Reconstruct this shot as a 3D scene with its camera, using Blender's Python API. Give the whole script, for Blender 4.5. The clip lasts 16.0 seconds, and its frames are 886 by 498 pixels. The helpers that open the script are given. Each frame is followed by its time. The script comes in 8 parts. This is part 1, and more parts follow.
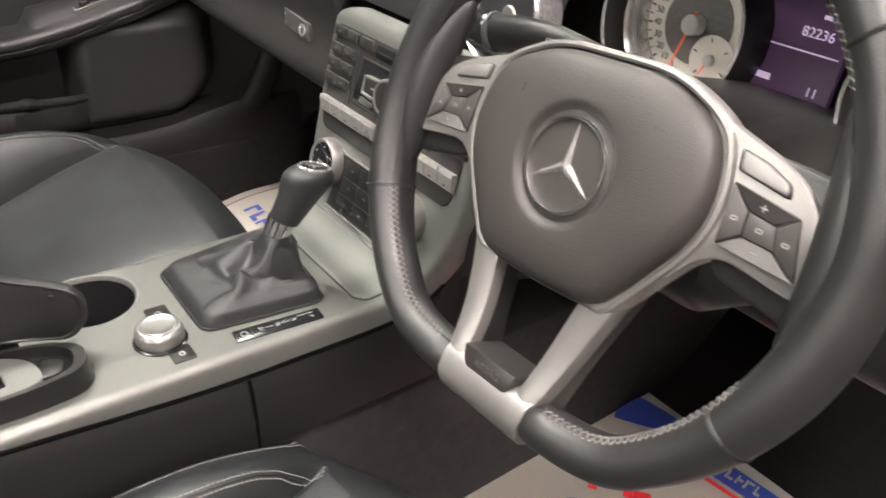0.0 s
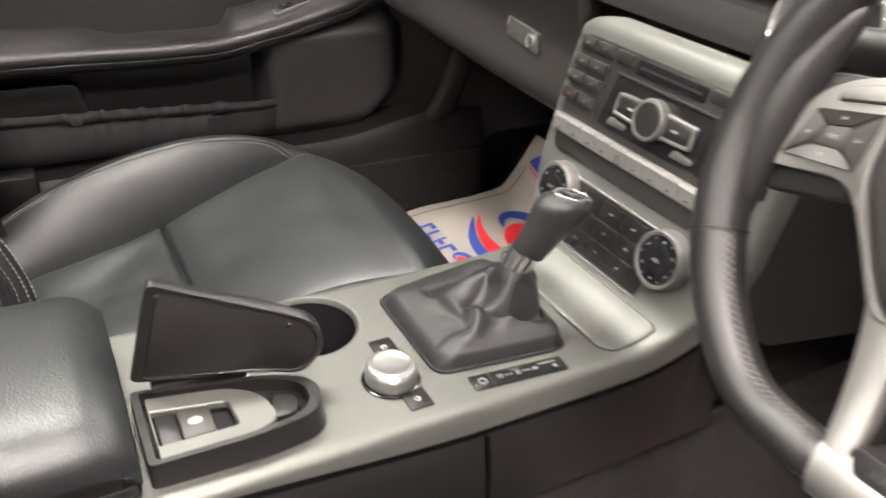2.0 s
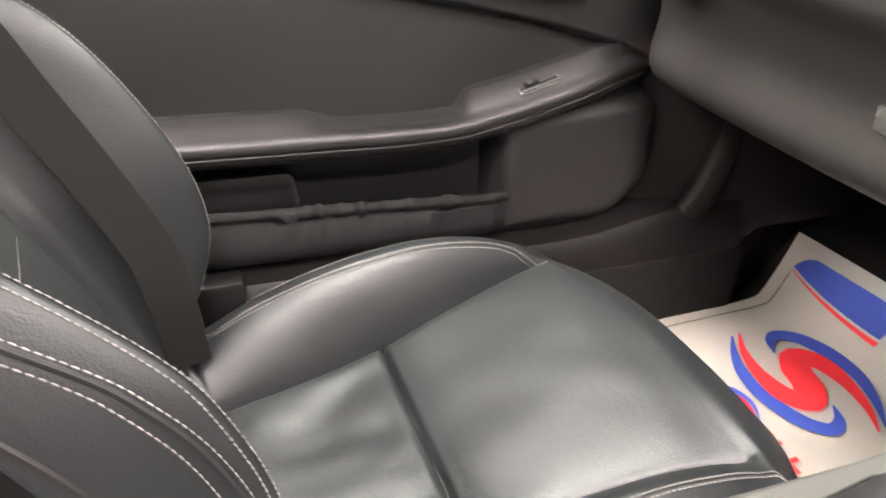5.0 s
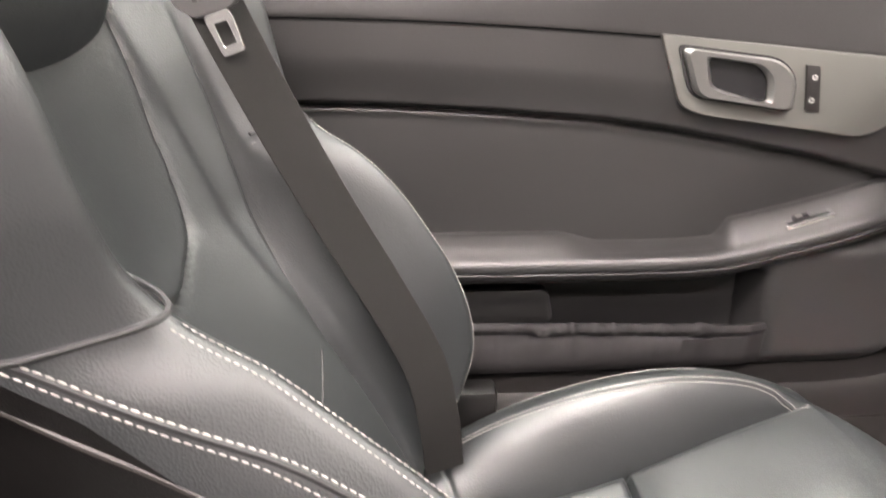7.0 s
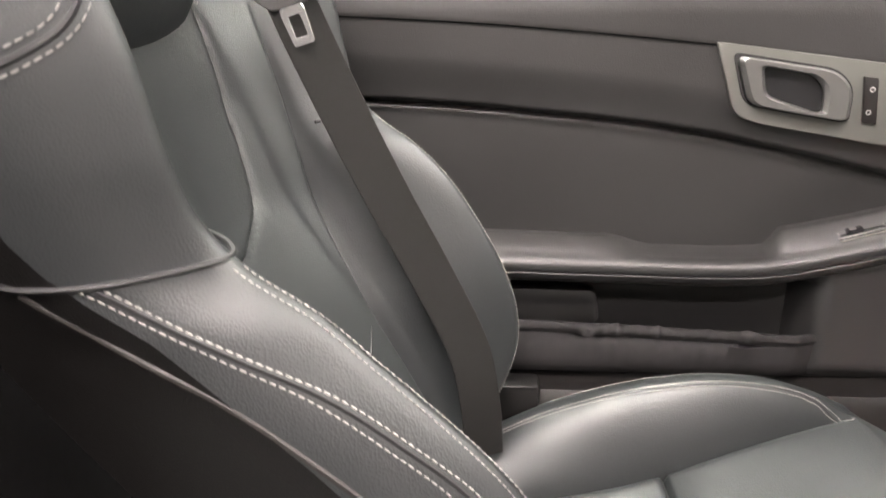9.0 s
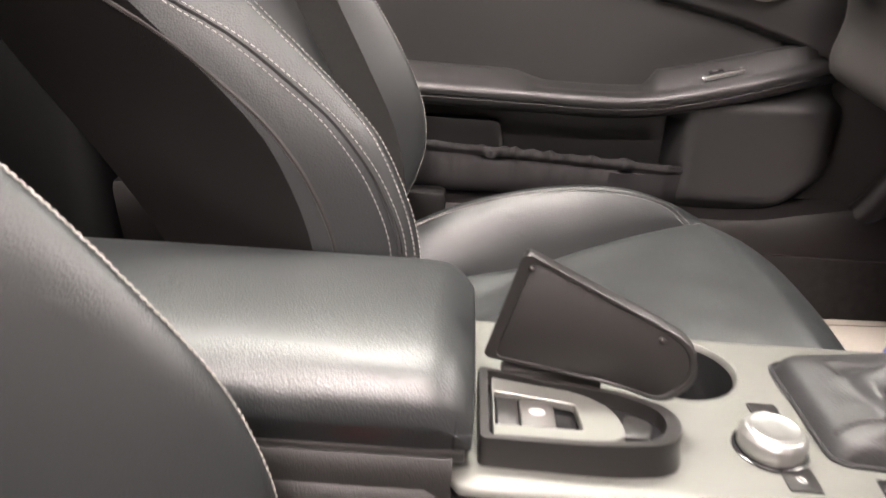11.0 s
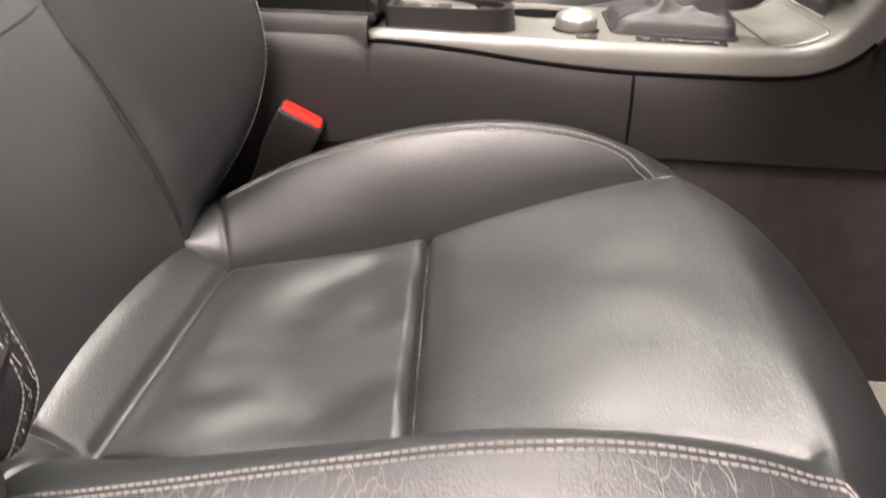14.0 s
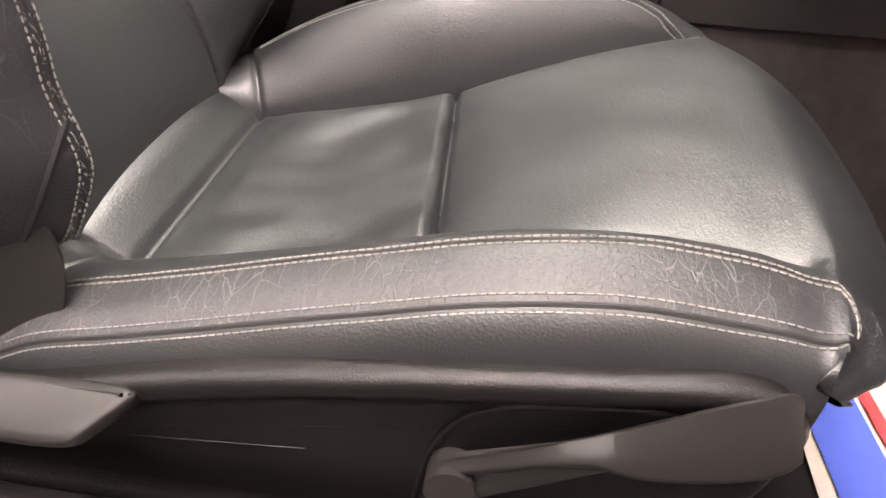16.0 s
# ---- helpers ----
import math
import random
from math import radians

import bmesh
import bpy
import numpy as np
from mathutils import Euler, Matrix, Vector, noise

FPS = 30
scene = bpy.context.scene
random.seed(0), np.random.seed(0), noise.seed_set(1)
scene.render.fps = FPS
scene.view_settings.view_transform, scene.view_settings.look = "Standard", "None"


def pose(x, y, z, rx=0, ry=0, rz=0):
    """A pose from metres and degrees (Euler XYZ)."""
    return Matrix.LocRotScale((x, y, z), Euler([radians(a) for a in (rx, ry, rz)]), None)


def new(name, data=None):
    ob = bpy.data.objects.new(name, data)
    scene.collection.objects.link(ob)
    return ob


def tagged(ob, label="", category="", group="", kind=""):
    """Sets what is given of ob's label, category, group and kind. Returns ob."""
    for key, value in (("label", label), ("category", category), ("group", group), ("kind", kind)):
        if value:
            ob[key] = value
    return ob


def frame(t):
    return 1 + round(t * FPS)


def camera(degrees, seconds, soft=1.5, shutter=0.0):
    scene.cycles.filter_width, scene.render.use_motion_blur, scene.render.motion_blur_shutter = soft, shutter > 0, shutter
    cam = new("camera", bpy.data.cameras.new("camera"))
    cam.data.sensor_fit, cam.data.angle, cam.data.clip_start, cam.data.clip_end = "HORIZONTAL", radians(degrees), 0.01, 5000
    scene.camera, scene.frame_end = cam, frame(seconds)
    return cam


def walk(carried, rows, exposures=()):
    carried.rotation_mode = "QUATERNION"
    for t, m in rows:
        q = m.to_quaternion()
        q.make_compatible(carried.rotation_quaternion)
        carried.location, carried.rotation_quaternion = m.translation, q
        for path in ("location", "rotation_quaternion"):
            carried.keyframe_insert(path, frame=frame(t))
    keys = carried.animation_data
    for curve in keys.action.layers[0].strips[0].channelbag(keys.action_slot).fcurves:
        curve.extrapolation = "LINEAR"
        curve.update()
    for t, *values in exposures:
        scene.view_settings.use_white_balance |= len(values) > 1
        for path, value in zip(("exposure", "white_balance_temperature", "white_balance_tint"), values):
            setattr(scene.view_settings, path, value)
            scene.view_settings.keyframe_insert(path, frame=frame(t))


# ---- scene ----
cam = camera(60.5, 16.0, 1.6, 0.5)
PATH = [
    (0.0, 0.6472, 0.1817, 1.1305, 58.745, -3.542, 53.117),
    (0.5, 0.6234, 0.1510, 1.1423, 58.992, -3.714, 53.977),
    (1.0, 0.6066, 0.1397, 1.1390, 59.292, -3.855, 55.368),
    (1.5, 0.5724, 0.1211, 1.1272, 59.518, -3.695, 58.073),
    (2.0, 0.4920, 0.1172, 1.0880, 59.489, -3.234, 61.882),
    (2.5, 0.4046, 0.1123, 1.0674, 59.659, -2.909, 65.472),
    (3.0, 0.3539, 0.0982, 1.0538, 60.080, -2.473, 67.585),
    (3.2, 0.3381, 0.0953, 1.0486, 60.359, -2.277, 67.990),
    (5.3, 0.1980, 0.0431, 1.0579, 63.879, -0.520, 72.778),
    (5.5, 0.1974, 0.0266, 1.0645, 64.480, -0.260, 73.883),
    (6.0, 0.2018, -0.0058, 1.0784, 65.677, 0.271, 78.409),
    (6.5, 0.2029, -0.0073, 1.0963, 66.746, 0.807, 83.354),
    (7.0, 0.2002, 0.0052, 1.1281, 68.253, 1.112, 87.819),
    (7.5, 0.2089, 0.0085, 1.1672, 69.698, 1.216, 90.977),
    (8.0, 0.2197, 0.0102, 1.1706, 70.496, 1.106, 92.827),
    (8.2, 0.2255, 0.0089, 1.1649, 70.463, 1.016, 93.113),
    (10.3, 0.3422, 0.0689, 1.0098, 67.346, -2.374, 92.170),
    (10.5, 0.3746, 0.0807, 0.9976, 67.059, -2.720, 92.056),
    (11.0, 0.4735, 0.1092, 0.9828, 66.678, -3.163, 92.069),
    (11.5, 0.5711, 0.1444, 0.9847, 66.740, -3.232, 92.368),
    (12.0, 0.6590, 0.1694, 0.9854, 66.779, -3.229, 93.010),
    (12.5, 0.7345, 0.1809, 0.9663, 66.278, -2.775, 94.342),
    (13.0, 0.8002, 0.2202, 0.9408, 65.803, -2.213, 95.103),
    (13.5, 0.8564, 0.2545, 0.8832, 64.717, -1.595, 95.660),
    (14.0, 0.8833, 0.2670, 0.8325, 62.377, -1.214, 95.450),
    (14.5, 0.9001, 0.2759, 0.8133, 59.951, -1.150, 94.960),
    (15.0, 0.9173, 0.2751, 0.8058, 57.875, -1.533, 95.247),
    (15.5, 0.9320, 0.2748, 0.7996, 56.246, -2.006, 96.353),
    (16.0, 0.9325, 0.2724, 0.7949, 55.625, -2.296, 98.118),
]
walk(cam, [(t, pose(x, y, z, rx, ry, rz)) for t, x, y, z, rx, ry, rz in PATH],
     [(0.0, -0.60, 6550, 13), (2.0, -0.50, 6550, 12.5), (3.2, -0.34, 6550, 12), (5.5, 0.20, 6550, 14), (6.8, 0.60, 6600, 14), (8.0, 0.45, 6550, 11), (10.5, 0.08, 6650, 14), (12.0, -0.12, 6700, 16), (14.0, 0.0, 6850, 18), (16.0, -0.04, 6900, 18)])

# ---- light: a bright showroom, roof of the car folded away ----
world = bpy.data.worlds.new("world")
scene.world = world
world.use_nodes = True
world.node_tree.nodes["Background"].inputs[0].default_value = (0.92, 0.86, 0.82, 1)
world.node_tree.nodes["Background"].inputs[1].default_value = 0.5
scene.view_settings.exposure = 0.0
PANEL_GLOW = 142.0

# ---- materials ----


def material(name, color, rough=0.5, metal=0.0, spec=0.5, grain=None, bump=0.0, mottle=0.0, mottle_scale=12.0,
             rough_var=0.0, coat=0.0, sheen=0.0, kind="noise", glow=0.0, stretch=None):
    """A procedural surface: base colour with two scales of variation, a fine relief and an uneven gloss."""
    m = bpy.data.materials.new(name)
    m.use_nodes = True
    nt = m.node_tree
    b = nt.nodes["Principled BSDF"]
    b.inputs["Base Color"].default_value = (*color, 1)
    b.inputs["Roughness"].default_value = rough
    b.inputs["Metallic"].default_value = metal
    b.inputs["Specular IOR Level"].default_value = spec
    b.inputs["Coat Weight"].default_value = coat
    b.inputs["Sheen Weight"].default_value = sheen
    co = nt.nodes.new("ShaderNodeTexCoord")
    vec = co.outputs["Object"]
    if stretch:
        mp = nt.nodes.new("ShaderNodeMapping")
        mp.inputs["Scale"].default_value = stretch
        nt.links.new(vec, mp.inputs["Vector"])
        vec = mp.outputs["Vector"]
    if mottle or rough_var:
        n = nt.nodes.new("ShaderNodeTexNoise")
        n.inputs["Scale"].default_value = mottle_scale
        n.inputs["Detail"].default_value = 6
        nt.links.new(vec, n.inputs["Vector"])
        if mottle:
            mix = nt.nodes.new("ShaderNodeMix")
            mix.data_type = "RGBA"
            mix.inputs[6].default_value = (*[c * (1 - mottle) for c in color], 1)
            mix.inputs[7].default_value = (*[min(1, c * (1 + mottle)) for c in color], 1)
            nt.links.new(n.outputs["Fac"], mix.inputs[0])
            nt.links.new(mix.outputs[2], b.inputs["Base Color"])
        if rough_var:
            r = nt.nodes.new("ShaderNodeMapRange")
            r.inputs[1].default_value, r.inputs[2].default_value = 0.3, 0.7
            r.inputs[3].default_value, r.inputs[4].default_value = max(0.02, rough - rough_var), min(1, rough + rough_var)
            nt.links.new(n.outputs["Fac"], r.inputs[0])
            nt.links.new(r.outputs[0], b.inputs["Roughness"])
    if bump:
        if kind == "noise":
            g = nt.nodes.new("ShaderNodeTexNoise")
            g.inputs["Detail"].default_value = 4
            out = g.outputs["Fac"]
        elif kind == "weave":
            g = nt.nodes.new("ShaderNodeTexWave")
            g.bands_direction = "DIAGONAL"
            g.inputs["Distortion"].default_value = 0.6
            out = g.outputs["Fac"]
        else:
            g = nt.nodes.new("ShaderNodeTexVoronoi")
            g.feature = "DISTANCE_TO_EDGE" if kind == "cells" else "F1"
            out = g.outputs["Distance"]
        g.inputs["Scale"].default_value = grain
        nt.links.new(vec, g.inputs["Vector"])
        bp = nt.nodes.new("ShaderNodeBump")
        bp.inputs["Strength"].default_value = bump
        bp.inputs["Distance"].default_value = 0.0006
        nt.links.new(out, bp.inputs["Height"])
        nt.links.new(bp.outputs[0], b.inputs["Normal"])
    if glow:
        b.inputs["Emission Color"].default_value = (*color, 1)
        b.inputs["Emission Strength"].default_value = glow
    return m


LEATHER = material("black_leather", (0.0115, 0.0128, 0.0138), 0.44, spec=0.68, grain=640, bump=0.32, mottle=0.25, mottle_scale=9, rough_var=0.05, kind="f1")


def add_creases(m, scale, strength):
    """A second, larger relief of soft creases laid over a surface's fine grain."""
    nt = m.node_tree
    b = nt.nodes["Principled BSDF"]
    fine = b.inputs["Normal"].links[0].from_node
    co = nt.nodes.new("ShaderNodeTexCoord")
    n = nt.nodes.new("ShaderNodeTexNoise")
    n.noise_type = "RIDGED_MULTIFRACTAL"
    n.inputs["Scale"].default_value, n.inputs["Detail"].default_value = scale, 5
    n.inputs["Distortion"].default_value = 0.6
    nt.links.new(co.outputs["Object"], n.inputs["Vector"])
    where = nt.nodes.new("ShaderNodeTexNoise")
    where.inputs["Scale"].default_value = 7
    nt.links.new(co.outputs["Object"], where.inputs["Vector"])
    r = nt.nodes.new("ShaderNodeMapRange")
    r.inputs[1].default_value, r.inputs[2].default_value, r.inputs[4].default_value = 0.40, 0.65, strength
    nt.links.new(where.outputs["Fac"], r.inputs[0])
    bp = nt.nodes.new("ShaderNodeBump")
    bp.inputs["Distance"].default_value = 0.0012
    nt.links.new(r.outputs[0], bp.inputs["Strength"])
    nt.links.new(n.outputs["Fac"], bp.inputs["Height"])
    nt.links.new(fine.outputs[0], bp.inputs["Normal"])
    nt.links.new(bp.outputs[0], b.inputs["Normal"])
    return m


add_creases(LEATHER, 60, 0.36)
LEATHER.node_tree.nodes["Principled BSDF"].inputs["Specular Tint"].default_value = (0.98, 1.0, 1.0, 1)


def creased_leather():
    """Leather with a net of pale creases where it has been sat on."""
    m = material("creased_leather", (0.016, 0.017, 0.0185), 0.48, spec=0.5)
    nt = m.node_tree
    b = nt.nodes["Principled BSDF"]
    co = nt.nodes.new("ShaderNodeTexCoord")
    warp = nt.nodes.new("ShaderNodeTexNoise")
    warp.inputs["Scale"].default_value, warp.inputs["Detail"].default_value = 18, 4
    add = nt.nodes.new("ShaderNodeVectorMath")
    add.operation = "MULTIPLY_ADD"
    add.inputs[1].default_value = (0.035, 0.035, 0.035)
    nt.links.new(co.outputs["Object"], warp.inputs["Vector"])
    nt.links.new(warp.outputs["Color"], add.inputs[0])
    mp = nt.nodes.new("ShaderNodeMapping")
    mp.inputs["Scale"].default_value = (0.55, 1.3, 0.55)
    nt.links.new(co.outputs["Object"], mp.inputs["Vector"])
    nt.links.new(mp.outputs["Vector"], add.inputs[2])
    heights = []
    for scale, width in ((62, 0.022), (120, 0.04)):
        v = nt.nodes.new("ShaderNodeTexVoronoi")
        v.feature = "DISTANCE_TO_EDGE"
        v.inputs["Scale"].default_value = scale
        nt.links.new(add.outputs[0], v.inputs["Vector"])
        r = nt.nodes.new("ShaderNodeMapRange")
        r.inputs[1].default_value, r.inputs[2].default_value, r.inputs[3].default_value, r.inputs[4].default_value = 0.0, width, 1.0, 0.0
        nt.links.new(v.outputs["Distance"], r.inputs[0])
        heights.append(r.outputs[0])
    area = nt.nodes.new("ShaderNodeTexNoise")
    area.inputs["Scale"].default_value, area.inputs["Detail"].default_value = 11, 3
    nt.links.new(co.outputs["Object"], area.inputs["Vector"])
    ar = nt.nodes.new("ShaderNodeMapRange")
    ar.inputs[1].default_value, ar.inputs[2].default_value = 0.42, 0.62
    nt.links.new(area.outputs["Fac"], ar.inputs[0])
    half = nt.nodes.new("ShaderNodeMath")
    half.operation = "MULTIPLY_ADD"
    half.inputs[1].default_value = 0.35
    nt.links.new(heights[1], half.inputs[0])
    nt.links.new(heights[0], half.inputs[2])
    net = nt.nodes.new("ShaderNodeMath")
    net.operation = "MULTIPLY"
    nt.links.new(half.outputs[0], net.inputs[0])
    nt.links.new(ar.outputs[0], net.inputs[1])
    fac = nt.nodes.new("ShaderNodeMath")
    fac.operation = "MULTIPLY"
    fac.inputs[1].default_value = 0.34
    nt.links.new(net.outputs[0], fac.inputs[0])
    mix = nt.nodes.new("ShaderNodeMix")
    mix.data_type = "RGBA"
    mix.inputs[6].default_value, mix.inputs[7].default_value = (0.019, 0.020, 0.022, 1), (0.24, 0.23, 0.22, 1)
    nt.links.new(fac.outputs[0], mix.inputs[0])
    nt.links.new(mix.outputs[2], b.inputs["Base Color"])
    pores = nt.nodes.new("ShaderNodeTexVoronoi")
    pores.inputs["Scale"].default_value = 480
    nt.links.new(co.outputs["Object"], pores.inputs["Vector"])
    inv = nt.nodes.new("ShaderNodeMath")
    inv.operation = "MULTIPLY_ADD"
    inv.inputs[1].default_value = -2.2
    nt.links.new(net.outputs[0], inv.inputs[0])
    nt.links.new(pores.outputs["Distance"], inv.inputs[2])
    bp = nt.nodes.new("ShaderNodeBump")
    bp.inputs["Strength"].default_value, bp.inputs["Distance"].default_value = 0.45, 0.0006
    nt.links.new(inv.outputs[0], bp.inputs["Height"])
    nt.links.new(bp.outputs[0], b.inputs["Normal"])
    return m


WORN = creased_leather()
SEAM = material("dark_seam", (0.008, 0.008, 0.009), 0.7, grain=900, bump=0.2)
THREAD = material("grey_thread", (0.205, 0.197, 0.186), 0.75, grain=1500, bump=0.3, mottle=0.2, mottle_scale=80)
PLASTIC = material("soft_black_plastic", (0.0155, 0.0138, 0.0131), 0.50, spec=0.5, grain=900, bump=0.3, mottle=0.15, mottle_scale=6, rough_var=0.05, kind="f1")
HARD = material("hard_black_plastic", (0.012, 0.011, 0.0108), 0.40, spec=0.5, grain=1100, bump=0.22, mottle=0.15, mottle_scale=8, rough_var=0.06, kind="f1")
GLOSS = material("gloss_black_plastic", (0.012, 0.012, 0.013), 0.18, mottle=0.1, rough_var=0.04)
DOORSKIN = material("door_vinyl", (0.0165, 0.0163, 0.0165), 0.45, spec=0.6, grain=700, bump=0.3, mottle=0.15, mottle_scale=5, rough_var=0.05, kind="f1")
SILVER = material("satin_silver", (0.158, 0.161, 0.149), 0.47, metal=0.6, grain=1400, bump=0.05, mottle=0.05, mottle_scale=5, rough_var=0.05)
SILVER_WHEEL = material("matt_silver", (0.20, 0.195, 0.188), 0.42, metal=0.6, grain=1400, bump=0.05, mottle=0.05, mottle_scale=9, rough_var=0.05)
CHROME = material("satin_chrome", (0.66, 0.66, 0.65), 0.24, metal=0.85, mottle=0.05, rough_var=0.04)
BRIGHT = material("bright_chrome", (0.80, 0.80, 0.80), 0.14, metal=1.0, mottle=0.04, rough_var=0.03)
# black carpet with the footwells' shade put into its base colour
CARPET_SHADED = material("shaded_black_carpet", (0.0075, 0.0066, 0.0064), 0.95, spec=0.12, grain=1100, bump=1.0, mottle=0.55, mottle_scale=70, sheen=0.05)
FABRIC = material("black_webbing", (0.007, 0.0064, 0.006), 0.66, spec=0.28, grain=620, bump=0.7, mottle=0.15, mottle_scale=60, kind="weave")
RED = material("red_plastic", (0.80, 0.014, 0.008), 0.5, spec=0.25, mottle=0.05)
PAPER = material("mat_paper", (0.41, 0.38, 0.335), 0.65, grain=60, bump=0.25, mottle=0.06, mottle_scale=10)
INK_RED = material("red_ink", (0.75, 0.03, 0.04), 0.6, mottle=0.08, mottle_scale=40)
INK_BLUE = material("blue_ink", (0.04, 0.07, 0.35), 0.6, mottle=0.08, mottle_scale=40)
PRINT = material("grey_print", (0.15, 0.147, 0.143), 0.5, mottle=0.1, mottle_scale=200)
PALE = material("selector_print", (0.25, 0.25, 0.245), 0.5, mottle=0.1, mottle_scale=200)
MARK = material("pale_print", (0.36, 0.36, 0.35), 0.5, mottle=0.05)
DIAL_FACE = material("dial_face", (0.46, 0.44, 0.39), 0.45, grain=700, bump=0.1, mottle=0.05)
SCREEN = material("display_purple", (0.055, 0.030, 0.060), 0.25, mottle=0.3, mottle_scale=25, glow=0.65)
SCREEN_TEXT = material("display_text", (0.62, 0.52, 0.72), 0.4, glow=0.7)
NEEDLE = material("needle_red", (0.80, 0.12, 0.06), 0.4)
GLASS_DARK = material("dark_display_glass", (0.010, 0.010, 0.011), 0.08, mottle=0.1)
WALL = material("showroom_wall", (0.26, 0.25, 0.24), 0.6, grain=200, bump=0.05, mottle=0.03, mottle_scale=2)
# floor tone is set low so that little light bounces up
FLOOR = material("showroom_floor", (0.045, 0.044, 0.043), 0.45, mottle=0.15, mottle_scale=3, grain=200, bump=0.1, rough_var=0.1)
AMBER = material("golden_paint", (0.55, 0.43, 0.24), 0.3, coat=0.5, mottle=0.1)
# unseen east wall: paler and pinkish, a reflector for faces turned to +x
WALL_FILL = material("fill_wall_paint", (0.46, 0.41, 0.40), 0.7, grain=200, bump=0.05, mottle=0.05, mottle_scale=2)
# unseen ceiling, dark so that only the lamps show in the leather
CEILING = material("darkened_ceiling", (0.08, 0.076, 0.072), 0.7, grain=200, bump=0.05, mottle=0.05, mottle_scale=2)
WALL_PANEL = material("wall_panel_paint", (0.25, 0.242, 0.225), 0.55, grain=200, bump=0.05, mottle=0.03, mottle_scale=2)
PANEL_GREY = material("dark_grey_plastic", (0.05, 0.047, 0.045), 0.5, mottle=0.1)
# black plastic, lowered further to hold the shade on the seat's side
BASE_SHADED = material("shaded_cover_plastic", (0.0042, 0.0039, 0.0039), 0.42, spec=0.27, grain=800, bump=0.28, mottle=0.2, mottle_scale=9, rough_var=0.06, kind="f1")
# soft black plastic again, darker: the console flanks' shadow is in the colour
CONSOLE_SHADED = material("shaded_console_plastic", (0.0085, 0.0077, 0.0075), 0.50, spec=0.36, grain=900, bump=0.3, mottle=0.15, mottle_scale=6, rough_var=0.05, kind="f1")
TONGUE = material("tongue_plastic", (0.062, 0.062, 0.062), 0.45, grain=800, bump=0.2, mottle=0.1)
KICK = material("kick_panel_plastic", (0.0068, 0.0060, 0.0058), 0.55, spec=0.3, grain=900, bump=0.3, mottle=0.15, mottle_scale=6, kind="f1")
GAP = material("dark_gap", (0.002, 0.0019, 0.0019), 0.9, spec=0.1, mottle=0.2, mottle_scale=60)
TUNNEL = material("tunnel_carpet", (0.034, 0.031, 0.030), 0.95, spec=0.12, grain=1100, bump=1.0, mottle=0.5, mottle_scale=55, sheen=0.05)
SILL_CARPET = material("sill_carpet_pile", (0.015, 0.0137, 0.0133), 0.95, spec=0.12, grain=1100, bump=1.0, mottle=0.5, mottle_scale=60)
FELT = material("black_felt", (0.008, 0.0075, 0.008), 0.95, spec=0.1, grain=1400, bump=0.8, mottle=0.3, mottle_scale=90)
MIRROR = material("mirror_glass", (0.9, 0.9, 0.9), 0.02, metal=1.0)
LAMP = material("lamp_diffuser", (1.0, 0.905, 0.85), 0.5, glow=PANEL_GLOW)
LAMP_COOL = material("cool_lamp_diffuser", (0.965, 0.95, 0.86), 0.5, glow=PANEL_GLOW)

# ---- mesh helpers ----


def finish(name, bm, mat, smooth=True, angle=40):
    me = bpy.data.meshes.new(name)
    bmesh.ops.recalc_face_normals(bm, faces=bm.faces)
    if smooth:
        for f in bm.faces:
            f.smooth = True
        lim = radians(angle)
        for e in bm.edges:
            if len(e.link_faces) == 2 and e.calc_face_angle(0) > lim:
                e.smooth = False
    bm.to_mesh(me)
    bm.free()
    for m in (mat if isinstance(mat, (list, tuple)) else [mat]):
        me.materials.append(m)
    return me


def part(name, bm, mat, parent, label="", smooth=True, angle=40):
    """One mesh object under a thing or under a part; its coordinates are the world's."""
    ob = new(name, finish(name, bm, mat, smooth, angle))
    ob.parent = parent
    if parent.parent is None:
        ob.matrix_parent_inverse = parent.matrix_basis.inverted()
    return tagged(ob, label)


def thing(name, base, label, category, group="", kind=""):
    ob = new(name)
    ob.empty_display_size = 0.05
    ob.location = base
    ob.matrix_basis = Matrix.Translation(base)
    return tagged(ob, label, category, group, kind)


def single(name, bm, mat, label, category="", group="", kind="", smooth=True, angle=40):
    return tagged(new(name, finish(name, bm, mat, smooth, angle)), label, category, group, kind)


def spline(pts, n, closed=False):
    """n points along a Catmull-Rom curve through pts (tuples of any length), evenly stepped in the parameter."""
    p = np.array(pts, float)
    k = len(p)
    out = []
    seg = k if closed else k - 1
    for i in range(n):
        u = i * seg / (n if closed else n - 1)
        j = min(int(u), seg - 1)
        f = u - j
        if closed:
            a, b, c, d = p[(j - 1) % k], p[j % k], p[(j + 1) % k], p[(j + 2) % k]
        else:
            b, c = p[j], p[j + 1]
            a = p[j - 1] if j > 0 else 2 * b - c
            d = p[j + 2] if j + 2 < k else 2 * c - b
        out.append(0.5 * (2 * b + (c - a) * f + (2 * a - 5 * b + 4 * c - d) * f * f + (3 * b - a - 3 * c + d) * f ** 3))
    return np.array(out)


def even(pts, step, closed=False):
    """Points along a polyline at even distances."""
    p = np.array(pts, float)
    if closed:
        p = np.vstack([p, p[:1]])
    d = np.concatenate([[0], np.cumsum(np.linalg.norm(np.diff(p, axis=0), axis=1))])
    n = max(2, int(round(d[-1] / step)) + 1)
    s = np.linspace(0, d[-1], n)
    q = np.stack([np.interp(s, d, p[:, i]) for i in range(p.shape[1])], 1)
    return q[:-1] if closed else q


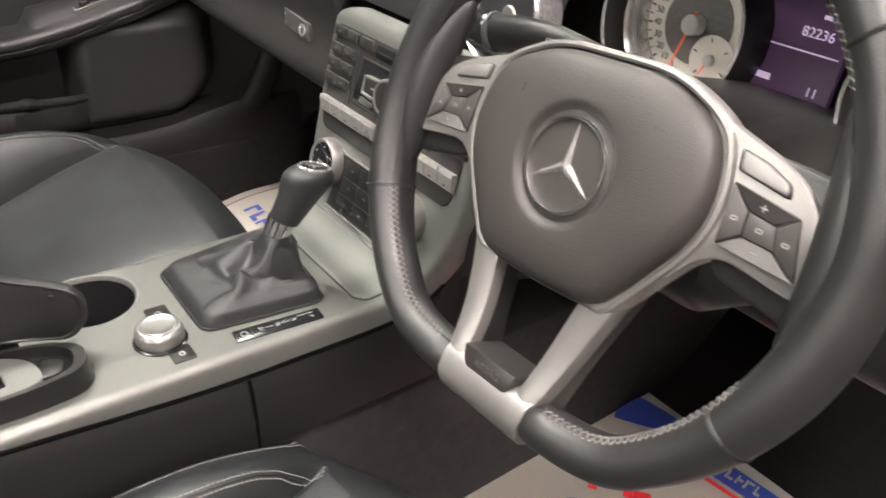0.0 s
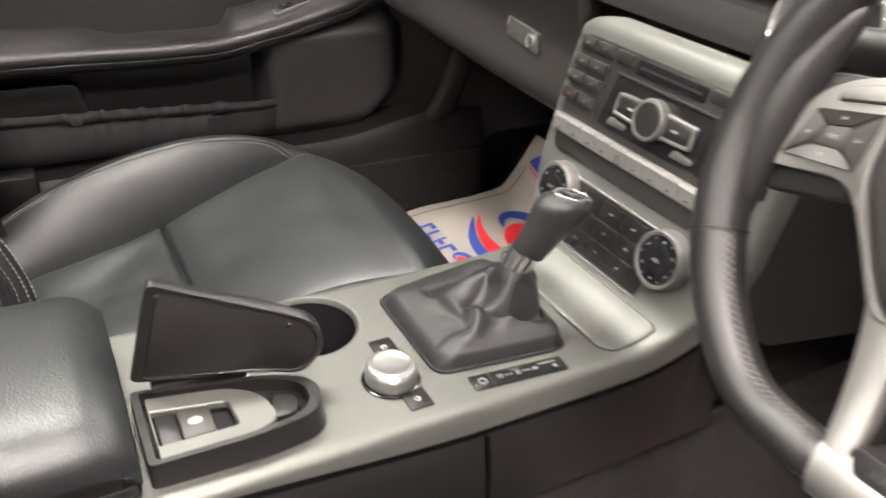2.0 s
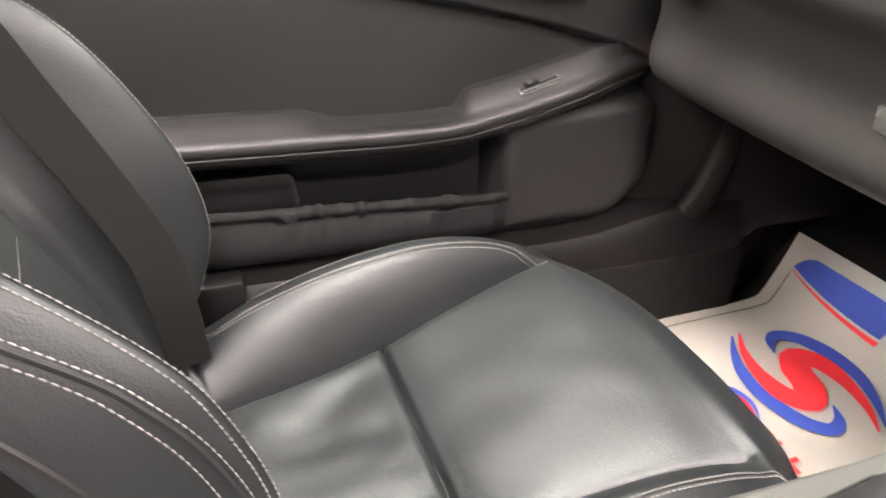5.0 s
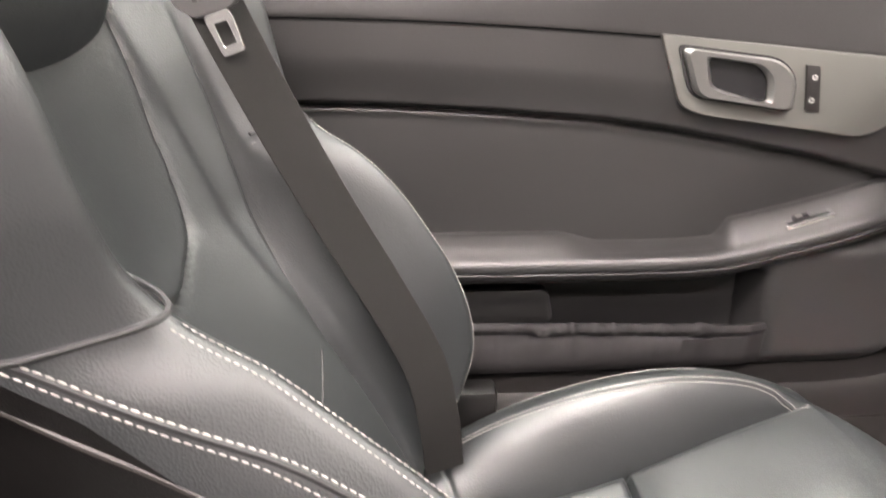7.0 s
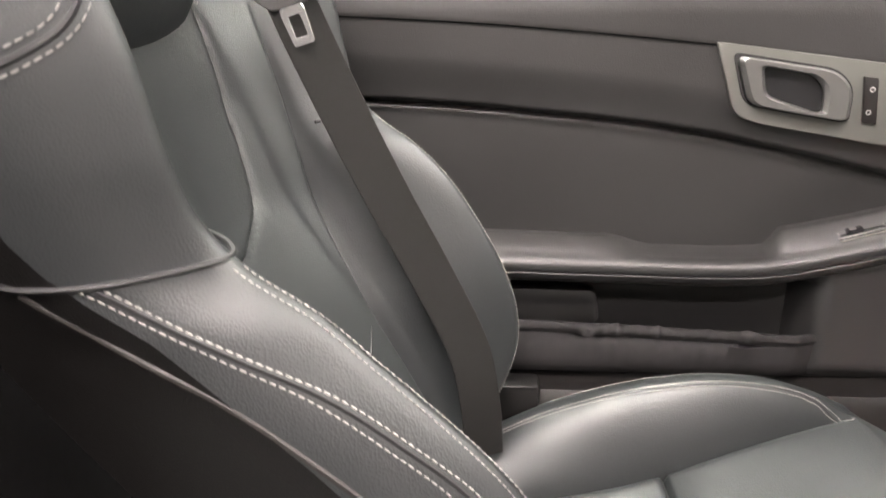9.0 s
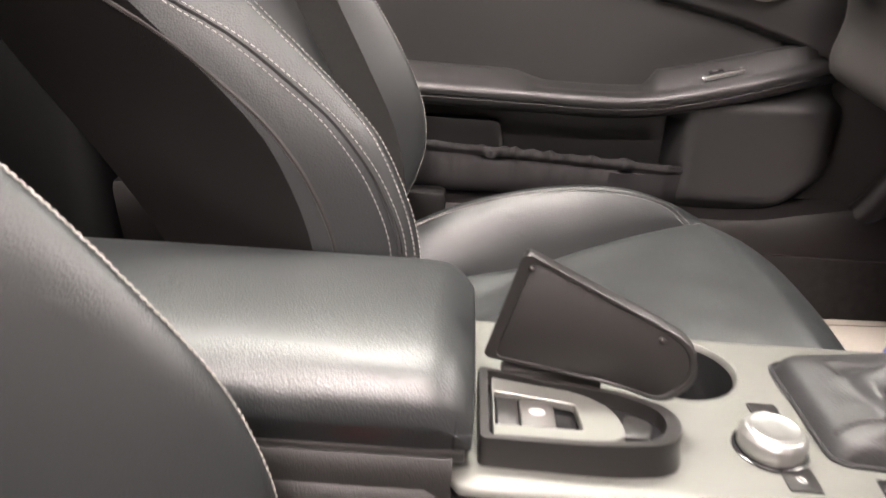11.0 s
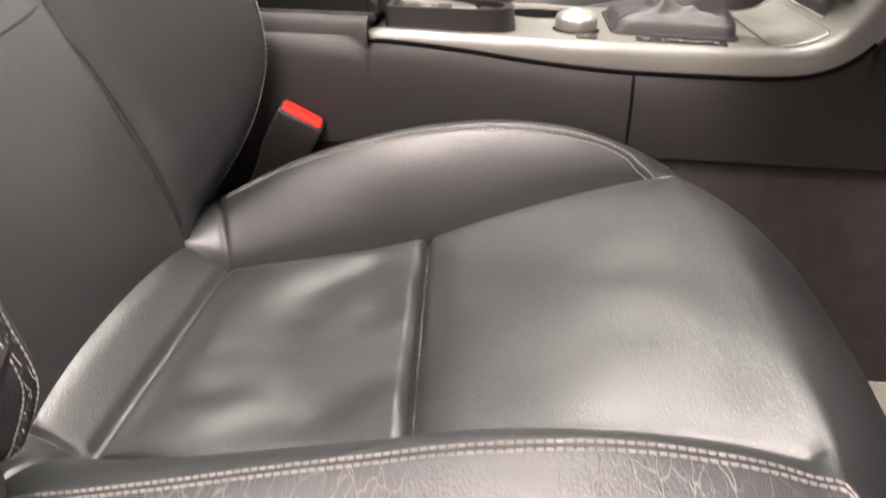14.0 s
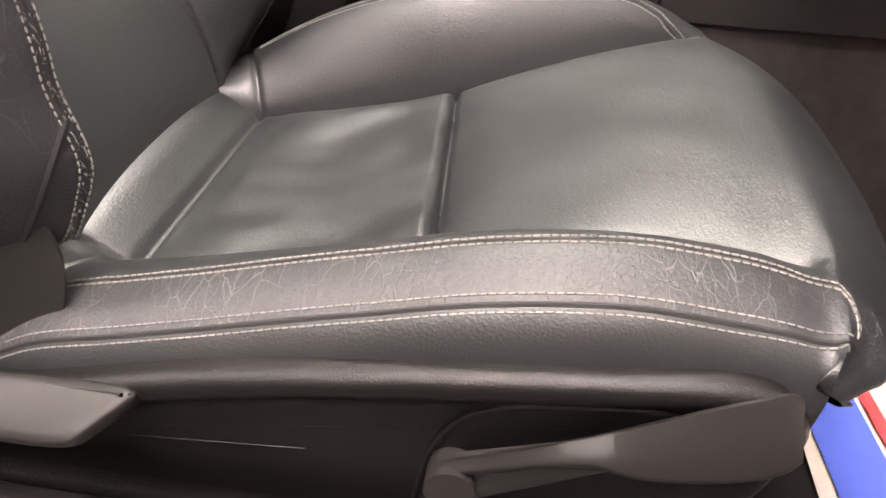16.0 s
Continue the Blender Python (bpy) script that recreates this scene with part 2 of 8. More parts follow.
def table(rows, x):
    """Smooth look-up in rows of (x, a, b, ...)."""
    r = np.array(rows, float)
    x = min(max(x, r[0, 0]), r[-1, 0])
    j = min(max(int(np.searchsorted(r[:, 0], x)) - 1, 0), len(r) - 2)
    f = (x - r[j, 0]) / (r[j + 1, 0] - r[j, 0])
    m0 = (r[j + 1] - r[max(j - 1, 0)]) / (r[j + 1, 0] - r[max(j - 1, 0), 0])
    m1 = (r[min(j + 2, len(r) - 1)] - r[j]) / (r[min(j + 2, len(r) - 1), 0] - r[j, 0])
    h = r[j + 1, 0] - r[j, 0]
    v = (2 * f ** 3 - 3 * f * f + 1) * r[j] + (f ** 3 - 2 * f * f + f) * h * m0 + (3 * f * f - 2 * f ** 3) * r[j + 1] + (f ** 3 - f * f) * h * m1
    return v[1:]


def smooth01(a, b, x):
    t = min(max((x - a) / (b - a), 0), 1)
    return t * t * (3 - 2 * t)


def sheet(bm, rows, wrap=False, cap=False):
    """Quads over a grid of points; wrap closes each row on itself."""
    vs = [[bm.verts.new(p) for p in row] for row in rows]
    n = len(vs[0])
    for a, b in zip(vs, vs[1:]):
        for j in range(n if wrap else n - 1):
            k = (j + 1) % n
            bm.faces.new((a[j], a[k], b[k], b[j]))
    if cap:
        bm.faces.new(vs[0])
        bm.faces.new(vs[-1][::-1])
    return vs


def frames_along(p, closed=False, up=(0, 0, 1)):
    p = np.array(p, float)
    t = np.roll(p, -1, 0) - np.roll(p, 1, 0)
    if not closed:
        t[0], t[-1] = p[1] - p[0], p[-1] - p[-2]
    t /= np.linalg.norm(t, axis=1, keepdims=True) + 1e-12
    s = np.cross(t, np.array(up, float))
    s /= np.linalg.norm(s, axis=1, keepdims=True) + 1e-12
    return t, s, np.cross(s, t)


def tube(bm, p, r, n=8, closed=False, up=(0, 0, 1), squash=1.0, cap=True):
    """A round bar along points; r is a number or one for each point; squash flattens it along up."""
    p = np.array(p, float)
    t, s, u = frames_along(p, closed, up)
    r = np.broadcast_to(np.array(r, float), (len(p),))
    rows = [[p[i] + r[i] * (math.cos(a) * s[i] + squash * math.sin(a) * u[i]) for a in np.linspace(0, 2 * math.pi, n, endpoint=False)] for i in range(len(p))]
    if closed:
        rows.append(rows[0])
        vs = [[bm.verts.new(q) for q in row] for row in rows[:-1]]
        for i in range(len(vs)):
            a, b = vs[i], vs[(i + 1) % len(vs)]
            for j in range(n):
                bm.faces.new((a[j], a[(j + 1) % n], b[(j + 1) % n], b[j]))
    else:
        sheet(bm, rows, wrap=True, cap=cap)


def box(bm, lo, hi, bevel=0.0, seg=2, m=None):
    lo, hi = np.array(lo, float), np.array(hi, float)
    r = bmesh.ops.create_cube(bm, size=1, matrix=(m or Matrix()) @ Matrix.Translation((lo + hi) / 2) @ Matrix.Diagonal((*(hi - lo), 1)))
    if bevel:
        es = list({e for v in r["verts"] for e in v.link_edges})
        bmesh.ops.bevel(bm, geom=es, offset=bevel, segments=seg, affect="EDGES", profile=0.5)


def rounded(pts, r, n=4):
    """A polygon's outline in 2D with its corners rounded; r is a number or one for each corner."""
    k = len(pts)
    out = []
    for i, p in enumerate(pts):
        p, a, b = Vector(p), Vector(pts[i - 1]), Vector(pts[(i + 1) % k])
        rr = r[i] if isinstance(r, (list, tuple)) else r
        da, db = (a - p).normalized(), (b - p).normalized()
        rr = min(rr, (a - p).length * 0.49, (b - p).length * 0.49)
        for j in range(n + 1):
            f = j / n
            out.append(tuple((1 - f) ** 2 * (p + da * rr) + 2 * f * (1 - f) * p + f * f * (p + db * rr)))
    return out


def plate(bm, outline, depth, m, bevel=0.0, top=0.0):
    """A flat plate: a 2D outline in the plane of m's x and y, from z = top - depth to z = top, with a bevelled upper rim."""
    o = np.array(outline, float)
    c = o.mean(0)

    def ring(shrink, z):
        d = o - c
        ln = np.linalg.norm(d, axis=1, keepdims=True)
        return [m @ Vector((*q, z)) for q in (c + d * (1 - shrink / np.maximum(ln, 1e-6)))]
    rings = [ring(0, top - depth)]
    if bevel:
        rings += [ring(0, top - bevel), ring(bevel * 0.3, top - bevel * 0.3), ring(bevel, top)]
    else:
        rings += [ring(0, top)]
    sheet(bm, rings, wrap=True, cap=True)


def frame_plate(bm, outer, inner, depth, m, bevel=0.0, top=0.0):
    """A flat ring between two outlines of the same count."""
    o, i = np.array(outer, float), np.array(inner, float)
    e = (i - o) / np.maximum(np.linalg.norm(i - o, axis=1, keepdims=True), 1e-9) * bevel
    ring = lambda q, z: [m @ Vector((*v, z)) for v in q]
    rings = [ring(o, top - depth), ring(o, top - bevel), ring(o + e, top), ring(i - e, top), ring(i, top - bevel), ring(i, top - depth)]
    sheet(bm, rings + [rings[0]], wrap=True)
    bmesh.ops.remove_doubles(bm, verts=bm.verts, dist=1e-6)


def circle(r, n=32, cx=0.0, cy=0.0):
    return [(cx + r * math.cos(a), cy + r * math.sin(a)) for a in np.linspace(0, 2 * math.pi, n, endpoint=False)]


def turned(bm, profile, m, n=32):
    """A solid of revolution about m's z: profile of (radius, height)."""
    rows = [[m @ Vector((r * math.cos(a), r * math.sin(a), h)) for a in np.linspace(0, 2 * math.pi, n, endpoint=False)] for r, h in profile]
    sheet(bm, rows, wrap=True, cap=True)


def stitches(bm, p, length=0.0048, gap=0.0014, r=0.00048, normal=(0, 0, 1)):
    """A row of thread stitches along a polyline, each a small bar standing on the surface."""
    q = even(p, 0.0008)
    step = max(1, int((length + gap) / 0.0008))
    ln = max(1, int(length / 0.0008))
    nv = np.array(normal, float)
    for i in range(0, len(q) - ln, step):
        a, b = q[i], q[i + ln]
        t = (b - a) / (np.linalg.norm(b - a) + 1e-9)
        s = np.cross(t, nv)
        s /= np.linalg.norm(s) + 1e-9
        u = np.cross(s, t)
        vs = []
        for c, k in ((a, 0.5), (a + t * length * 0.2, 1), (b - t * length * 0.2, 1), (b, 0.5)):
            vs.append([bm.verts.new(c + r * k * (x * s + y * u)) for x, y in ((-1, -1), (1, -1), (0.7, 0.9), (-0.7, 0.9))])
        for m0, m1 in zip(vs, vs[1:]):
            for j in range(4):
                bm.faces.new((m0[j], m0[(j + 1) % 4], m1[(j + 1) % 4], m1[j]))
        bm.faces.new(vs[0])
        bm.faces.new(vs[-1][::-1])


def text(name, body, size, m, mat, parent, extrude=0.0002):
    """Raised lettering in the built-in font, turned into a mesh."""
    cu = bpy.data.curves.new(name, "FONT")
    cu.body, cu.size, cu.align_x, cu.align_y, cu.extrude = body, size, "CENTER", "CENTER", extrude
    tmp = bpy.data.objects.new(name, cu)
    scene.collection.objects.link(tmp)
    me = bpy.data.meshes.new_from_object(tmp.evaluated_get(bpy.context.evaluated_depsgraph_get()))
    bpy.data.objects.remove(tmp)
    bm = bmesh.new()
    bm.from_mesh(me)
    bmesh.ops.transform(bm, matrix=m, verts=bm.verts)
    return part(name, bm, mat, parent, smooth=False)


def basis(o, x, y):
    """A pose from an origin and two directions."""
    x = Vector(x).normalized()
    z = x.cross(Vector(y)).normalized()
    y = z.cross(x)
    m = Matrix((x, y, z)).transposed().to_4x4()
    m.translation = o
    return m

# ---- the room round the car ----


def room():
    bm = bmesh.new()
    box(bm, (-6, -6, -0.1), (6, 7, 0))
    single("floor", bm, FLOOR, "showroom floor out of view, kept dark to cut bounce light", "floor", kind="structure")
    for nm, lo, hi in (("wall_west", (-6.2, -6, 0), (-6, 7, 3.4)), ("wall_east", (6, -6, 0), (6.2, 7, 3.4)),
                       ("wall_south", (-6, -6.2, 0), (6, -6, 3.4)), ("wall_north", (-6, 7, 0), (6, 7.2, 3.4))):
        bm = bmesh.new()
        box(bm, lo, hi)
        # the east wall is out of view and serves as fill light
        single(nm, bm, WALL_FILL if nm == "wall_east" else WALL, "plain painted showroom wall", "wall", kind="structure")
    bm = bmesh.new()
    box(bm, (-6.2, -6.2, 3.4), (6.2, 7.2, 3.6))
    single("ceiling", bm, CEILING, "unseen showroom ceiling, darkened for contrast in reflections", "ceiling", kind="structure")
    # white wall panels beside the car, with narrow joints
    w = thing("wall_panels", (-4.0, 0, 0), "white wall panels with thin grey joints", "wall panel", kind="structure")
    for k in range(8):
        bm = bmesh.new()
        box(bm, (-4.05, -5.6 + 1.3 * k, 0.002), (-4.0, -5.606 + 1.3 * (k + 1), 2.7), 0.004)
        part("panel", bm, WALL_PANEL, w)
    # two rows overhead; the single last panel is added to brighten +x faces
    for k, (x, y) in enumerate([(x, y) for x in (-1.1, 1.2) for y in (-2.9, -0.1, 3.1)] + [(2.8, -0.3)]):
        lamp = thing("ceiling_light", (x, y, 3.4), "long white ceiling light panel out of view, lit", "ceiling light", "ceiling lights")
        bm = bmesh.new()
        box(bm, (x - 0.24, y - 0.72, 3.34), (x + 0.24, y + 0.72, 3.398), 0.006)
        part("housing", bm, WALL, lamp)
        bm = bmesh.new()
        box(bm, (x - 0.21, y - 0.69, 3.332), (x + 0.21, y + 0.69, 3.338))
        part("diffuser", bm, LAMP if x > 0 else LAMP_COOL, lamp, "glowing white diffuser", smooth=False)


room()

# ---- seats ----
SEAT_X = 0.378
CUSHION = [  # y, centre z, valley z, valley offset, left crest z, right crest z
    (-0.13, 0.470, 0.466, 0.132, 0.455, 0.445), (-0.08, 0.490, 0.484, 0.134, 0.474, 0.464), (-0.04, 0.489, 0.483, 0.136, 0.496, 0.486), (0.0, 0.463, 0.462, 0.138, 0.520, 0.507),
    (0.05, 0.466, 0.466, 0.143, 0.547, 0.520), (0.10, 0.474, 0.474, 0.148, 0.567, 0.533), (0.15, 0.484, 0.484, 0.153, 0.583, 0.547), (0.20, 0.499, 0.499, 0.158, 0.594, 0.560),
    (0.26, 0.524, 0.521, 0.165, 0.601, 0.575), (0.33, 0.550, 0.543, 0.175, 0.597, 0.584), (0.39, 0.568, 0.557, 0.186, 0.580, 0.580), (0.43, 0.574, 0.563, 0.196, 0.565, 0.572)]
NOSE = spline([(0.43, 0.574), (0.449, 0.5745), (0.469, 0.569), (0.489, 0.557), (0.505, 0.542), (0.515, 0.529), (0.5155, 0.518), (0.507, 0.5095), (0.48, 0.507), (0.42, 0.506)], 61)
CREST = {-1: 0.207, 1: 0.220}


def cushion_row(s, slant=0.0):
    """Points (d, y, z) across the cushion. s runs along the seat: y up to 0.43, then round the nose to 1.0."""
    if s <= 0.43:
        y0 = s
        zc, zv, dv, zl, zr = table(CUSHION, s)
    else:
        y0, zc = NOSE[min(60, int(round((s - 0.43) / 0.57 * 60)))]
        k = smooth01(0.43, 0.55, s)
        zv, dv, zl, zr = zc - 0.011 - 0.010 * k, 0.196, zc - 0.009 - 0.014 * k, zc - 0.002 - 0.006 * k
    front = smooth01(0.40, 0.56, s if s < 0.43 else 0.43 + (s - 0.43) * 0.5)
    fade = smooth01(0.47, 0.43, s)
    skirt = 1 - 0.70 * smooth01(0.365, 0.49, s) - 0.22 * smooth01(0.47, 0.75, s)
    out = []
    for side in (-1, 1):
        merge = smooth01(0.38, 0.52, s) if side < 0 else smooth01(0.40, 0.50, s)
        cr, zcr = CREST[side], (zl if side < 0 else zr)
        dome = lambda a: zc - (0.026 if side < 0 else 0.004) * (a / 0.23) ** 2.2
        zcr += (dome(cr) - zcr) * merge
        row = []
        for f in list(np.linspace(0, 0.9, 16)) + [0.93, 0.955, 0.975, 0.99, 1.0]:
            a = f * dv
            z = zc + (zv - zc) * f ** 3 - fade * 0.0062 * math.exp(-((a - dv) / 0.0036) ** 2)
            yg = 0.1985 + slant * (side * a + 0.138)
            if fade:
                z -= fade * (0.009 * math.exp(-((y0 - yg) / 0.0030) ** 2) + 0.007 * math.exp(-((y0 + 0.002) / 0.005) ** 2))
                soft = smooth01(1.0, 0.72, f)
                if 0.0 < y0 < yg:
                    n = noise.noise((side * a * 13, y0 * 13, 3.1)) + 0.5 * noise.noise((side * a * 27, y0 * 24, 7.7))
                    z += (0.0070 * n * soft + 0.006 * smooth01(1.0, 0.9, f)) * smooth01(0, 0.035, y0) * smooth01(yg, yg - 0.014, y0)
                elif y0 > yg:
                    z += 0.004 * smooth01(yg, yg + 0.03, y0) * smooth01(1.0, 0.88, f) * smooth01(0.43, 0.30, y0) + 0.0016 * noise.noise((side * a * 20, y0 * 20, 1.2)) * soft
            row.append((a, z + (dome(a) - z) * merge))
        for f in [0.03, 0.07, 0.12] + list(np.linspace(0.2, 1.0, 16)):
            a = dv + (cr - dv) * f
            z = zv + (zcr - zv) * math.sin(f * math.pi / 2) ** 0.85 - fade * 0.0062 * math.exp(-((a - dv) / 0.0036) ** 2)
            z -= 0.0045 * math.exp(-((y0 + 0.002 + 0.030 * f) / 0.0036) ** 2)
            z += 0.0012 * noise.noise((a * 40, y0 * 14, 9.0)) * fade * math.sin(f * math.pi)
            row.append((a, z + (dome(a) - z) * merge))
        for e in (0.006, 0.012, 0.018, 0.024, 0.030, 0.034, 0.038):
            row.append((cr + e, zcr - 0.015 * (e / 0.038) ** 2 * (0.2 + 0.8 * skirt)))
        for e, z in ((0.044, 0.021), (0.049, 0.032), (0.0525, 0.045), (0.054, 0.060), (0.054, 0.080), (0.050, 0.110)):
            row.append((cr + e, zcr - z * skirt))
        tuck = 1 - 0.16 * smooth01(0.72, 0.95, s)
        lift = lambda a: (0.018 * smooth01(0.10, 0.25, a) * smooth01(0.50, 0.75, s), 0.011 * smooth01(0.14, 0.25, a) * smooth01(0.45, 0.66, s)) if side > 0 else (0.0, 0.0)
        out.append([(side * a * tuck, y0 - lift(a)[1] - front * ((0.065 * (a / 0.25) ** 3) if side < 0 else (0.049 * (min(a, 0.215) / 0.25) ** 3 + 0.16 * max(0, a - 0.215) + 22 * max(0, a - 0.238) ** 2)), z + lift(a)[0]) for a, z in row])
    return out[0][:0:-1] + out[1]


BACK = [  # z, centre y, hollow, edge y, edge offset
    (0.43, -0.030, 0.004, -0.095, 0.190), (0.48, -0.045, 0.006, -0.050, 0.205), (0.52, -0.055, 0.008, -0.022, 0.214), (0.56, -0.070, 0.010, 0.003, 0.221), (0.60, -0.088, 0.010, 0.021, 0.225), (0.65, -0.112, 0.010, 0.033, 0.228),
    (0.70, -0.140, 0.013, 0.028, 0.228), (0.75, -0.175, 0.022, 0.010, 0.228), (0.80, -0.214, 0.035, -0.017, 0.227), (0.85, -0.250, 0.050, -0.050, 0.226), (0.89, -0.268, 0.058, -0.088, 0.225),
    (0.92, -0.278, 0.060, -0.130, 0.226), (0.95, -0.288, 0.062, -0.152, 0.232), (0.99, -0.300, 0.062, -0.163, 0.238), (1.04, -0.318, 0.062, -0.173, 0.240), (1.09, -0.335, 0.060, -0.191, 0.238), (1.13, -0.348, 0.055, -0.208, 0.228), (1.155, -0.353, 0.045, -0.228, 0.212), (1.175, -0.356, 0.03, -0.262, 0.188), (1.187, -0.358, 0.015, -0.315, 0.160)]
PAIR = [(0.50, -0.048), (0.56, 0.000), (0.62, 0.032), (0.68, 0.043), (0.74, 0.024), (0.79, -0.010), (0.826, -0.050), (0.856, -0.089), (0.88, -0.131), (0.902, -0.170), (0.922, -0.203)]
FLANK = [(0.0, 0.0), (0.004, 0.006), (0.013, 0.0125), (0.026, 0.0195), (0.042, 0.0265), (0.06, 0.032), (0.085, 0.035), (0.11, 0.033), (0.16, 0.012)]
INSERT = 0.138
SHIELD = [(0.0, 0.826), (0.02, 0.829), (0.04, 0.836), (0.06, 0.845), (0.075, 0.856), (0.086, 0.873), (0.093, 0.90), (0.101, 0.96), (0.110, 1.03), (0.118, 1.10), (0.125, 1.2)]


def insert_at(z):
    """Offset of the seam between the passenger backrest's middle and its bolsters."""
    return table([(0.43, 0.150), (0.60, 0.149), (0.66, 0.147), (0.723, 0.144), (0.77, 0.150), (0.824, 0.158), (0.896, 0.166), (0.95, 0.172), (1.2, 0.180)], z)[0]


def back_point(z, d, shift, ins=INSERT):
    a = abs(d)
    yc, hollow, ye, de = table(BACK, z)
    ye += shift(z)
    if a <= ins:
        y = yc + hollow * (a / ins) ** 2
    else:
        t = min((a - ins) / (de - ins), 1)
        y = yc + hollow + (ye - yc - hollow) * (0.35 * t + 0.65 * math.sin(t * math.pi / 2) ** 1.6)
    y -= 0.007 * math.exp(-((a - ins) / 0.004) ** 2) * smooth01(1.06, 0.98, z)
    if a < 0.125:
        inside = (z - table(SHIELD, a)[0]) * (1.0 - 0.55 * smooth01(0.062, 0.080, a) - 0.31 * smooth01(0.076, 0.092, a))
        y += (0.010 * smooth01(-0.002, 0.014, inside) - 0.006 * math.exp(-(inside / 0.0036) ** 2)) * smooth01(0.122, 0.112, a)
    y += 0.0022 * noise.noise((d * 9, z * 9, 5.0)) * smooth01(0.5, 0.6, z) * smooth01(0.2, 0.12, a)
    return y


def inset(o, d):
    """A closed 2D outline moved inwards by d."""
    o = np.array(o, float)
    t = np.roll(o, -1, 0) - np.roll(o, 1, 0)
    n = np.stack([t[:, 1], -t[:, 0]], 1) / (np.linalg.norm(t, axis=1, keepdims=True) + 1e-9)
    area = 0.5 * np.sum(o[:, 0] * np.roll(o[:, 1], -1) - o[:, 1] * np.roll(o[:, 0], -1))
    return o - n * d * (1 if area > 0 else -1)


def seat_rail(ob, cx, dy, dz, side):
    bm = bmesh.new()
    box(bm, (cx + side * 0.19 - 0.02, -0.12 + dy, 0.283), (cx + side * 0.19 + 0.02, 0.42 + dy, 0.305), 0.004)
    part("rail", bm, HARD, ob)
    bm = bmesh.new()
    box(bm, (cx + side * 0.19 - 0.025, -0.08 + dy, 0.30), (cx + side * 0.19 + 0.025, 0.36 + dy, 0.345 + dz), 0.006)
    part("bracket", bm, HARD, ob)


def base_cover(ob):
    """The grained side cover under the driver's cushion: a rolled top edge, a sunken face and a shallow pressed pocket round the lever."""
    o = rounded([(-0.10, 0.385), (-0.10, 0.455), (0.035, 0.4885), (0.131, 0.5135), (0.249, 0.5325), (0.375, 0.5480), (0.408, 0.5465), (0.428, 0.522), (0.405, 0.455), (0.355, 0.385)], [0.01, 0.02, 0.05, 0.05, 0.05, 0.02, 0.018, 0.016, 0.03, 0.02], 8)
    o = even(o, 0.006, True)
    rows = [[(x, y, z) for y, z in inset(o, d)] for x, d in ((0.630, 0.0), (0.650, 0.0), (0.6565, 0.0012), (0.6605, 0.0042), (0.6625, 0.0085), (0.6620, 0.0130), (0.6590, 0.0175), (0.6560, 0.0215), (0.6550, 0.0270))]
    bm = bmesh.new()
    sheet(bm, rows, wrap=True)
    bm.faces.new([bm.verts.new(p) for p in rows[-1]])
    cover = part("side_cover", bm, BASE_SHADED, ob, "grained black plastic base cover", angle=60)
    bm = bmesh.new()
    tube(bm, spline([(0.6553, 0.229, 0.415), (0.6555, 0.233, 0.441), (0.6555, 0.239, 0.472), (0.6555, 0.252, 0.497), (0.6555, 0.279, 0.5125), (0.6555, 0.318, 0.5190), (0.6555, 0.350, 0.5220), (0.6555, 0.366, 0.5160), (0.6553, 0.372, 0.500)], 40), 0.0020, 8, up=(1, 0, 0))
    part("pocket_edge", bm, BASE_SHADED, cover)
    bm = bmesh.new()
    tube(bm, [(0.6556, y, 0.4435 + 0.09 * y) for y in np.linspace(0.062, 0.168, 8)], 0.0004, 6, up=(1, 0, 0))
    part("mould_line", bm, BASE_SHADED, cover)


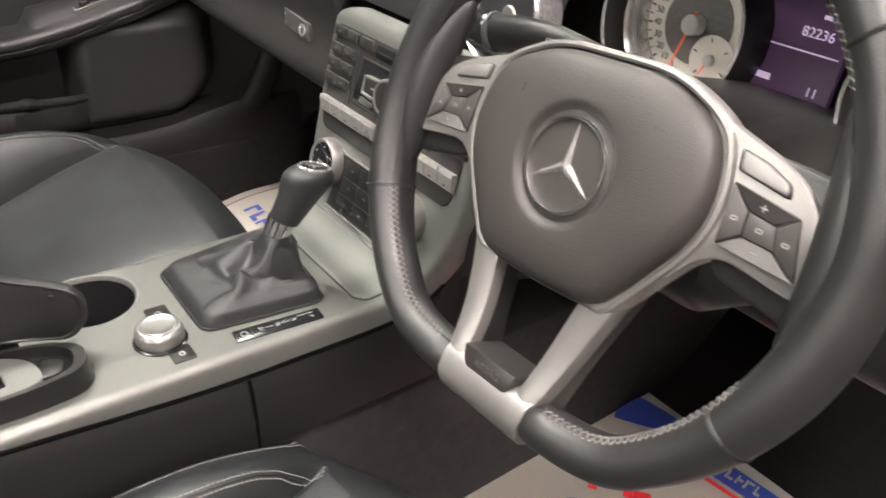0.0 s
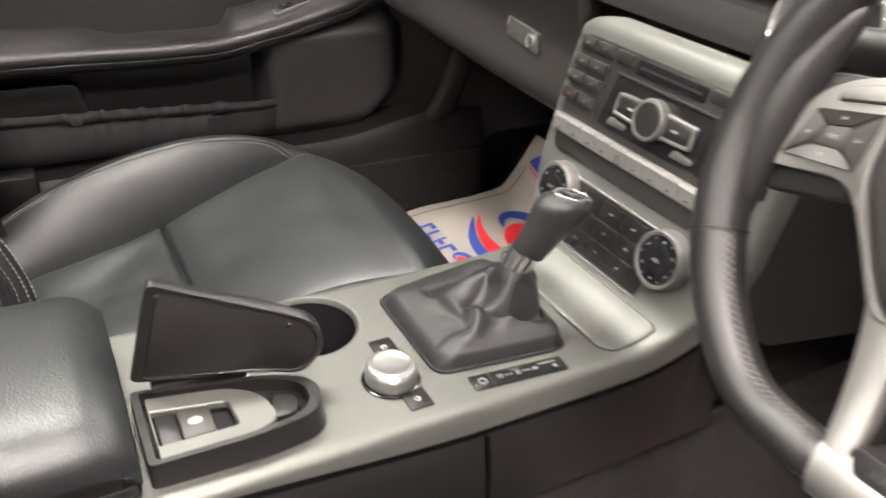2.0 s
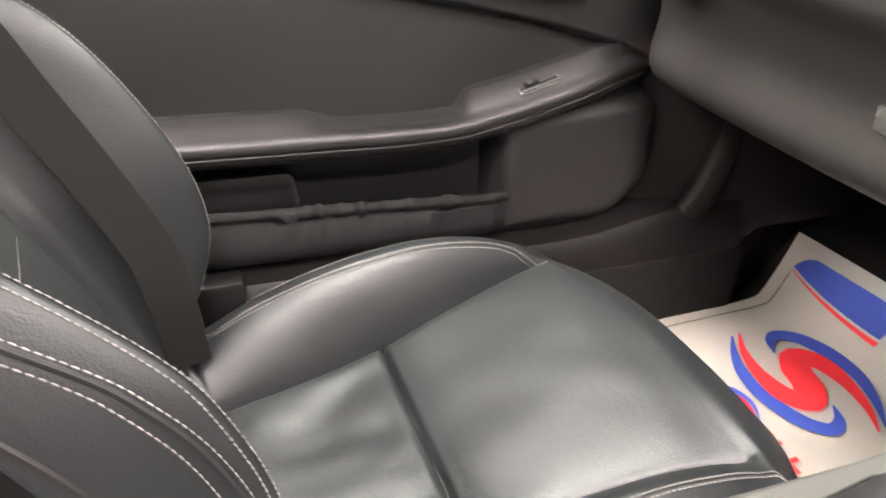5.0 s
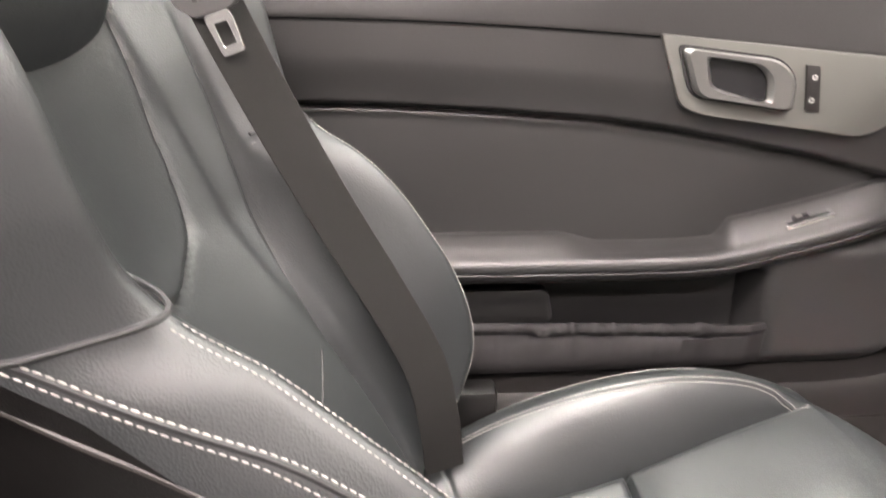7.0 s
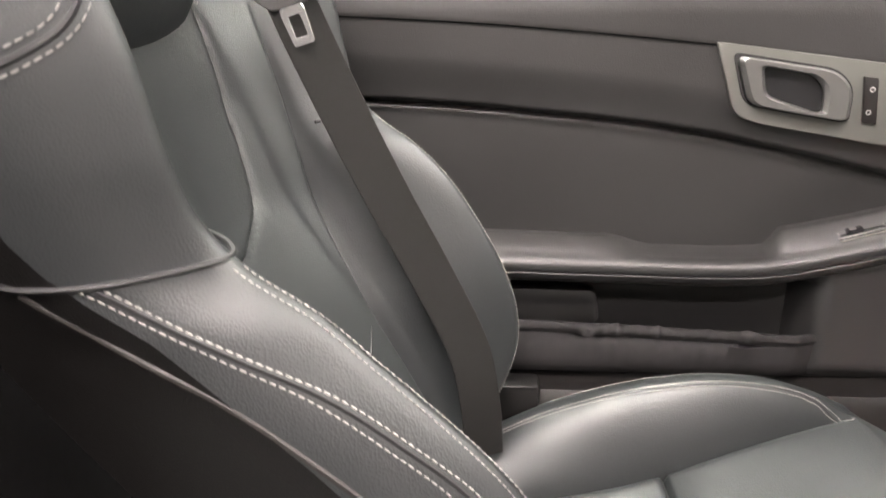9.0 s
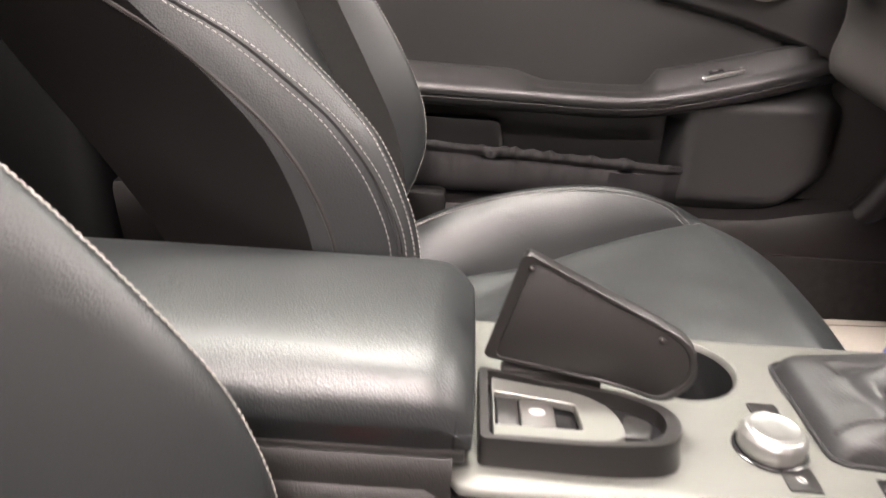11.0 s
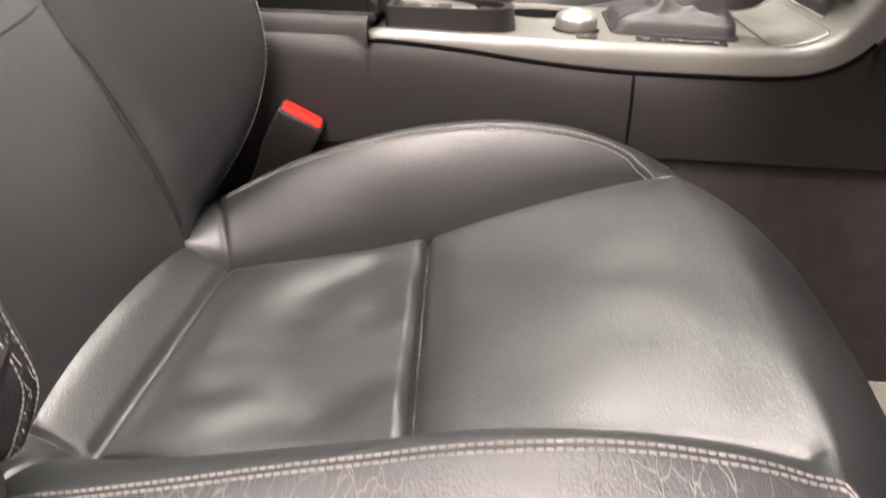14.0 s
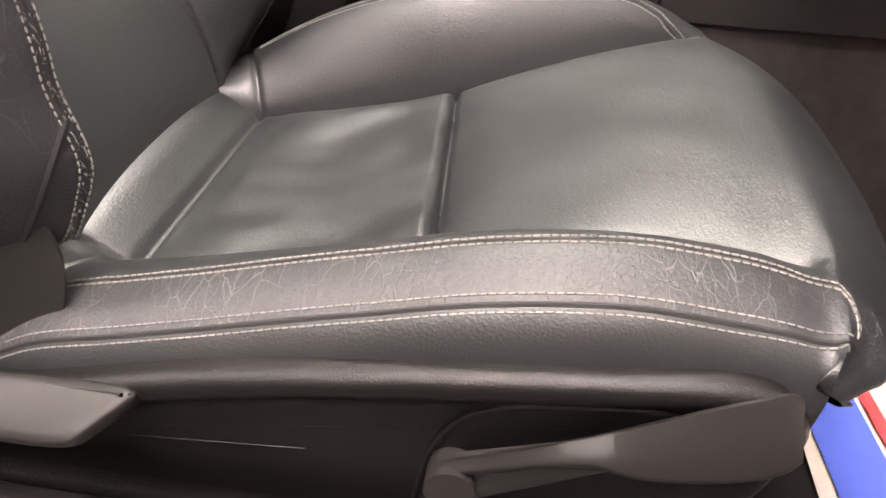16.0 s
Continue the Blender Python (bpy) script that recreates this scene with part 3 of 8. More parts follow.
def seat(cx, dy, dz, outer, label, shifts, lean=0.0):
    """A leather sports seat. outer: +1 or -1, the side of its door; shifts: how far its left and right bolsters lean forward."""
    T = lambda x, y, z: (cx + x, y + dy, z + dz)
    ob = thing("car_seat", (cx, 0.2 + dy, 0.282), label, "car seat", "front seats")
    ss = list(np.linspace(-0.13, -0.042, 10)) + list(np.linspace(-0.038, 0.010, 25)) + list(np.linspace(0.016, 0.18, 24)) + list(np.linspace(0.184, 0.218, 24)) + list(np.linspace(0.224, 0.43, 28)) + list(np.linspace(0.436, 1.0, 60))
    grid = [cushion_row(s, 0.075 if outer > 0 else 0.0) for s in ss]
    bm = bmesh.new()
    sheet(bm, [[T(d, y, z) for d, y, z in r] for r in grid])
    skin = [LEATHER, WORN]
    bm.faces.ensure_lookup_table()
    if outer > 0:
        for f in bm.faces:
            c = f.calc_center_median()
            if CREST[1] + 0.001 < c.x - cx < CREST[1] + 0.039 and c.y - dy < 0.46:
                f.material_index = 1
    cushion = part("cushion", bm, skin, ob, "black leather cushion with side bolsters", angle=75)
    # underside of the cushion
    bm = bmesh.new()
    box(bm, T(-0.235, -0.12, 0.335), T(0.235, 0.42, 0.42), 0.02)
    part("cushion_pan", bm, HARD, ob)

    xs = [[p[0] for p in r] for r in grid]

    def line(e, side, s0=-0.02, s1=0.47, lift=0.0006):
        """A line along the cushion at e metres outside the crest."""
        out = []
        for s in np.linspace(s0, s1, 40):
            i = min(range(len(ss)), key=lambda k: abs(ss[k] - s))
            d = side * (CREST[side] + e - (0.012 * smooth01(0.36, 0.43, s) if e < 0.02 and side < 0 else 0) + (0.029 * smooth01(0.46, 0.60, s) if e < 0.02 and side > 0 else 0))
            out.append(T(d, np.interp(d, xs[i], [p[1] for p in grid[i]]), np.interp(d, xs[i], [p[2] for p in grid[i]]) + lift))
        return spline(out, 120)
    for side in (-1, 1):
        end = 0.43 if side < 0 else 0.580
        bm = bmesh.new()
        for off in (-0.0027, 0.0027):
            stitches(bm, line((0.002 if side > 0 else -0.007) + off, side, s1=end), 0.0040, 0.0011, 0.00048)
        part("crest_stitching", bm, THREAD, cushion, "pale grey double stitching")
        bm = bmesh.new()
        tube(bm, line(0.002 if side > 0 else -0.007, side, s1=end, lift=-0.0004), 0.0012, 6)
        part("crest_seam", bm, SEAM, cushion)
        bm = bmesh.new()
        for off in (-0.0024, 0.0050):
            stitches(bm, line(0.036 + off, side, s1=0.580), 0.0040, 0.0011, 0.00048, normal=(side, 0, 1))
        part("side_stitching", bm, THREAD, cushion, "pale grey double stitching")
        bm = bmesh.new()
        tube(bm, line(0.0375, side, s1=0.580, lift=-0.0006), 0.0017, 6)
        part("side_seam", bm, SEAM, cushion)
    T = lambda x, y, z: (cx + lean + x, y + dy, z + dz)
    # backrest: front skin, sides and back shell
    zs = list(np.linspace(0.43, 0.82, 50)) + list(np.linspace(0.825, 1.187, 78))
    rows = []
    for z in zs:
        yc, hollow, ye0, de = table(BACK, z)
        ins = insert_at(z) if outer < 0 else INSERT
        row = []
        for side, shift in ((-1, shifts[0]), (1, shifts[1])):
            ye = ye0 + shift(z)
            half = [(a, back_point(z, side * a, shift, ins)) for a in list(np.linspace(0, 0.122, 28)) + list(np.linspace(ins - 0.012, ins + 0.012, 13)) + list(np.linspace(ins + 0.018, de, 14))]
            half += [(de + 0.006, ye - 0.004), (de + 0.0125, ye - 0.013), (de + 0.0195, ye - 0.026), (de + 0.0265, ye - 0.042), (de + 0.032, ye - 0.060), (de + 0.035, ye - 0.085)]
            row += [T(side * a, y, z) for a, y in (half[:0:-1] if side < 0 else half)]
        rows.append(row)
    bm = bmesh.new()
    sheet(bm, rows)
    if outer > 0:
        for f in bm.faces:
            c = f.calc_center_median()
            if c.x - cx - lean > 0.200 and c.z < 0.80:
                f.material_index = 1
    back = part("backrest", bm, skin, ob, "black leather backrest with deep side bolsters", angle=75)
    bm = bmesh.new()
    rows = []
    for z in np.linspace(0.43, 1.187, 42):
        yc, hollow, ye, de = table(BACK, z)
        yb = min(yc - 0.07, ye - 0.13)
        sec = lambda sh: [(de + 0.0355, ye + sh(z) - 0.084), (de + 0.033, ye + sh(z) - 0.11), (de - 0.02, yb), (de * 0.6, yb - 0.02), (0, yb - 0.026)]
        rows.append([T(-x, y, z) for x, y in sec(shifts[0])] + [T(x, y, z) for x, y in sec(shifts[1])[-2::-1]])
    sheet(bm, rows)
    bm.faces.new([bm.verts.new(p) for p in rows[-1]])
    part("back_shell", bm, BASE_SHADED, ob, "soft black back shell")
    for side, shift in ((-1, shifts[0]), (1, shifts[1])):
        bm = bmesh.new()
        edge = []
        for z in np.linspace(0.50, 0.925, 70):
            yc, hollow, ye, de = table(BACK, z)
            edge.append((de, ye + shift(z), z))
        for e, f in ((0.0008, 0.0006), (0.0062, -0.0036)):
            stitches(bm, [T(side * (d + e), y + f, z) for d, y, z in edge], 0.0036, 0.0018, 0.0005, normal=(side, 1, 0))
        part("edge_stitching", bm, THREAD, back, "pale grey stitching")
        if side == outer == 1:
            rnd = random.Random(4)
            bm = bmesh.new()
            for d, y, z in edge:
                for q in range(5 if 0.53 < z < 0.72 else 0):
                    p = np.array(T(d + 0.007 * rnd.random(), y - 0.003 * rnd.random(), z + 0.005 * rnd.random()))
                    v = np.array((rnd.uniform(0.1, 1), rnd.uniform(0.2, 1.2), rnd.uniform(-0.9, 0.9))) * rnd.uniform(0.001, 0.0042)
                    tube(bm, [p, p + v * 0.6, p + v + np.array((0, 0, -0.0006))], [0.00016, 0.00013, 0.00006], 4)
            tagged(part("frayed_threads", bm, THREAD, back, "frayed pale thread ends"), kind="stuff")
        def flank(z, y, out=0.0006):
            yc, hollow, ye, de = table(BACK, z)
            back = max(ye + shift(z) - y, 0.0015)
            return T(side * (de + table(FLANK, min(back, 0.159))[0] + out), ye + shift(z) - back, z)
        bm = bmesh.new()
        zz = np.linspace(0.50, 0.921, 80)
        low = shift(0.92)
        for off in (-0.0062, 0.0062) if side != 1 or outer < 0 else ():
            stitches(bm, [flank(z, table(PAIR, z)[0] + low + off) for z in zz], normal=(side, 0, 0))
        part("side_stitching", bm, THREAD, back, "pale grey double stitching")
        bm = bmesh.new()
        tube(bm, [flank(z, table(PAIR, z)[0] + low + 0.0012, -0.0006) for z in zz], 0.0022, 6, up=(1, 0, 0))
        part("side_seam", bm, SEAM, back)
        bm = bmesh.new()
        tube(bm, [flank(z, table(PAIR, z)[0] + low - 0.050, -0.0008) for z in np.linspace(0.50, 0.915, 70)], 0.0020, 6, up=(1, 0, 0))
        part("shell_edge", bm, PLASTIC, back)
        # seam that closes the bolster under the shoulder, and the shoulder's stitched loop
        bm = bmesh.new()
        z, (yc, hollow, ye, de) = 0.928, table(BACK, 0.928)
        tube(bm, spline([T(side * (de - 0.06), back_point(z, de - 0.06, shift), z - 0.004), T(side * (de - 0.02), back_point(z, de - 0.02, shift), z), T(side * (de + 0.006), ye + shift(z) - 0.004, z), flank(0.924, -0.185 + low, 0.0), flank(0.922, -0.205 + low, 0.0), flank(0.920, -0.235 + low, 0.0), flank(0.918, -0.262 + low, -0.001), flank(0.916, -0.285 + low, -0.004)], 40), 0.0019, 6)
        part("shoulder_seam", bm, SEAM, back)
        bm = bmesh.new()
        loop = spline([(-0.300, 1.016), (-0.258, 1.021), (-0.232, 1.028), (-0.211, 1.037), (-0.195, 1.048), (-0.188, 1.062), (-0.188, 1.079), (-0.194, 1.095), (-0.200, 1.112), (-0.206, 1.130), (-0.214, 1.150), (-0.236, 1.166)], 90)
        nrm = np.gradient(loop, axis=0)
        nrm = np.stack([nrm[:, 1], -nrm[:, 0]], 1) / np.linalg.norm(nrm, axis=1, keepdims=True)
        for k in (-0.0052, 0.0052):
            stitches(bm, [flank(z, y + low, 0.0008) for y, z in loop + nrm * k], normal=(side, 0.3, 0))
        bs = bmesh.new()
        tube(bs, [flank(z, y + low, -0.0006) for y, z in loop], 0.0020, 6, up=(1, 0, 0))
        part("shoulder_piping", bs, SEAM, back)
        part("shoulder_stitching", bm, THREAD, back, "pale grey double stitching")
    seam_at = insert_at if outer < 0 else (lambda z: table([(0.43, 0.141), (0.66, 0.1405), (0.71, 0.134), (0.75, 0.138), (0.80, 0.1385), (1.2, 0.138)], z)[0])
    across = ((0.141, 0.723), (0.11, 0.711), (0.079, 0.699), (0.04, 0.690), (0.0, 0.686)) if outer < 0 else ((0.134, 0.711), (0.10, 0.703), (0.07, 0.698), (0.035, 0.693), (0.0, 0.691))
    for side, shift in ((-1, shifts[0]), (1, shifts[1])):
        bm = bmesh.new()
        tube(bm, spline([T(side * d, back_point(z, side * d, shift, insert_at(z) if outer < 0 else INSERT) + 0.0002, z) for d, z in across], 24), 0.0011 if outer < 0 else 0.0015, 6)
        part("lumbar_seam", bm, SEAM, back)
        bm = bmesh.new()
        tube(bm, [T(side * seam_at(z), back_point(z, side * seam_at(z), shift, insert_at(z) if outer < 0 else INSERT) + 0.0006, z) for z in np.linspace(0.56 if outer < 0 else 0.50, 0.97, 60)], 0.0011 if outer < 0 else 0.0015, 6)
        part("insert_seam", bm, SEAM, back)
    # headrest block
    bm = bmesh.new()
    rows = []
    for z, w, f, b in [(1.010, 0.070, -0.302, -0.325), (1.020, 0.098, -0.294, -0.345), (1.041, 0.115, -0.284, -0.355), (1.060, 0.124, -0.279, -0.362), (1.086, 0.129, -0.276, -0.368), (1.12, 0.130, -0.275, -0.374), (1.18, 0.128, -0.281, -0.380), (1.225, 0.118, -0.293, -0.376), (1.245, 0.09, -0.305, -0.36)]:
        o = rounded([(-w, f), (w, f), (w * 0.96, b), (-w * 0.96, b)], [0.045, 0.045, 0.03, 0.03], 6)
        rows.append([T(x, y, z) for x, y in o])
    n = len(rows[0])
    rows = [[tuple(c) for c in r] for r in np.array([spline([rows[i][j] for i in range(len(rows))], 28) for j in range(n)]).transpose(1, 0, 2)]
    sheet(bm, rows, wrap=True, cap=True)
    head = part("headrest", bm, LEATHER, ob, "black leather headrest with pale stitching", angle=75)
    for side in (-1, 1):
        bm = bmesh.new()
        for d, e in ((0.104, 0.0022), (0.118, 0.0095)):
            stitches(bm, [T(side * d, y + 0.0012 - e, z) for y, z in spline([(-0.284, 1.041), (-0.279, 1.060), (-0.276, 1.086), (-0.275, 1.12), (-0.281, 1.18), (-0.292, 1.222)], 40)], normal=(side * 0.4, 1, 0))
        part("headrest_stitching", bm, THREAD, head, "pale grey double stitching")
    # warm air vent in the headrest's face
    bm = bmesh.new()
    mv = basis(T(0, -0.2765, 1.140), (-1, 0, 0), (0, -0.06, 1))
    ov = rounded([(-0.070, -0.040), (0.070, -0.040), (0.078, 0.040), (-0.078, 0.040)], [0.03, 0.03, 0.012, 0.012], 8)
    plate(bm, ov, 0.010, mv, 0.0, 0.0008)
    part("vent_recess", bm, SEAM, head)
    bm = bmesh.new()
    tube(bm, [mv @ Vector((x, y, 0.001)) for x, y in even([(*p, 0) for p in ov], 0.004, True)[:, :2]], 0.0045, 8, closed=True, up=tuple(mv.col[2][:3]))
    part("vent_lip", bm, LEATHER, head)
    for k in range(9):
        bm = bmesh.new()
        box(bm, (-0.058 + 0.0145 * k - 0.0022, -0.036, 0.0), (-0.058 + 0.0145 * k + 0.0022, 0.036, 0.005), 0.0008, m=mv)
        part("vent_slat", bm, PANEL_GREY, head)
    T = lambda x, y, z: (cx + x, y + dy, z + dz)
    # base: side covers, rails
    for side in (-1, 1):
        if side == outer == 1:
            base_cover(ob)
            seat_rail(ob, cx, dy, dz, side)
            continue
        bm = bmesh.new()
        x0 = side * 0.275
        o = rounded([(-0.10, 0.36), (-0.10, 0.465), (0.02, 0.490), (0.16, 0.510), (0.33, 0.538), (0.40, 0.548), (0.432, 0.52), (0.40, 0.45), (0.35, 0.37)], 0.03, 4)
        m = basis(T(x0, 0, 0), (0, 1, 0), (0, 0, 1)) if side > 0 else basis(T(x0, 0, 0), (0, 1, 0), (0, 0, 1))
        plate(bm, o, 0.03, m, 0.006, 0.012 if side > 0 else 0.018)
        part("side_cover", bm, BASE_SHADED, ob, "black plastic base cover")
        seat_rail(ob, cx, dy, dz, side)
    return ob


driver_seat = seat(SEAT_X, 0.0, 0.0, 1, "black leather driver's sports seat with creased worn outer bolster", (lambda z: -0.008 - 0.020 * smooth01(0.74, 0.88, z), lambda z: 0.006 + 0.020 * smooth01(0.65, 0.59, z) * smooth01(0.49, 0.55, z) - 0.06 * smooth01(0.545, 0.50, z)))
passenger_seat = seat(-SEAT_X, 0.042, 0.04, -1, "clean black leather passenger sports seat", (lambda z: -0.013, lambda z: -0.02 + 0.028 * smooth01(0.88, 0.77, z)), 0.022)

# ---- car shell ----


def shell():
    bm = bmesh.new()
    prof = [(-0.62, 0.282), (0.62, 0.282), (0.95, 0.284), (1.12, 0.30), (1.30, 0.44), (1.45, 0.62)]
    sheet(bm, [[(x, y, z) for y, z in spline(prof, 24)] for x in (0.0, 0.35, 0.70)])
    single("car_floor", bm, CARPET_SHADED, "black carpeted driver's footwell floor, darkened for the shade there", "car floor", kind="structure")
    bm = bmesh.new()
    prof = [(-0.62, 0.282), (0.40, 0.283), (0.55, 0.34), (0.68, 0.398), (0.92, 0.412), (0.99, 0.46), (1.10, 0.60), (1.16, 0.72)]
    sheet(bm, [[(x, y, z) for y, z in spline(prof, 30)] for x in (-0.72, -0.36, 0.0)])
    single("car_floor", bm, CARPET_SHADED, "black carpeted passenger footwell floor rising to the front, darkened for shade", "car floor", kind="structure")
    bm = bmesh.new()
    prof = [(-0.40, 0.282), (-0.44, 0.6), (-0.50, 0.95), (-0.62, 1.02), (-1.2, 1.04)]
    sheet(bm, [[(x, y, z) for y, z in prof] for x in np.linspace(-0.80, 0.80, 12)])
    single("bulkhead", bm, FELT, "black carpeted bulkhead behind the seats", "bulkhead", kind="structure")
    bm = bmesh.new()
    box(bm, (-0.80, 1.46, 0.2), (0.80, 1.50, 1.02), 0.01)
    single("firewall", bm, CARPET_SHADED, "black front bulkhead of the footwells", "bulkhead", kind="structure")
    # sills
    for s, zt in ((-1, 0.574), (1, 0.418)):
        bm = bmesh.new()
        rows = []
        for y in np.linspace(-0.55, 1.2, 30):
            zz = zt + (0.030 * smooth01(0.55, 0.75, y) if s < 0 else 0)
            e = 0.07 * smooth01(0.84, 0.93, y) if s < 0 else 0.014
            rows.append([(s * (x + e), y, z) for x, z in ((0.655, 0.27), (0.652, zz - 0.05), (0.655, zz - 0.012), (0.664, zz), (0.70, zz + 0.002), (0.735, zz + 0.002), (0.76, zz - 0.03), (0.78, 0.25))])
        sheet(bm, rows)
        single("sill", bm, KICK if s < 0 else HARD, "black plastic door sill trim", "door sill", kind="structure")
    bm = bmesh.new()
    sheet(bm, [[(-0.6495 - 0.07 * smooth01(0.84, 0.93, y) + d, y, z) for z, d in ((0.285, 0), (0.40, 0), (0.515, 0.0), (0.5245, -0.0006), (0.5265, -0.0035))] for y in np.linspace(0.30, 1.18, 40)])
    single("sill_carpet", bm, SILL_CARPET, "black carpet lining on the inner side of the sill", "sill carpet", kind="structure")
    # kick panel in front of the passenger door, with its raised lip
    kp = thing("kick_panel", (-0.68, 0.9, 0.6), "black moulded kick panel before the passenger door", "kick panel", kind="structure")
    bm = bmesh.new()
    rows = []
    for z in np.linspace(0.38, 1.0, 24):
        rows.append([(-0.735 + 0.07 * smooth01(0.66, 0.80, y) * (1 - smooth01(0.56, 0.50, z) * smooth01(0.84, 0.92, y)), y, z) for y in np.linspace(0.66, 1.2, 24)])
    sheet(bm, rows)
    part("panel", bm, KICK, kp)
    bm = bmesh.new()
    tube(bm, spline([(-0.676, 0.660, 0.570), (-0.676, 0.712, 0.576), (-0.675, 0.756, 0.598), (-0.676, 0.784, 0.642), (-0.680, 0.802, 0.70), (-0.690, 0.812, 0.78), (-0.70, 0.814, 0.86), (-0.71, 0.80, 0.95)], 50), [0.012 + 0.014 * smooth01(0.0, 0.40, t) for t in np.linspace(0, 1, 50)], 14)
    part("lip", bm, KICK, kp, "rounded rubber edged lip")
    # body outside
    body = thing("car_body", (0, 0.3, 0.2), "golden painted open car body", "car body", kind="structure")
    bm = bmesh.new()
    box(bm, (-0.88, -1.5, 0.2), (-0.82, -0.56, 0.98), 0.03)
    part("rear_wing", bm, AMBER, body)
    bm = bmesh.new()
    box(bm, (-0.88, 0.90, 0.2), (-0.82, 2.2, 0.95), 0.03)
    part("front_wing", bm, AMBER, body)
    bm = bmesh.new()
    box(bm, (-0.82, 1.5, 0.85), (0.82, 2.4, 0.98), 0.04)
    part("bonnet", bm, AMBER, body)
    for x in (-0.74, 0.74):
        for y in (-1.02, 1.62):
            m = basis((x, y, 0.312), (0, 1, 0), (0, 0, 1))
            bm = bmesh.new()
            turned(bm, [(0.20, -0.10), (0.29, -0.105), (0.31, -0.08), (0.31, 0.08), (0.29, 0.105), (0.20, 0.10)], m, 40)
            part("tyre", bm, HARD, body, "black rubber tyre")


shell()

# ---- centre console ----
SPINE = spline([(0.112, 0.664), (0.125, 0.670), (0.16, 0.670), (0.30, 0.667), (0.45, 0.666), (0.52, 0.667), (0.555, 0.672), (0.578, 0.687), (0.591, 0.712), (0.600, 0.745), (0.613, 0.800), (0.632, 0.880), (0.640, 0.903), (0.655, 0.912)], 261)
WIDTH = [(0, 0.088), (0.4, 0.099), (1, 0.105), (2, 0.106), (3, 0.106), (4, 0.107), (5, 0.109), (6, 0.113), (7, 0.122), (8, 0.136), (9, 0.146), (10, 0.149), (11, 0.149), (11.5, 0.148), (12, 0.142), (12.4, 0.133), (12.7, 0.123), (13, 0.106)]
LIP = lambda i: 0.010 + 0.017 * smooth01(0.12, 0.40, SPINE[i, 0])
_t = np.gradient(SPINE, axis=0)
_t /= np.linalg.norm(_t, axis=1, keepdims=True)


def trim_point(i, x, up=0.0):
    """A point over the console's silver spine: step i, sideways x, height over the skin."""
    return (x, SPINE[i, 0] - _t[i, 1] * up, SPINE[i, 1] + _t[i, 0] * up)


def stack(x, z, up=0.0):
    """A point on the upright face of the console."""
    i = int(np.argmin(np.abs(SPINE[100:, 1] - z))) + 100
    return trim_point(i, x, up)


STACK_UP = Vector((0, 0.235, 0.972))
STACK_M = lambda x, z, up=0.0: basis(stack(x, z, up), (1, 0, 0), STACK_UP)
FLAT = lambda x, y, z: Matrix.Translation((x, y, z))
CUP = (-0.053, 0.294, 0.046)


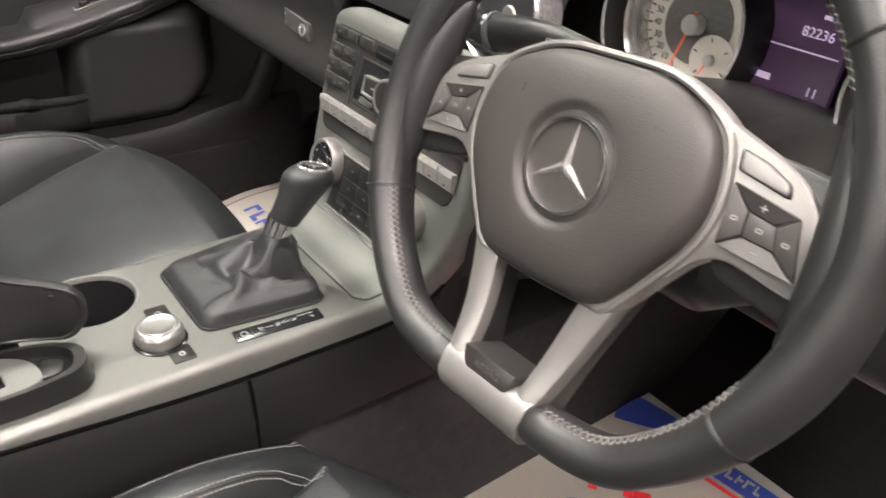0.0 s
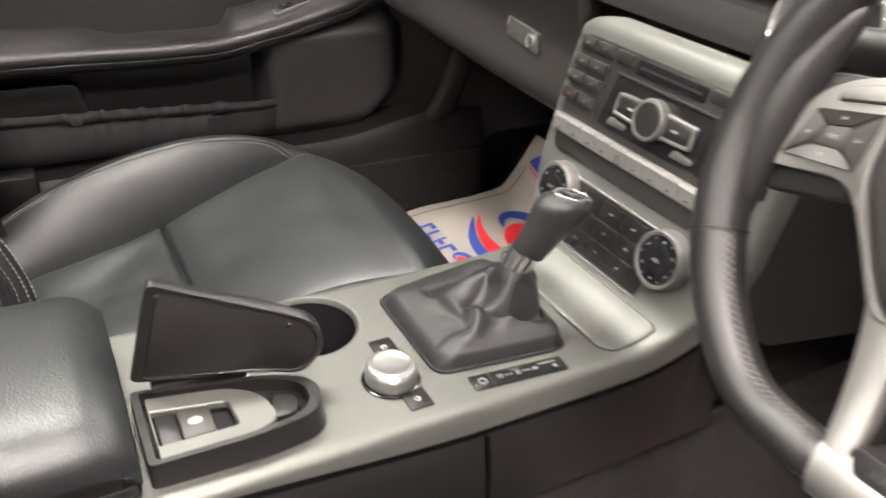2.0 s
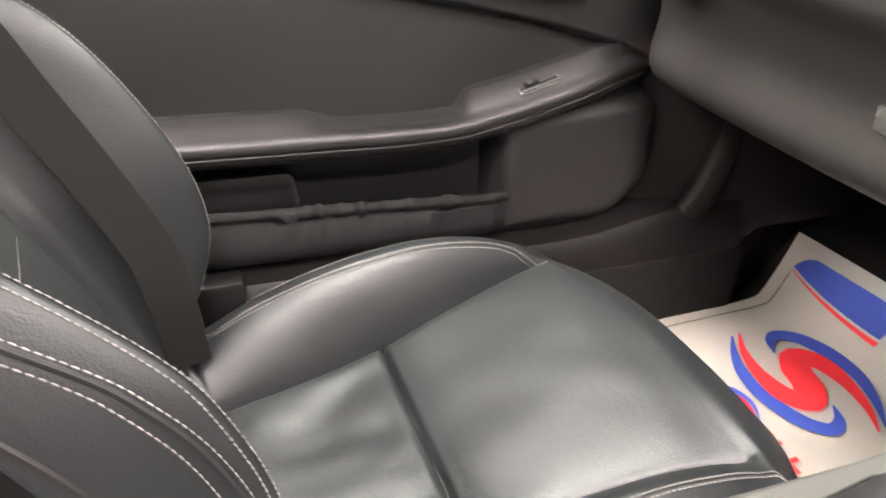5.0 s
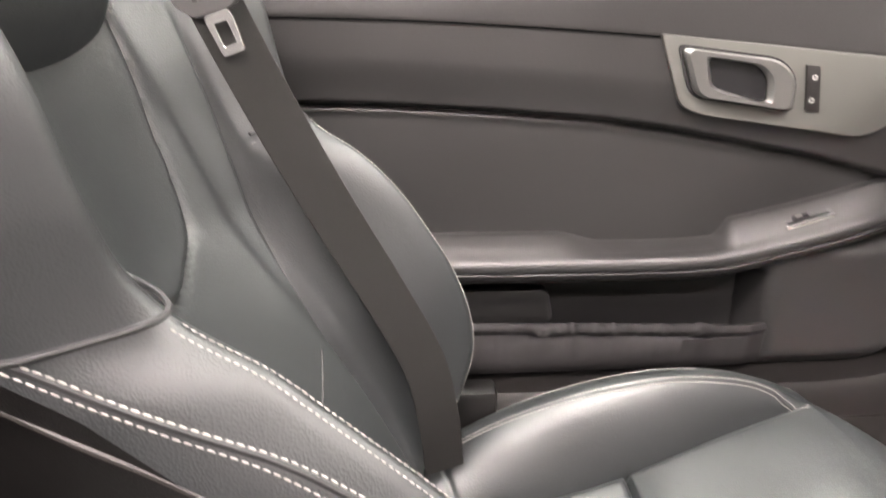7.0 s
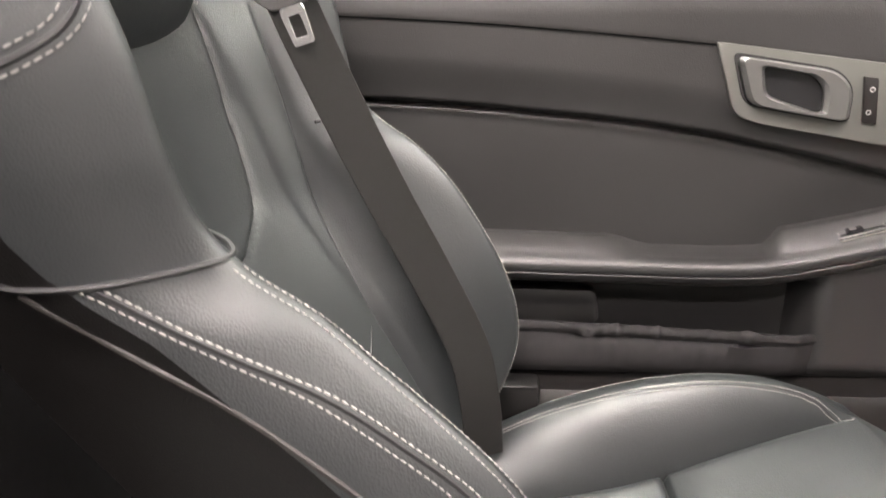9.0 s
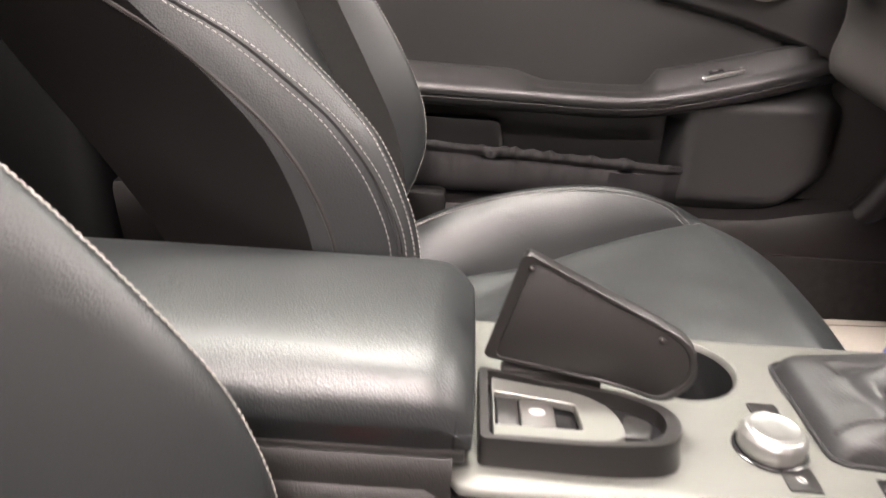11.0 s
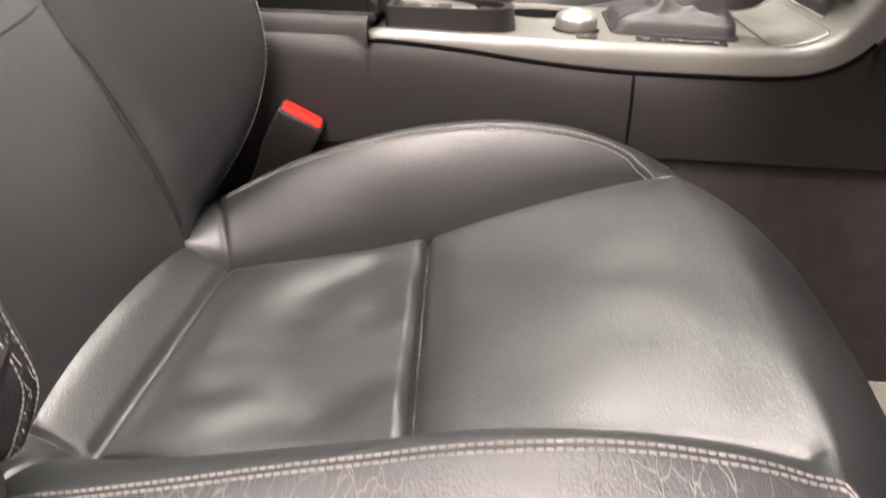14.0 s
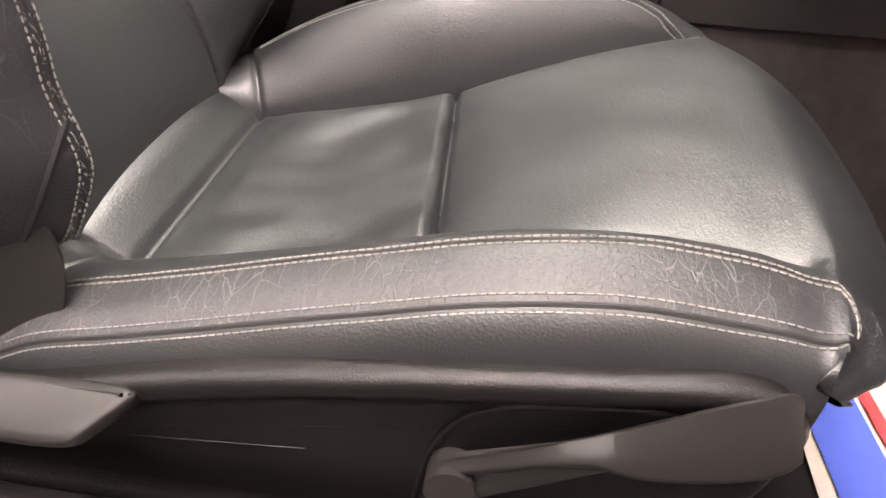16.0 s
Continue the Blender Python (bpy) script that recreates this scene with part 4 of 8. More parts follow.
def console():
    ob = thing("centre_console", (0, 0.3, 0.285), "satin silver topped car centre console with black sides", "centre console")
    bm = bmesh.new()
    rows = []
    for i in range(0, 261):
        w = table(WIDTH, i / 20)[0]
        half = [(f, 0.0) for f in np.linspace(0, 0.93, 24)] + [(0.955, -0.0008), (0.975, -0.0022), (0.99, -0.0042), (1.005, -0.008), (1.015, -0.013), (1.02, -0.020)]
        e = LIP(i) / 0.020
        rows.append([trim_point(i, -w * f, k * e) for f, k in half[:0:-1]] + [trim_point(i, w * f, k * e) for f, k in half])
    sheet(bm, rows)
    dead = [f for f in bm.faces if math.hypot(f.calc_center_median().x - CUP[0], f.calc_center_median().y - CUP[1]) < CUP[2] and f.calc_center_median().z < 0.68]
    bmesh.ops.delete(bm, geom=dead, context="FACES")
    for v in bm.verts:
        d = math.hypot(v.co.x - CUP[0], v.co.y - CUP[1])
        if v.is_boundary and d < CUP[2] + 0.012 and v.co.z > 0.655 and v.co.y > 0.2:
            k = CUP[2] / d
            v.co.x, v.co.y = CUP[0] + (v.co.x - CUP[0]) * k, CUP[1] + (v.co.y - CUP[1]) * k
    part("silver_trim", bm, SILVER, ob, "satin silver trim", angle=60)
    # cup holder
    m = FLAT(CUP[0], CUP[1], 0.666)
    bm = bmesh.new()
    sheet(bm, [[m @ Vector((r * math.cos(a), r * math.sin(a), h)) for a in np.linspace(0, 2 * math.pi, 48, endpoint=False)] for r, h in ((0.0500, 0.0004), (0.0485, 0.0016), (0.0465, 0.0014), (0.0450, -0.001), (0.0445, -0.004))], wrap=True)
    part("cup_ring", bm, SILVER, ob)
    bm = bmesh.new()
    vs = sheet(bm, [[m @ Vector((r * math.cos(a), r * math.sin(a), h)) for a in np.linspace(0, 2 * math.pi, 40, endpoint=False)] for r, h in ((0.0450, -0.002), (0.0440, -0.02), (0.042, -0.07), (0.036, -0.075))], wrap=True)
    bm.faces.new(vs[-1])
    part("cup_holder", bm, GLOSS, ob, "deep glossy black cup holder")
    # black sides
    for side in (-1, 1):
        for y0, y1 in ((0.1185, 0.3888), (0.3906, 0.66)):
            bm = bmesh.new()
            rows = []
            lows = [trim_point(i, 0, -LIP(i) + 0.0005) for i in range(261)]
            steps = [i for i in range(0, 261, 3) if y0 < lows[i][1] < y1]
            edge = lambda yy: min(range(261), key=lambda i: abs(lows[i][1] - yy) + (0.0 if i < 200 else 9))
            for i, y in [(edge(y0), y0)] + [(i, lows[i][1]) for i in steps] + ([(edge(y1), y1)] if y1 < 0.5 else []):
                w = table(WIDTH, i / 20)[0]
                z = lows[i][2]
                y2 = y
                rows.append([(side * w * 1.012, min(max(y, y0), y1), z), (side * max(w * 1.018, 0.111), y2, z - 0.006), (side * max(min(w, 0.125), 0.115), y2, min(z - 0.02, 0.70)), (side * 0.1225, min(y2, 0.655), min(z - 0.05, 0.60)), (side * 0.125, min(y2, 0.655), 0.556), (side * 0.115, min(y2, 0.655), 0.552)])
            if y0 < 0.2:
                rows = [[(side * x, y, z) for x, z in ((0.106, 0.664), (0.111, 0.658), (0.1150, 0.640), (0.1225, 0.600), (0.125, 0.556), (0.115, 0.552))] for y in (-0.40, -0.2, 0.0, 0.10)] + rows
            sheet(bm, rows)
            part("side_panel", bm, CONSOLE_SHADED, ob)
    bm = bmesh.new()
    box(bm, (-0.119, -0.42, 0.283), (0.119, 1.30, 0.560), 0.012)
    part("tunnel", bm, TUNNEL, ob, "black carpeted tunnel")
    bm = bmesh.new()
    box(bm, (-0.104, 0.56, 0.556), (0.104, 0.70, 0.66), 0.005)
    part("stack_base", bm, PLASTIC, ob)
    bm = bmesh.new()
    rows = []
    for y in np.linspace(-0.40, 0.1180, 20):
        top = 0.682
        rows.append([(x, y, z) for x, z in ((-0.112, 0.556), (-0.110, 0.62), (-0.105, top - 0.008), (-0.098, top), (0.098, top), (0.1045, top - 0.008), (0.1055, top - 0.03), (0.110, 0.62), (0.112, 0.556))])
    sheet(bm, rows)
    bm.faces.new([bm.verts.new(p) for p in rows[-1]])
    part("rear_box", bm, CONSOLE_SHADED, ob)
    # dark joint under the trim and between the side panels
    for side in (-1, 1):
        bm = bmesh.new()
        tube(bm, [trim_point(i, side * (table(WIDTH, i / 20)[0] * 1.0185 + 0.0003), -LIP(i) + 0.0002) for i in range(0, 150, 3)], 0.0026, 6)
        part("trim_joint", bm, GAP, ob)
        bm = bmesh.new()
        sheet(bm, [[(side * (x + 0.0013), y, z) for x, z in ((0.1128, 0.640), (0.1190, 0.620), (0.1226, 0.600), (0.1252, 0.558))] for y in (0.3880, 0.3914)])
        part("panel_joint", bm, GAP, ob)
    # lidded stowage flap before the stack
    bm = bmesh.new()
    rows = []
    i0, i1 = 101, 138
    for i in range(i0, i1 + 1):
        t = (i - i0) / (i1 - i0)
        w = 0.091 + 0.006 * t
        c = 0.012
        w -= c * (1 - min(1, t / 0.14)) ** 2 + c * (1 - min(1, (1 - t) / 0.10)) ** 2
        up = 0.0014 * min(1, t / 0.03, (1 - t) / 0.03)
        rows.append([trim_point(i, -w - 0.003, -0.001), trim_point(i, -w, up * 0.7)] + [trim_point(i, x, up) for x in np.linspace(-w + 0.002, w - 0.002, 14)] + [trim_point(i, w, up * 0.7), trim_point(i, w + 0.003, -0.001)])
    sheet(bm, rows)
    part("ashtray_flap", bm, SILVER, ob, "satin silver flap")
    bm = bmesh.new()
    loop = []
    for i in list(range(i0, i1 + 1, 2)):
        t = (i - i0) / (i1 - i0)
        w = 0.091 + 0.006 * t - 0.012 * (1 - min(1, t / 0.14)) ** 2 - 0.012 * (1 - min(1, (1 - t) / 0.10)) ** 2
        loop.append((i, w + 0.0028))
    tube(bm, [trim_point(i, w, 0.0001) for i, w in loop] + [trim_point(i, -w, 0.0001) for i, w in loop[::-1]], 0.0012, 6, closed=True)
    part("flap_gap", bm, SEAM, ob)
    return ob


con = console()


def gear_lever():
    ob = thing("gear_selector", (0.0, 0.44, 0.668), "black leather gear selector with creased gaiter and chrome collar", "gear selector")
    # gaiter
    base = rounded([(-0.066, 0.372), (0.056, 0.372), (0.070, 0.497), (-0.086, 0.500)], [0.014, 0.014, 0.016, 0.016], 10)
    base = even(base, 0.0035, True)
    n = len(base)
    neck = np.array((0.013, 0.473, 0.728))
    rows = []
    for t in np.linspace(0, 1, 40):
        row = []
        for k, (x, y) in enumerate(base):
            a = math.atan2(y - 0.436, x + 0.006)
            nx, ny = neck[0] + 0.0135 * math.cos(a), neck[1] + 0.0135 * math.sin(a)
            f = smooth01(0, 1, t) * 0.35 + t * 0.65
            h = 0.010 * math.sin(math.pi / 2 * min(1, t / 0.14)) + 0.019 * min(1, t / 0.62) + 0.033 * max(0, (t - 0.58) / 0.42) ** 1.5
            px, py = x + (nx - x) * f, y + (ny - y) * f
            fold = smooth01(0.12, 0.5, t) * smooth01(1.0, 0.8, t)
            w = (noise.noise((px * 38, py * 38, 2.0)) * 0.006 + noise.noise((px * 90, py * 70, 4.0)) * 0.0026) * (0.35 + 0.65 * smooth01(0.25, 0.55, t)) + 0.0062 * math.sin(15 * t + 1.7 * math.sin(a + 0.8) + 0.9 * math.sin(3 * a)) * smooth01(0.30, 0.55, t)
            sag = -0.019 * math.exp(-((t - 0.63) / 0.10) ** 2) * (0.15 + 0.85 * math.exp(-(a / 0.55) ** 2))
            sag += 0.0045 * math.exp(-((a + 0.86) / 0.16) ** 2) * smooth01(0.05, 0.3, t)
            row.append((px + fold * 0.0045 * math.sin(3 * a + 12 * t), py + fold * 0.0045 * math.cos(2 * a - 11 * t), 0.667 + h + fold * (w + sag)))
        rows.append(row)
    bm = bmesh.new()
    sheet(bm, rows, wrap=True)
    gaiter = part("gaiter", bm, GAITER, ob, "soft creased black leather gaiter", angle=80)
    bm = bmesh.new()
    edge = even([(x * 1.0 + (x + 0.006) * 0.02, y + (y - 0.436) * 0.02) for x, y in base], 0.004, True)
    tube(bm, [(x, y, 0.6675) for x, y in edge], 0.0018, 6, closed=True)
    part("gaiter_edge", bm, SEAM, gaiter)
    # stitched pleat across the gaiter
    k = min(range(n), key=lambda j: math.hypot(base[j][0] - 0.04, base[j][1] - 0.375))
    bm = bmesh.new()
    mids = [np.array(rows[i][k]) for i in range(3, 37)]
    tube(bm, [p + (0, 0, 0.0003) for p in mids], 0.0007, 5)
    part("pleat_seam", bm, SEAM, gaiter)
    for e in (-1, 1):
        bm = bmesh.new()
        pl = []
        for i in range(3, 35):
            side = np.array(rows[i][(k + e) % n]) - np.array(rows[i][k])
            pl.append(np.array(rows[i][k]) + side / np.linalg.norm(side) * 0.0026 + (0, 0, 0.0006))
        stitches(bm, pl, 0.0032, 0.0014, 0.0004)
        part("pleat_stitching", bm, GAITER_THREAD, gaiter, "dark grey stitching")
    # lever
    ax = Vector((0.20, 0.48, 0.85)).normalized()
    m = basis(neck, Vector((1, 0, 0)), ax.cross(Vector((1, 0, 0))))
    bm = bmesh.new()
    turned(bm, [(0.0118, -0.006), (0.0135, -0.005), (0.0140, 0.0), (0.0148, 0.011), (0.0150, 0.0150), (0.012, 0.0155)], m, 32)
    part("collar", bm, BRIGHT, ob, "polished chrome collar")
    bm = bmesh.new()
    rows = []
    for h, rx, ry, fy in [(a * 0.68 + 0.004, b * 0.92, c * 0.95, d) for a, b, c, d in [(0.0145, 0.0140, 0.0140, 0), (0.016, 0.0162, 0.0164, 0), (0.030, 0.0172, 0.0182, 0.0005), (0.048, 0.0186, 0.0205, 0.001), (0.064, 0.0202, 0.0230, 0.002), (0.080, 0.0222, 0.0262, 0.005), (0.094, 0.0232, 0.0282, 0.008), (0.105, 0.0222, 0.0268, 0.010), (0.112, 0.0186, 0.0222, 0.0105), (0.115, 0.0150, 0.0185, 0.011)]]:
        rows.append([(rx, ry, fy, h)])
    prof = spline([r[0] for r in rows], 30)
    level = Vector((0.12, 0.22, 0.97)).normalized()
    bend = lambda h: ax.lerp(level, smooth01(0.0, 0.055, h)).normalized()
    grid = []
    for rx, ry, fy, h in prof:
        face = basis((0, 0, 0), Vector((1, 0, 0)), bend(h).cross(Vector((1, 0, 0)))).to_3x3()
        grid.append([Vector(neck) + ax * h + face @ Vector((rx * math.cos(a), -fy * 0.3 + ry * math.sin(a), 0)) for a in np.linspace(0, 2 * math.pi, 32, endpoint=False)])
    sheet(bm, grid, wrap=True, cap=True)
    knob = part("knob", bm, GAITER, ob, "worn black leather knob")
    bm = bmesh.new()
    mk = basis(Vector(neck) + ax * 0.0822 + level * 0.0006, Vector((1, 0, 0)), level.cross(Vector((1, 0, 0)))) @ Matrix.Translation((0, -0.0033, 0)) @ Matrix.Diagonal((0.92, 0.95, 1, 1))
    frame_plate(bm, [(0.0150 * math.cos(a), 0.0185 * math.sin(a)) for a in np.linspace(0, 2 * math.pi, 32, endpoint=False)], [(0.0120 * math.cos(a), 0.0152 * math.sin(a)) for a in np.linspace(0, 2 * math.pi, 32, endpoint=False)], 0.003, mk, 0.0006, 0.0018)
    part("cap_ring", bm, CHROME, knob)
    bm = bmesh.new()
    plate(bm, [(0.012 * math.cos(a), 0.0152 * math.sin(a)) for a in np.linspace(0, 2 * math.pi, 32, endpoint=False)], 0.003, mk, 0.0003, 0.0008)
    part("cap", bm, GLOSS, knob)
    bm = bmesh.new()
    for q in range(3):
        a = math.pi / 2 + q * 2 * math.pi / 3
        d, e = Vector((math.cos(a), math.sin(a) * 1.2)), Vector((-math.sin(a), math.cos(a)))
        plate(bm, [tuple(d * 0.010), tuple(-d * 0.001 + e * 0.0018), tuple(-d * 0.001 - e * 0.0018)], 0.001, mk, 0, 0.0014)
    part("cap_emblem", bm, CHROME, knob)
    return ob


GAITER = material("gaiter_leather", (0.016, 0.016, 0.017), 0.52, spec=0.55, grain=650, bump=0.35, mottle=0.25, mottle_scale=30, rough_var=0.08, kind="f1")
GAITER_THREAD = material("gaiter_thread", (0.05, 0.048, 0.047), 0.8, grain=1500, bump=0.3)
gear_lever()


KNURL = material("knurled_chrome", (0.31, 0.31, 0.30), 0.40, metal=0.85, mottle=0.05, rough_var=0.04)


def small_controls():
    # selector position plate
    ob = thing("selector_plate", (0.083, 0.437, 0.666), "narrow black selector plate with pale printed marks", "label plate")
    m = basis((0.0835, 0.437, 0.6664), (0.09, 1, 0), (-1, 0.09, 0))
    bm = bmesh.new()
    plate(bm, rounded([(-0.045, -0.009), (0.045, -0.009), (0.045, 0.009), (-0.045, 0.009)], 0.002), 0.004, m, 0.0005, 0.0012)
    part("plate", bm, GLOSS, ob)
    mt = m @ Matrix.Translation((0, 0, 0.0013))
    for ch, u in (("D", -0.018), ("N", -0.001), ("R", 0.016), ("P", 0.034)):
        text("letter", ch, 0.0066, mt @ Matrix.Translation((u, -0.0016 if ch == "P" else 0.0008, 0)) @ Matrix.Rotation(-math.pi / 2, 4, "Z"), PALE, ob)
    bm = bmesh.new()
    for a, b in ((-0.0135, -0.0055), (0.0035, 0.0115), (0.0205, 0.0375)):
        v = 0.0042 if b > 0.03 else 0.0008
        plate(bm, [(a, v - 0.0003), (b, v - 0.0003), (b, v + 0.0003), (a, v + 0.0003)], 0.0003, mt, 0, 0.0003)
    part("link_mark", bm, PALE, ob)
    bm = bmesh.new()
    frame_plate(bm, circle(0.0040, 20, -0.035), circle(0.0028, 20, -0.035), 0.0003, mt, 0, 0.0003)
    part("snow_mark", bm, PRINT, ob)
    bm = bmesh.new()
    plate(bm, [(-0.0275, -0.009), (-0.0269, -0.009), (-0.0269, 0.009), (-0.0275, 0.009)], 0.0003, mt, 0, 0.0003)
    part("divider", bm, SEAM, ob)
    # rotary controller
    ob = thing("rotary_controller", (0.046, 0.333, 0.667), "knurled polished metal rotary controller knob", "control knob")
    m = FLAT(0.046, 0.333, 0.6665) @ Matrix.Diagonal((0.95, 0.95, 0.70, 1))
    bm = bmesh.new()
    turned(bm, [(0.0265, -0.002), (0.0265, 0.0015), (0.0245, 0.003), (0.0225, 0.003)], m, 40)
    part("base_ring", bm, GLOSS, ob)
    bm = bmesh.new()
    nn = 96
    prof = [(0.0225, 0.003), (0.0234, 0.005), (0.0236, 0.010), (0.0235, 0.0185), (0.0230, 0.0200), (0.0212, 0.0238), (0.0196, 0.0252), (0.0182, 0.0252)]
    tooth = lambda j, h: -0.0006 if j % 6 < 2 and 0.0188 < h < 0.0245 else 0.0
    sheet(bm, [[m @ Vector(((r + tooth(j, h)) * math.cos(2 * math.pi * j / nn), (r + tooth(j, h)) * math.sin(2 * math.pi * j / nn), h)) for j in range(nn)] for r, h in prof], wrap=True, cap=True)
    part("grip", bm, KNURL, ob, "knurled chrome grip")
    bm = bmesh.new()
    turned(bm, [(0.0182, 0.0240), (0.0178, 0.0262), (0.0166, 0.0272), (0.0156, 0.0264), (0.008, 0.0258), (0.001, 0.0256)], m, 48)
    part("cap", bm, KNURL, ob, "brushed silver cap")
    for x, y, nm in ((0.0765, 0.342, 1), (0.004, 0.345, 2)):
        b = thing("console_button", (x, y, 0.667), "small square black push button beside the rotary knob", "push button", "console buttons")
        bm = bmesh.new()
        plate(bm, rounded([(-0.0115, -0.0105), (0.0115, -0.0105), (0.0115, 0.0105), (-0.0115, 0.0105)], 0.0015), 0.004, FLAT(x, y, 0.6668), 0.0006, 0.0014)
        part("key", bm, HARD, b)
        bm = bmesh.new()
        frame_plate(bm, circle(0.0028, 14), circle(0.0018, 14), 0.0003, FLAT(x + 0.001, y, 0.6684), 0, 0.0)
        part("symbol", bm, MARK, b)


small_controls()


def roof_switch_tray():
    ob = thing("roof_switch_tray", (0.05, 0.2, 0.667), "black switch tray with silver slide and its lid standing open", "switch tray")
    out = rounded([(0.003, 0.134), (0.097, 0.134), (0.0985, 0.215), (0.090, 0.262), (0.050, 0.270), (0.028, 0.236)], [0.006, 0.006, 0.03, 0.022, 0.025, 0.04], 8)
    inn = rounded([(0.0095, 0.140), (0.0915, 0.140), (0.0925, 0.213), (0.0850, 0.2525), (0.0525, 0.2590), (0.0325, 0.232)], [0.004, 0.004, 0.03, 0.016, 0.020, 0.03], 8)
    low = [(x + (0.003 if x > 0.05 else -0.001), y + (0.003 if y > 0.2 else 0)) for x, y in out]
    bm = bmesh.new()
    ring = lambda o, z: [(x, y, z) for x, y in o]
    mid = [((a[0] * 0.92 + b[0] * 0.08), (a[1] * 0.92 + b[1] * 0.08)) for a, b in zip(out, inn)]
    sheet(bm, [ring(low, 0.664), ring(out, 0.690), ring(out, 0.6965), ring(mid, 0.7000), ring(inn, 0.7000), ring(inn, 0.6985), ring(inn, 0.688)], wrap=True)
    part("housing", bm, HARD, ob, "black plastic housing")
    bm = bmesh.new()
    bm.faces.new([bm.verts.new(p) for p in ring(inn, 0.6885)])
    part("well", bm, GLOSS, ob)
    m = FLAT(0, 0, 0)
    bm = bmesh.new()
    o = rounded([(0.0130, 0.1435), (0.0885, 0.1435), (0.0900, 0.212), (0.0810, 0.2300), (0.0470, 0.2260), (0.0270, 0.204)], [0.002, 0.002, 0.012, 0.012, 0.014, 0.012], 8)
    i = rounded([(0.0320, 0.1445), (0.0735, 0.1445), (0.0750, 0.1985), (0.0735, 0.2010), (0.0450, 0.1990), (0.0430, 0.196)], [0.0005, 0.0005, 0.003, 0.002, 0.002, 0.003], 8)
    frame_plate(bm, o, i, 0.006, m, 0.001, 0.6970)
    part("slide_frame", bm, SILVER, ob, "satin silver frame")
    bm = bmesh.new()
    box(bm, (0.0345, 0.1465, 0.6885), (0.0715, 0.1610, 0.6935), 0.0015)
    part("rocker_base", bm, HARD, ob)
    bm = bmesh.new()
    box(bm, (0.0360, 0.1618, 0.6885), (0.0715, 0.1850, 0.6950), 0.0018)
    part("rocker", bm, PANEL_GREY, ob)
    bm = bmesh.new()
    plate(bm, [(0.054 + 0.0045 * math.cos(a), 0.173 + 0.0055 * math.sin(a)) for a in np.linspace(0, 2 * math.pi, 16, endpoint=False)], 0.0004, m, 0, 0.6955)
    part("rocker_symbol", bm, MARK, ob)
    bm = bmesh.new()
    plate(bm, rounded([(0.050, 0.232), (0.080, 0.224), (0.080, 0.243), (0.060, 0.249)], 0.006), 0.006, m, 0.001, 0.6965)
    part("front_cap", bm, HARD, ob)
    bm = bmesh.new()
    box(bm, (-0.002, 0.150, 0.690), (0.012, 0.222, 0.7035), 0.002)
    part("hinge", bm, HARD, ob)
    for o in ob.children:
        for v in o.data.vertices:
            v.co.x, v.co.z = 0.003 + (v.co.x - 0.003) * 0.89, v.co.z - 0.009 * smooth01(0.664, 0.690, v.co.z)
    # lid
    ml = basis((0.004, 0.140, 0.700), (0.20, 1, 0), (-0.05, 0, 1))
    o = rounded([(-0.004, 0.0), (0.018, 0.083), (0.112, 0.046), (0.137, 0.034), (0.144, 0.010), (0.126, -0.014), (0.09, -0.006)], [0.006, 0.007, 0.03, 0.015, 0.016, 0.012, 0.02], 8)
    bm = bmesh.new()
    plate(bm, o, 0.011, ml, 0.0048, 0.0)
    lid = part("lid", bm, HARD, ob, "black plastic lid standing open")
    bm = bmesh.new()
    c = np.array(o).mean(0)
    ins = [tuple(c + (np.array(p) - c) * 0.90) for p in o]
    frame_plate(bm, o, ins, 0.002, ml, 0.0008, 0.0016)
    part("lid_lip", bm, HARD, lid)
    for u, v in ((0.024, 0.072), (0.116, 0.034)):
        bm = bmesh.new()
        turned(bm, [(0.0022, 0), (0.0022, 0.0028), (0.0012, 0.0036)], ml @ Matrix.Translation((u, v, 0)), 12)
        part("buffer", bm, PLASTIC, lid)


roof_switch_tray()


def armrest():
    ob = thing("armrest", (0.0, -0.08, 0.683), "padded black leather centre armrest", "armrest")
    rows = []
    ys = list(np.linspace(-0.30, 0.09, 24)) + [0.10, 0.108, 0.115, 0.121, 0.126, 0.129]
    for y in ys:
        k = max(0, (y - 0.095) / 0.034)
        top = 0.740 - 0.020 * k ** 2.6 + 0.002 * math.sin((y + 0.3) * 6)
        o = [(-0.088, 0.684), (-0.094, 0.70), (-0.090, top - 0.016), (-0.076, top - 0.005), (-0.045, top), (0.0, top + 0.0015), (0.045, top), (0.075, top - 0.005), (0.094, top - 0.017), (0.101, top - 0.032), (0.100, 0.70), (0.094, 0.684)]
        sh = 1 - 0.04 * k ** 2
        rows.append([(x * sh, y, z) for x, z in spline(o, 48)])
    bm = bmesh.new()
    vs = sheet(bm, rows)
    f = bm.faces.new([bm.verts.new((x * 0.98, 0.1295, z)) for x, y, z in rows[-1]])
    part("pad", bm, LEATHER, ob, "smooth black leather pad", angle=70)
    bm = bmesh.new()
    tube(bm, [(x * 1.002, 0.118, z + 0.0004) for x, y, z in rows[-3]], 0.0012, 6, up=(0, 1, 0))
    part("front_seam", bm, SEAM, ob)
    bm = bmesh.new()
    box(bm, (-0.090, -0.30, 0.6765), (0.096, 0.126, 0.686), 0.003)
    part("base", bm, HARD, ob)


armrest()

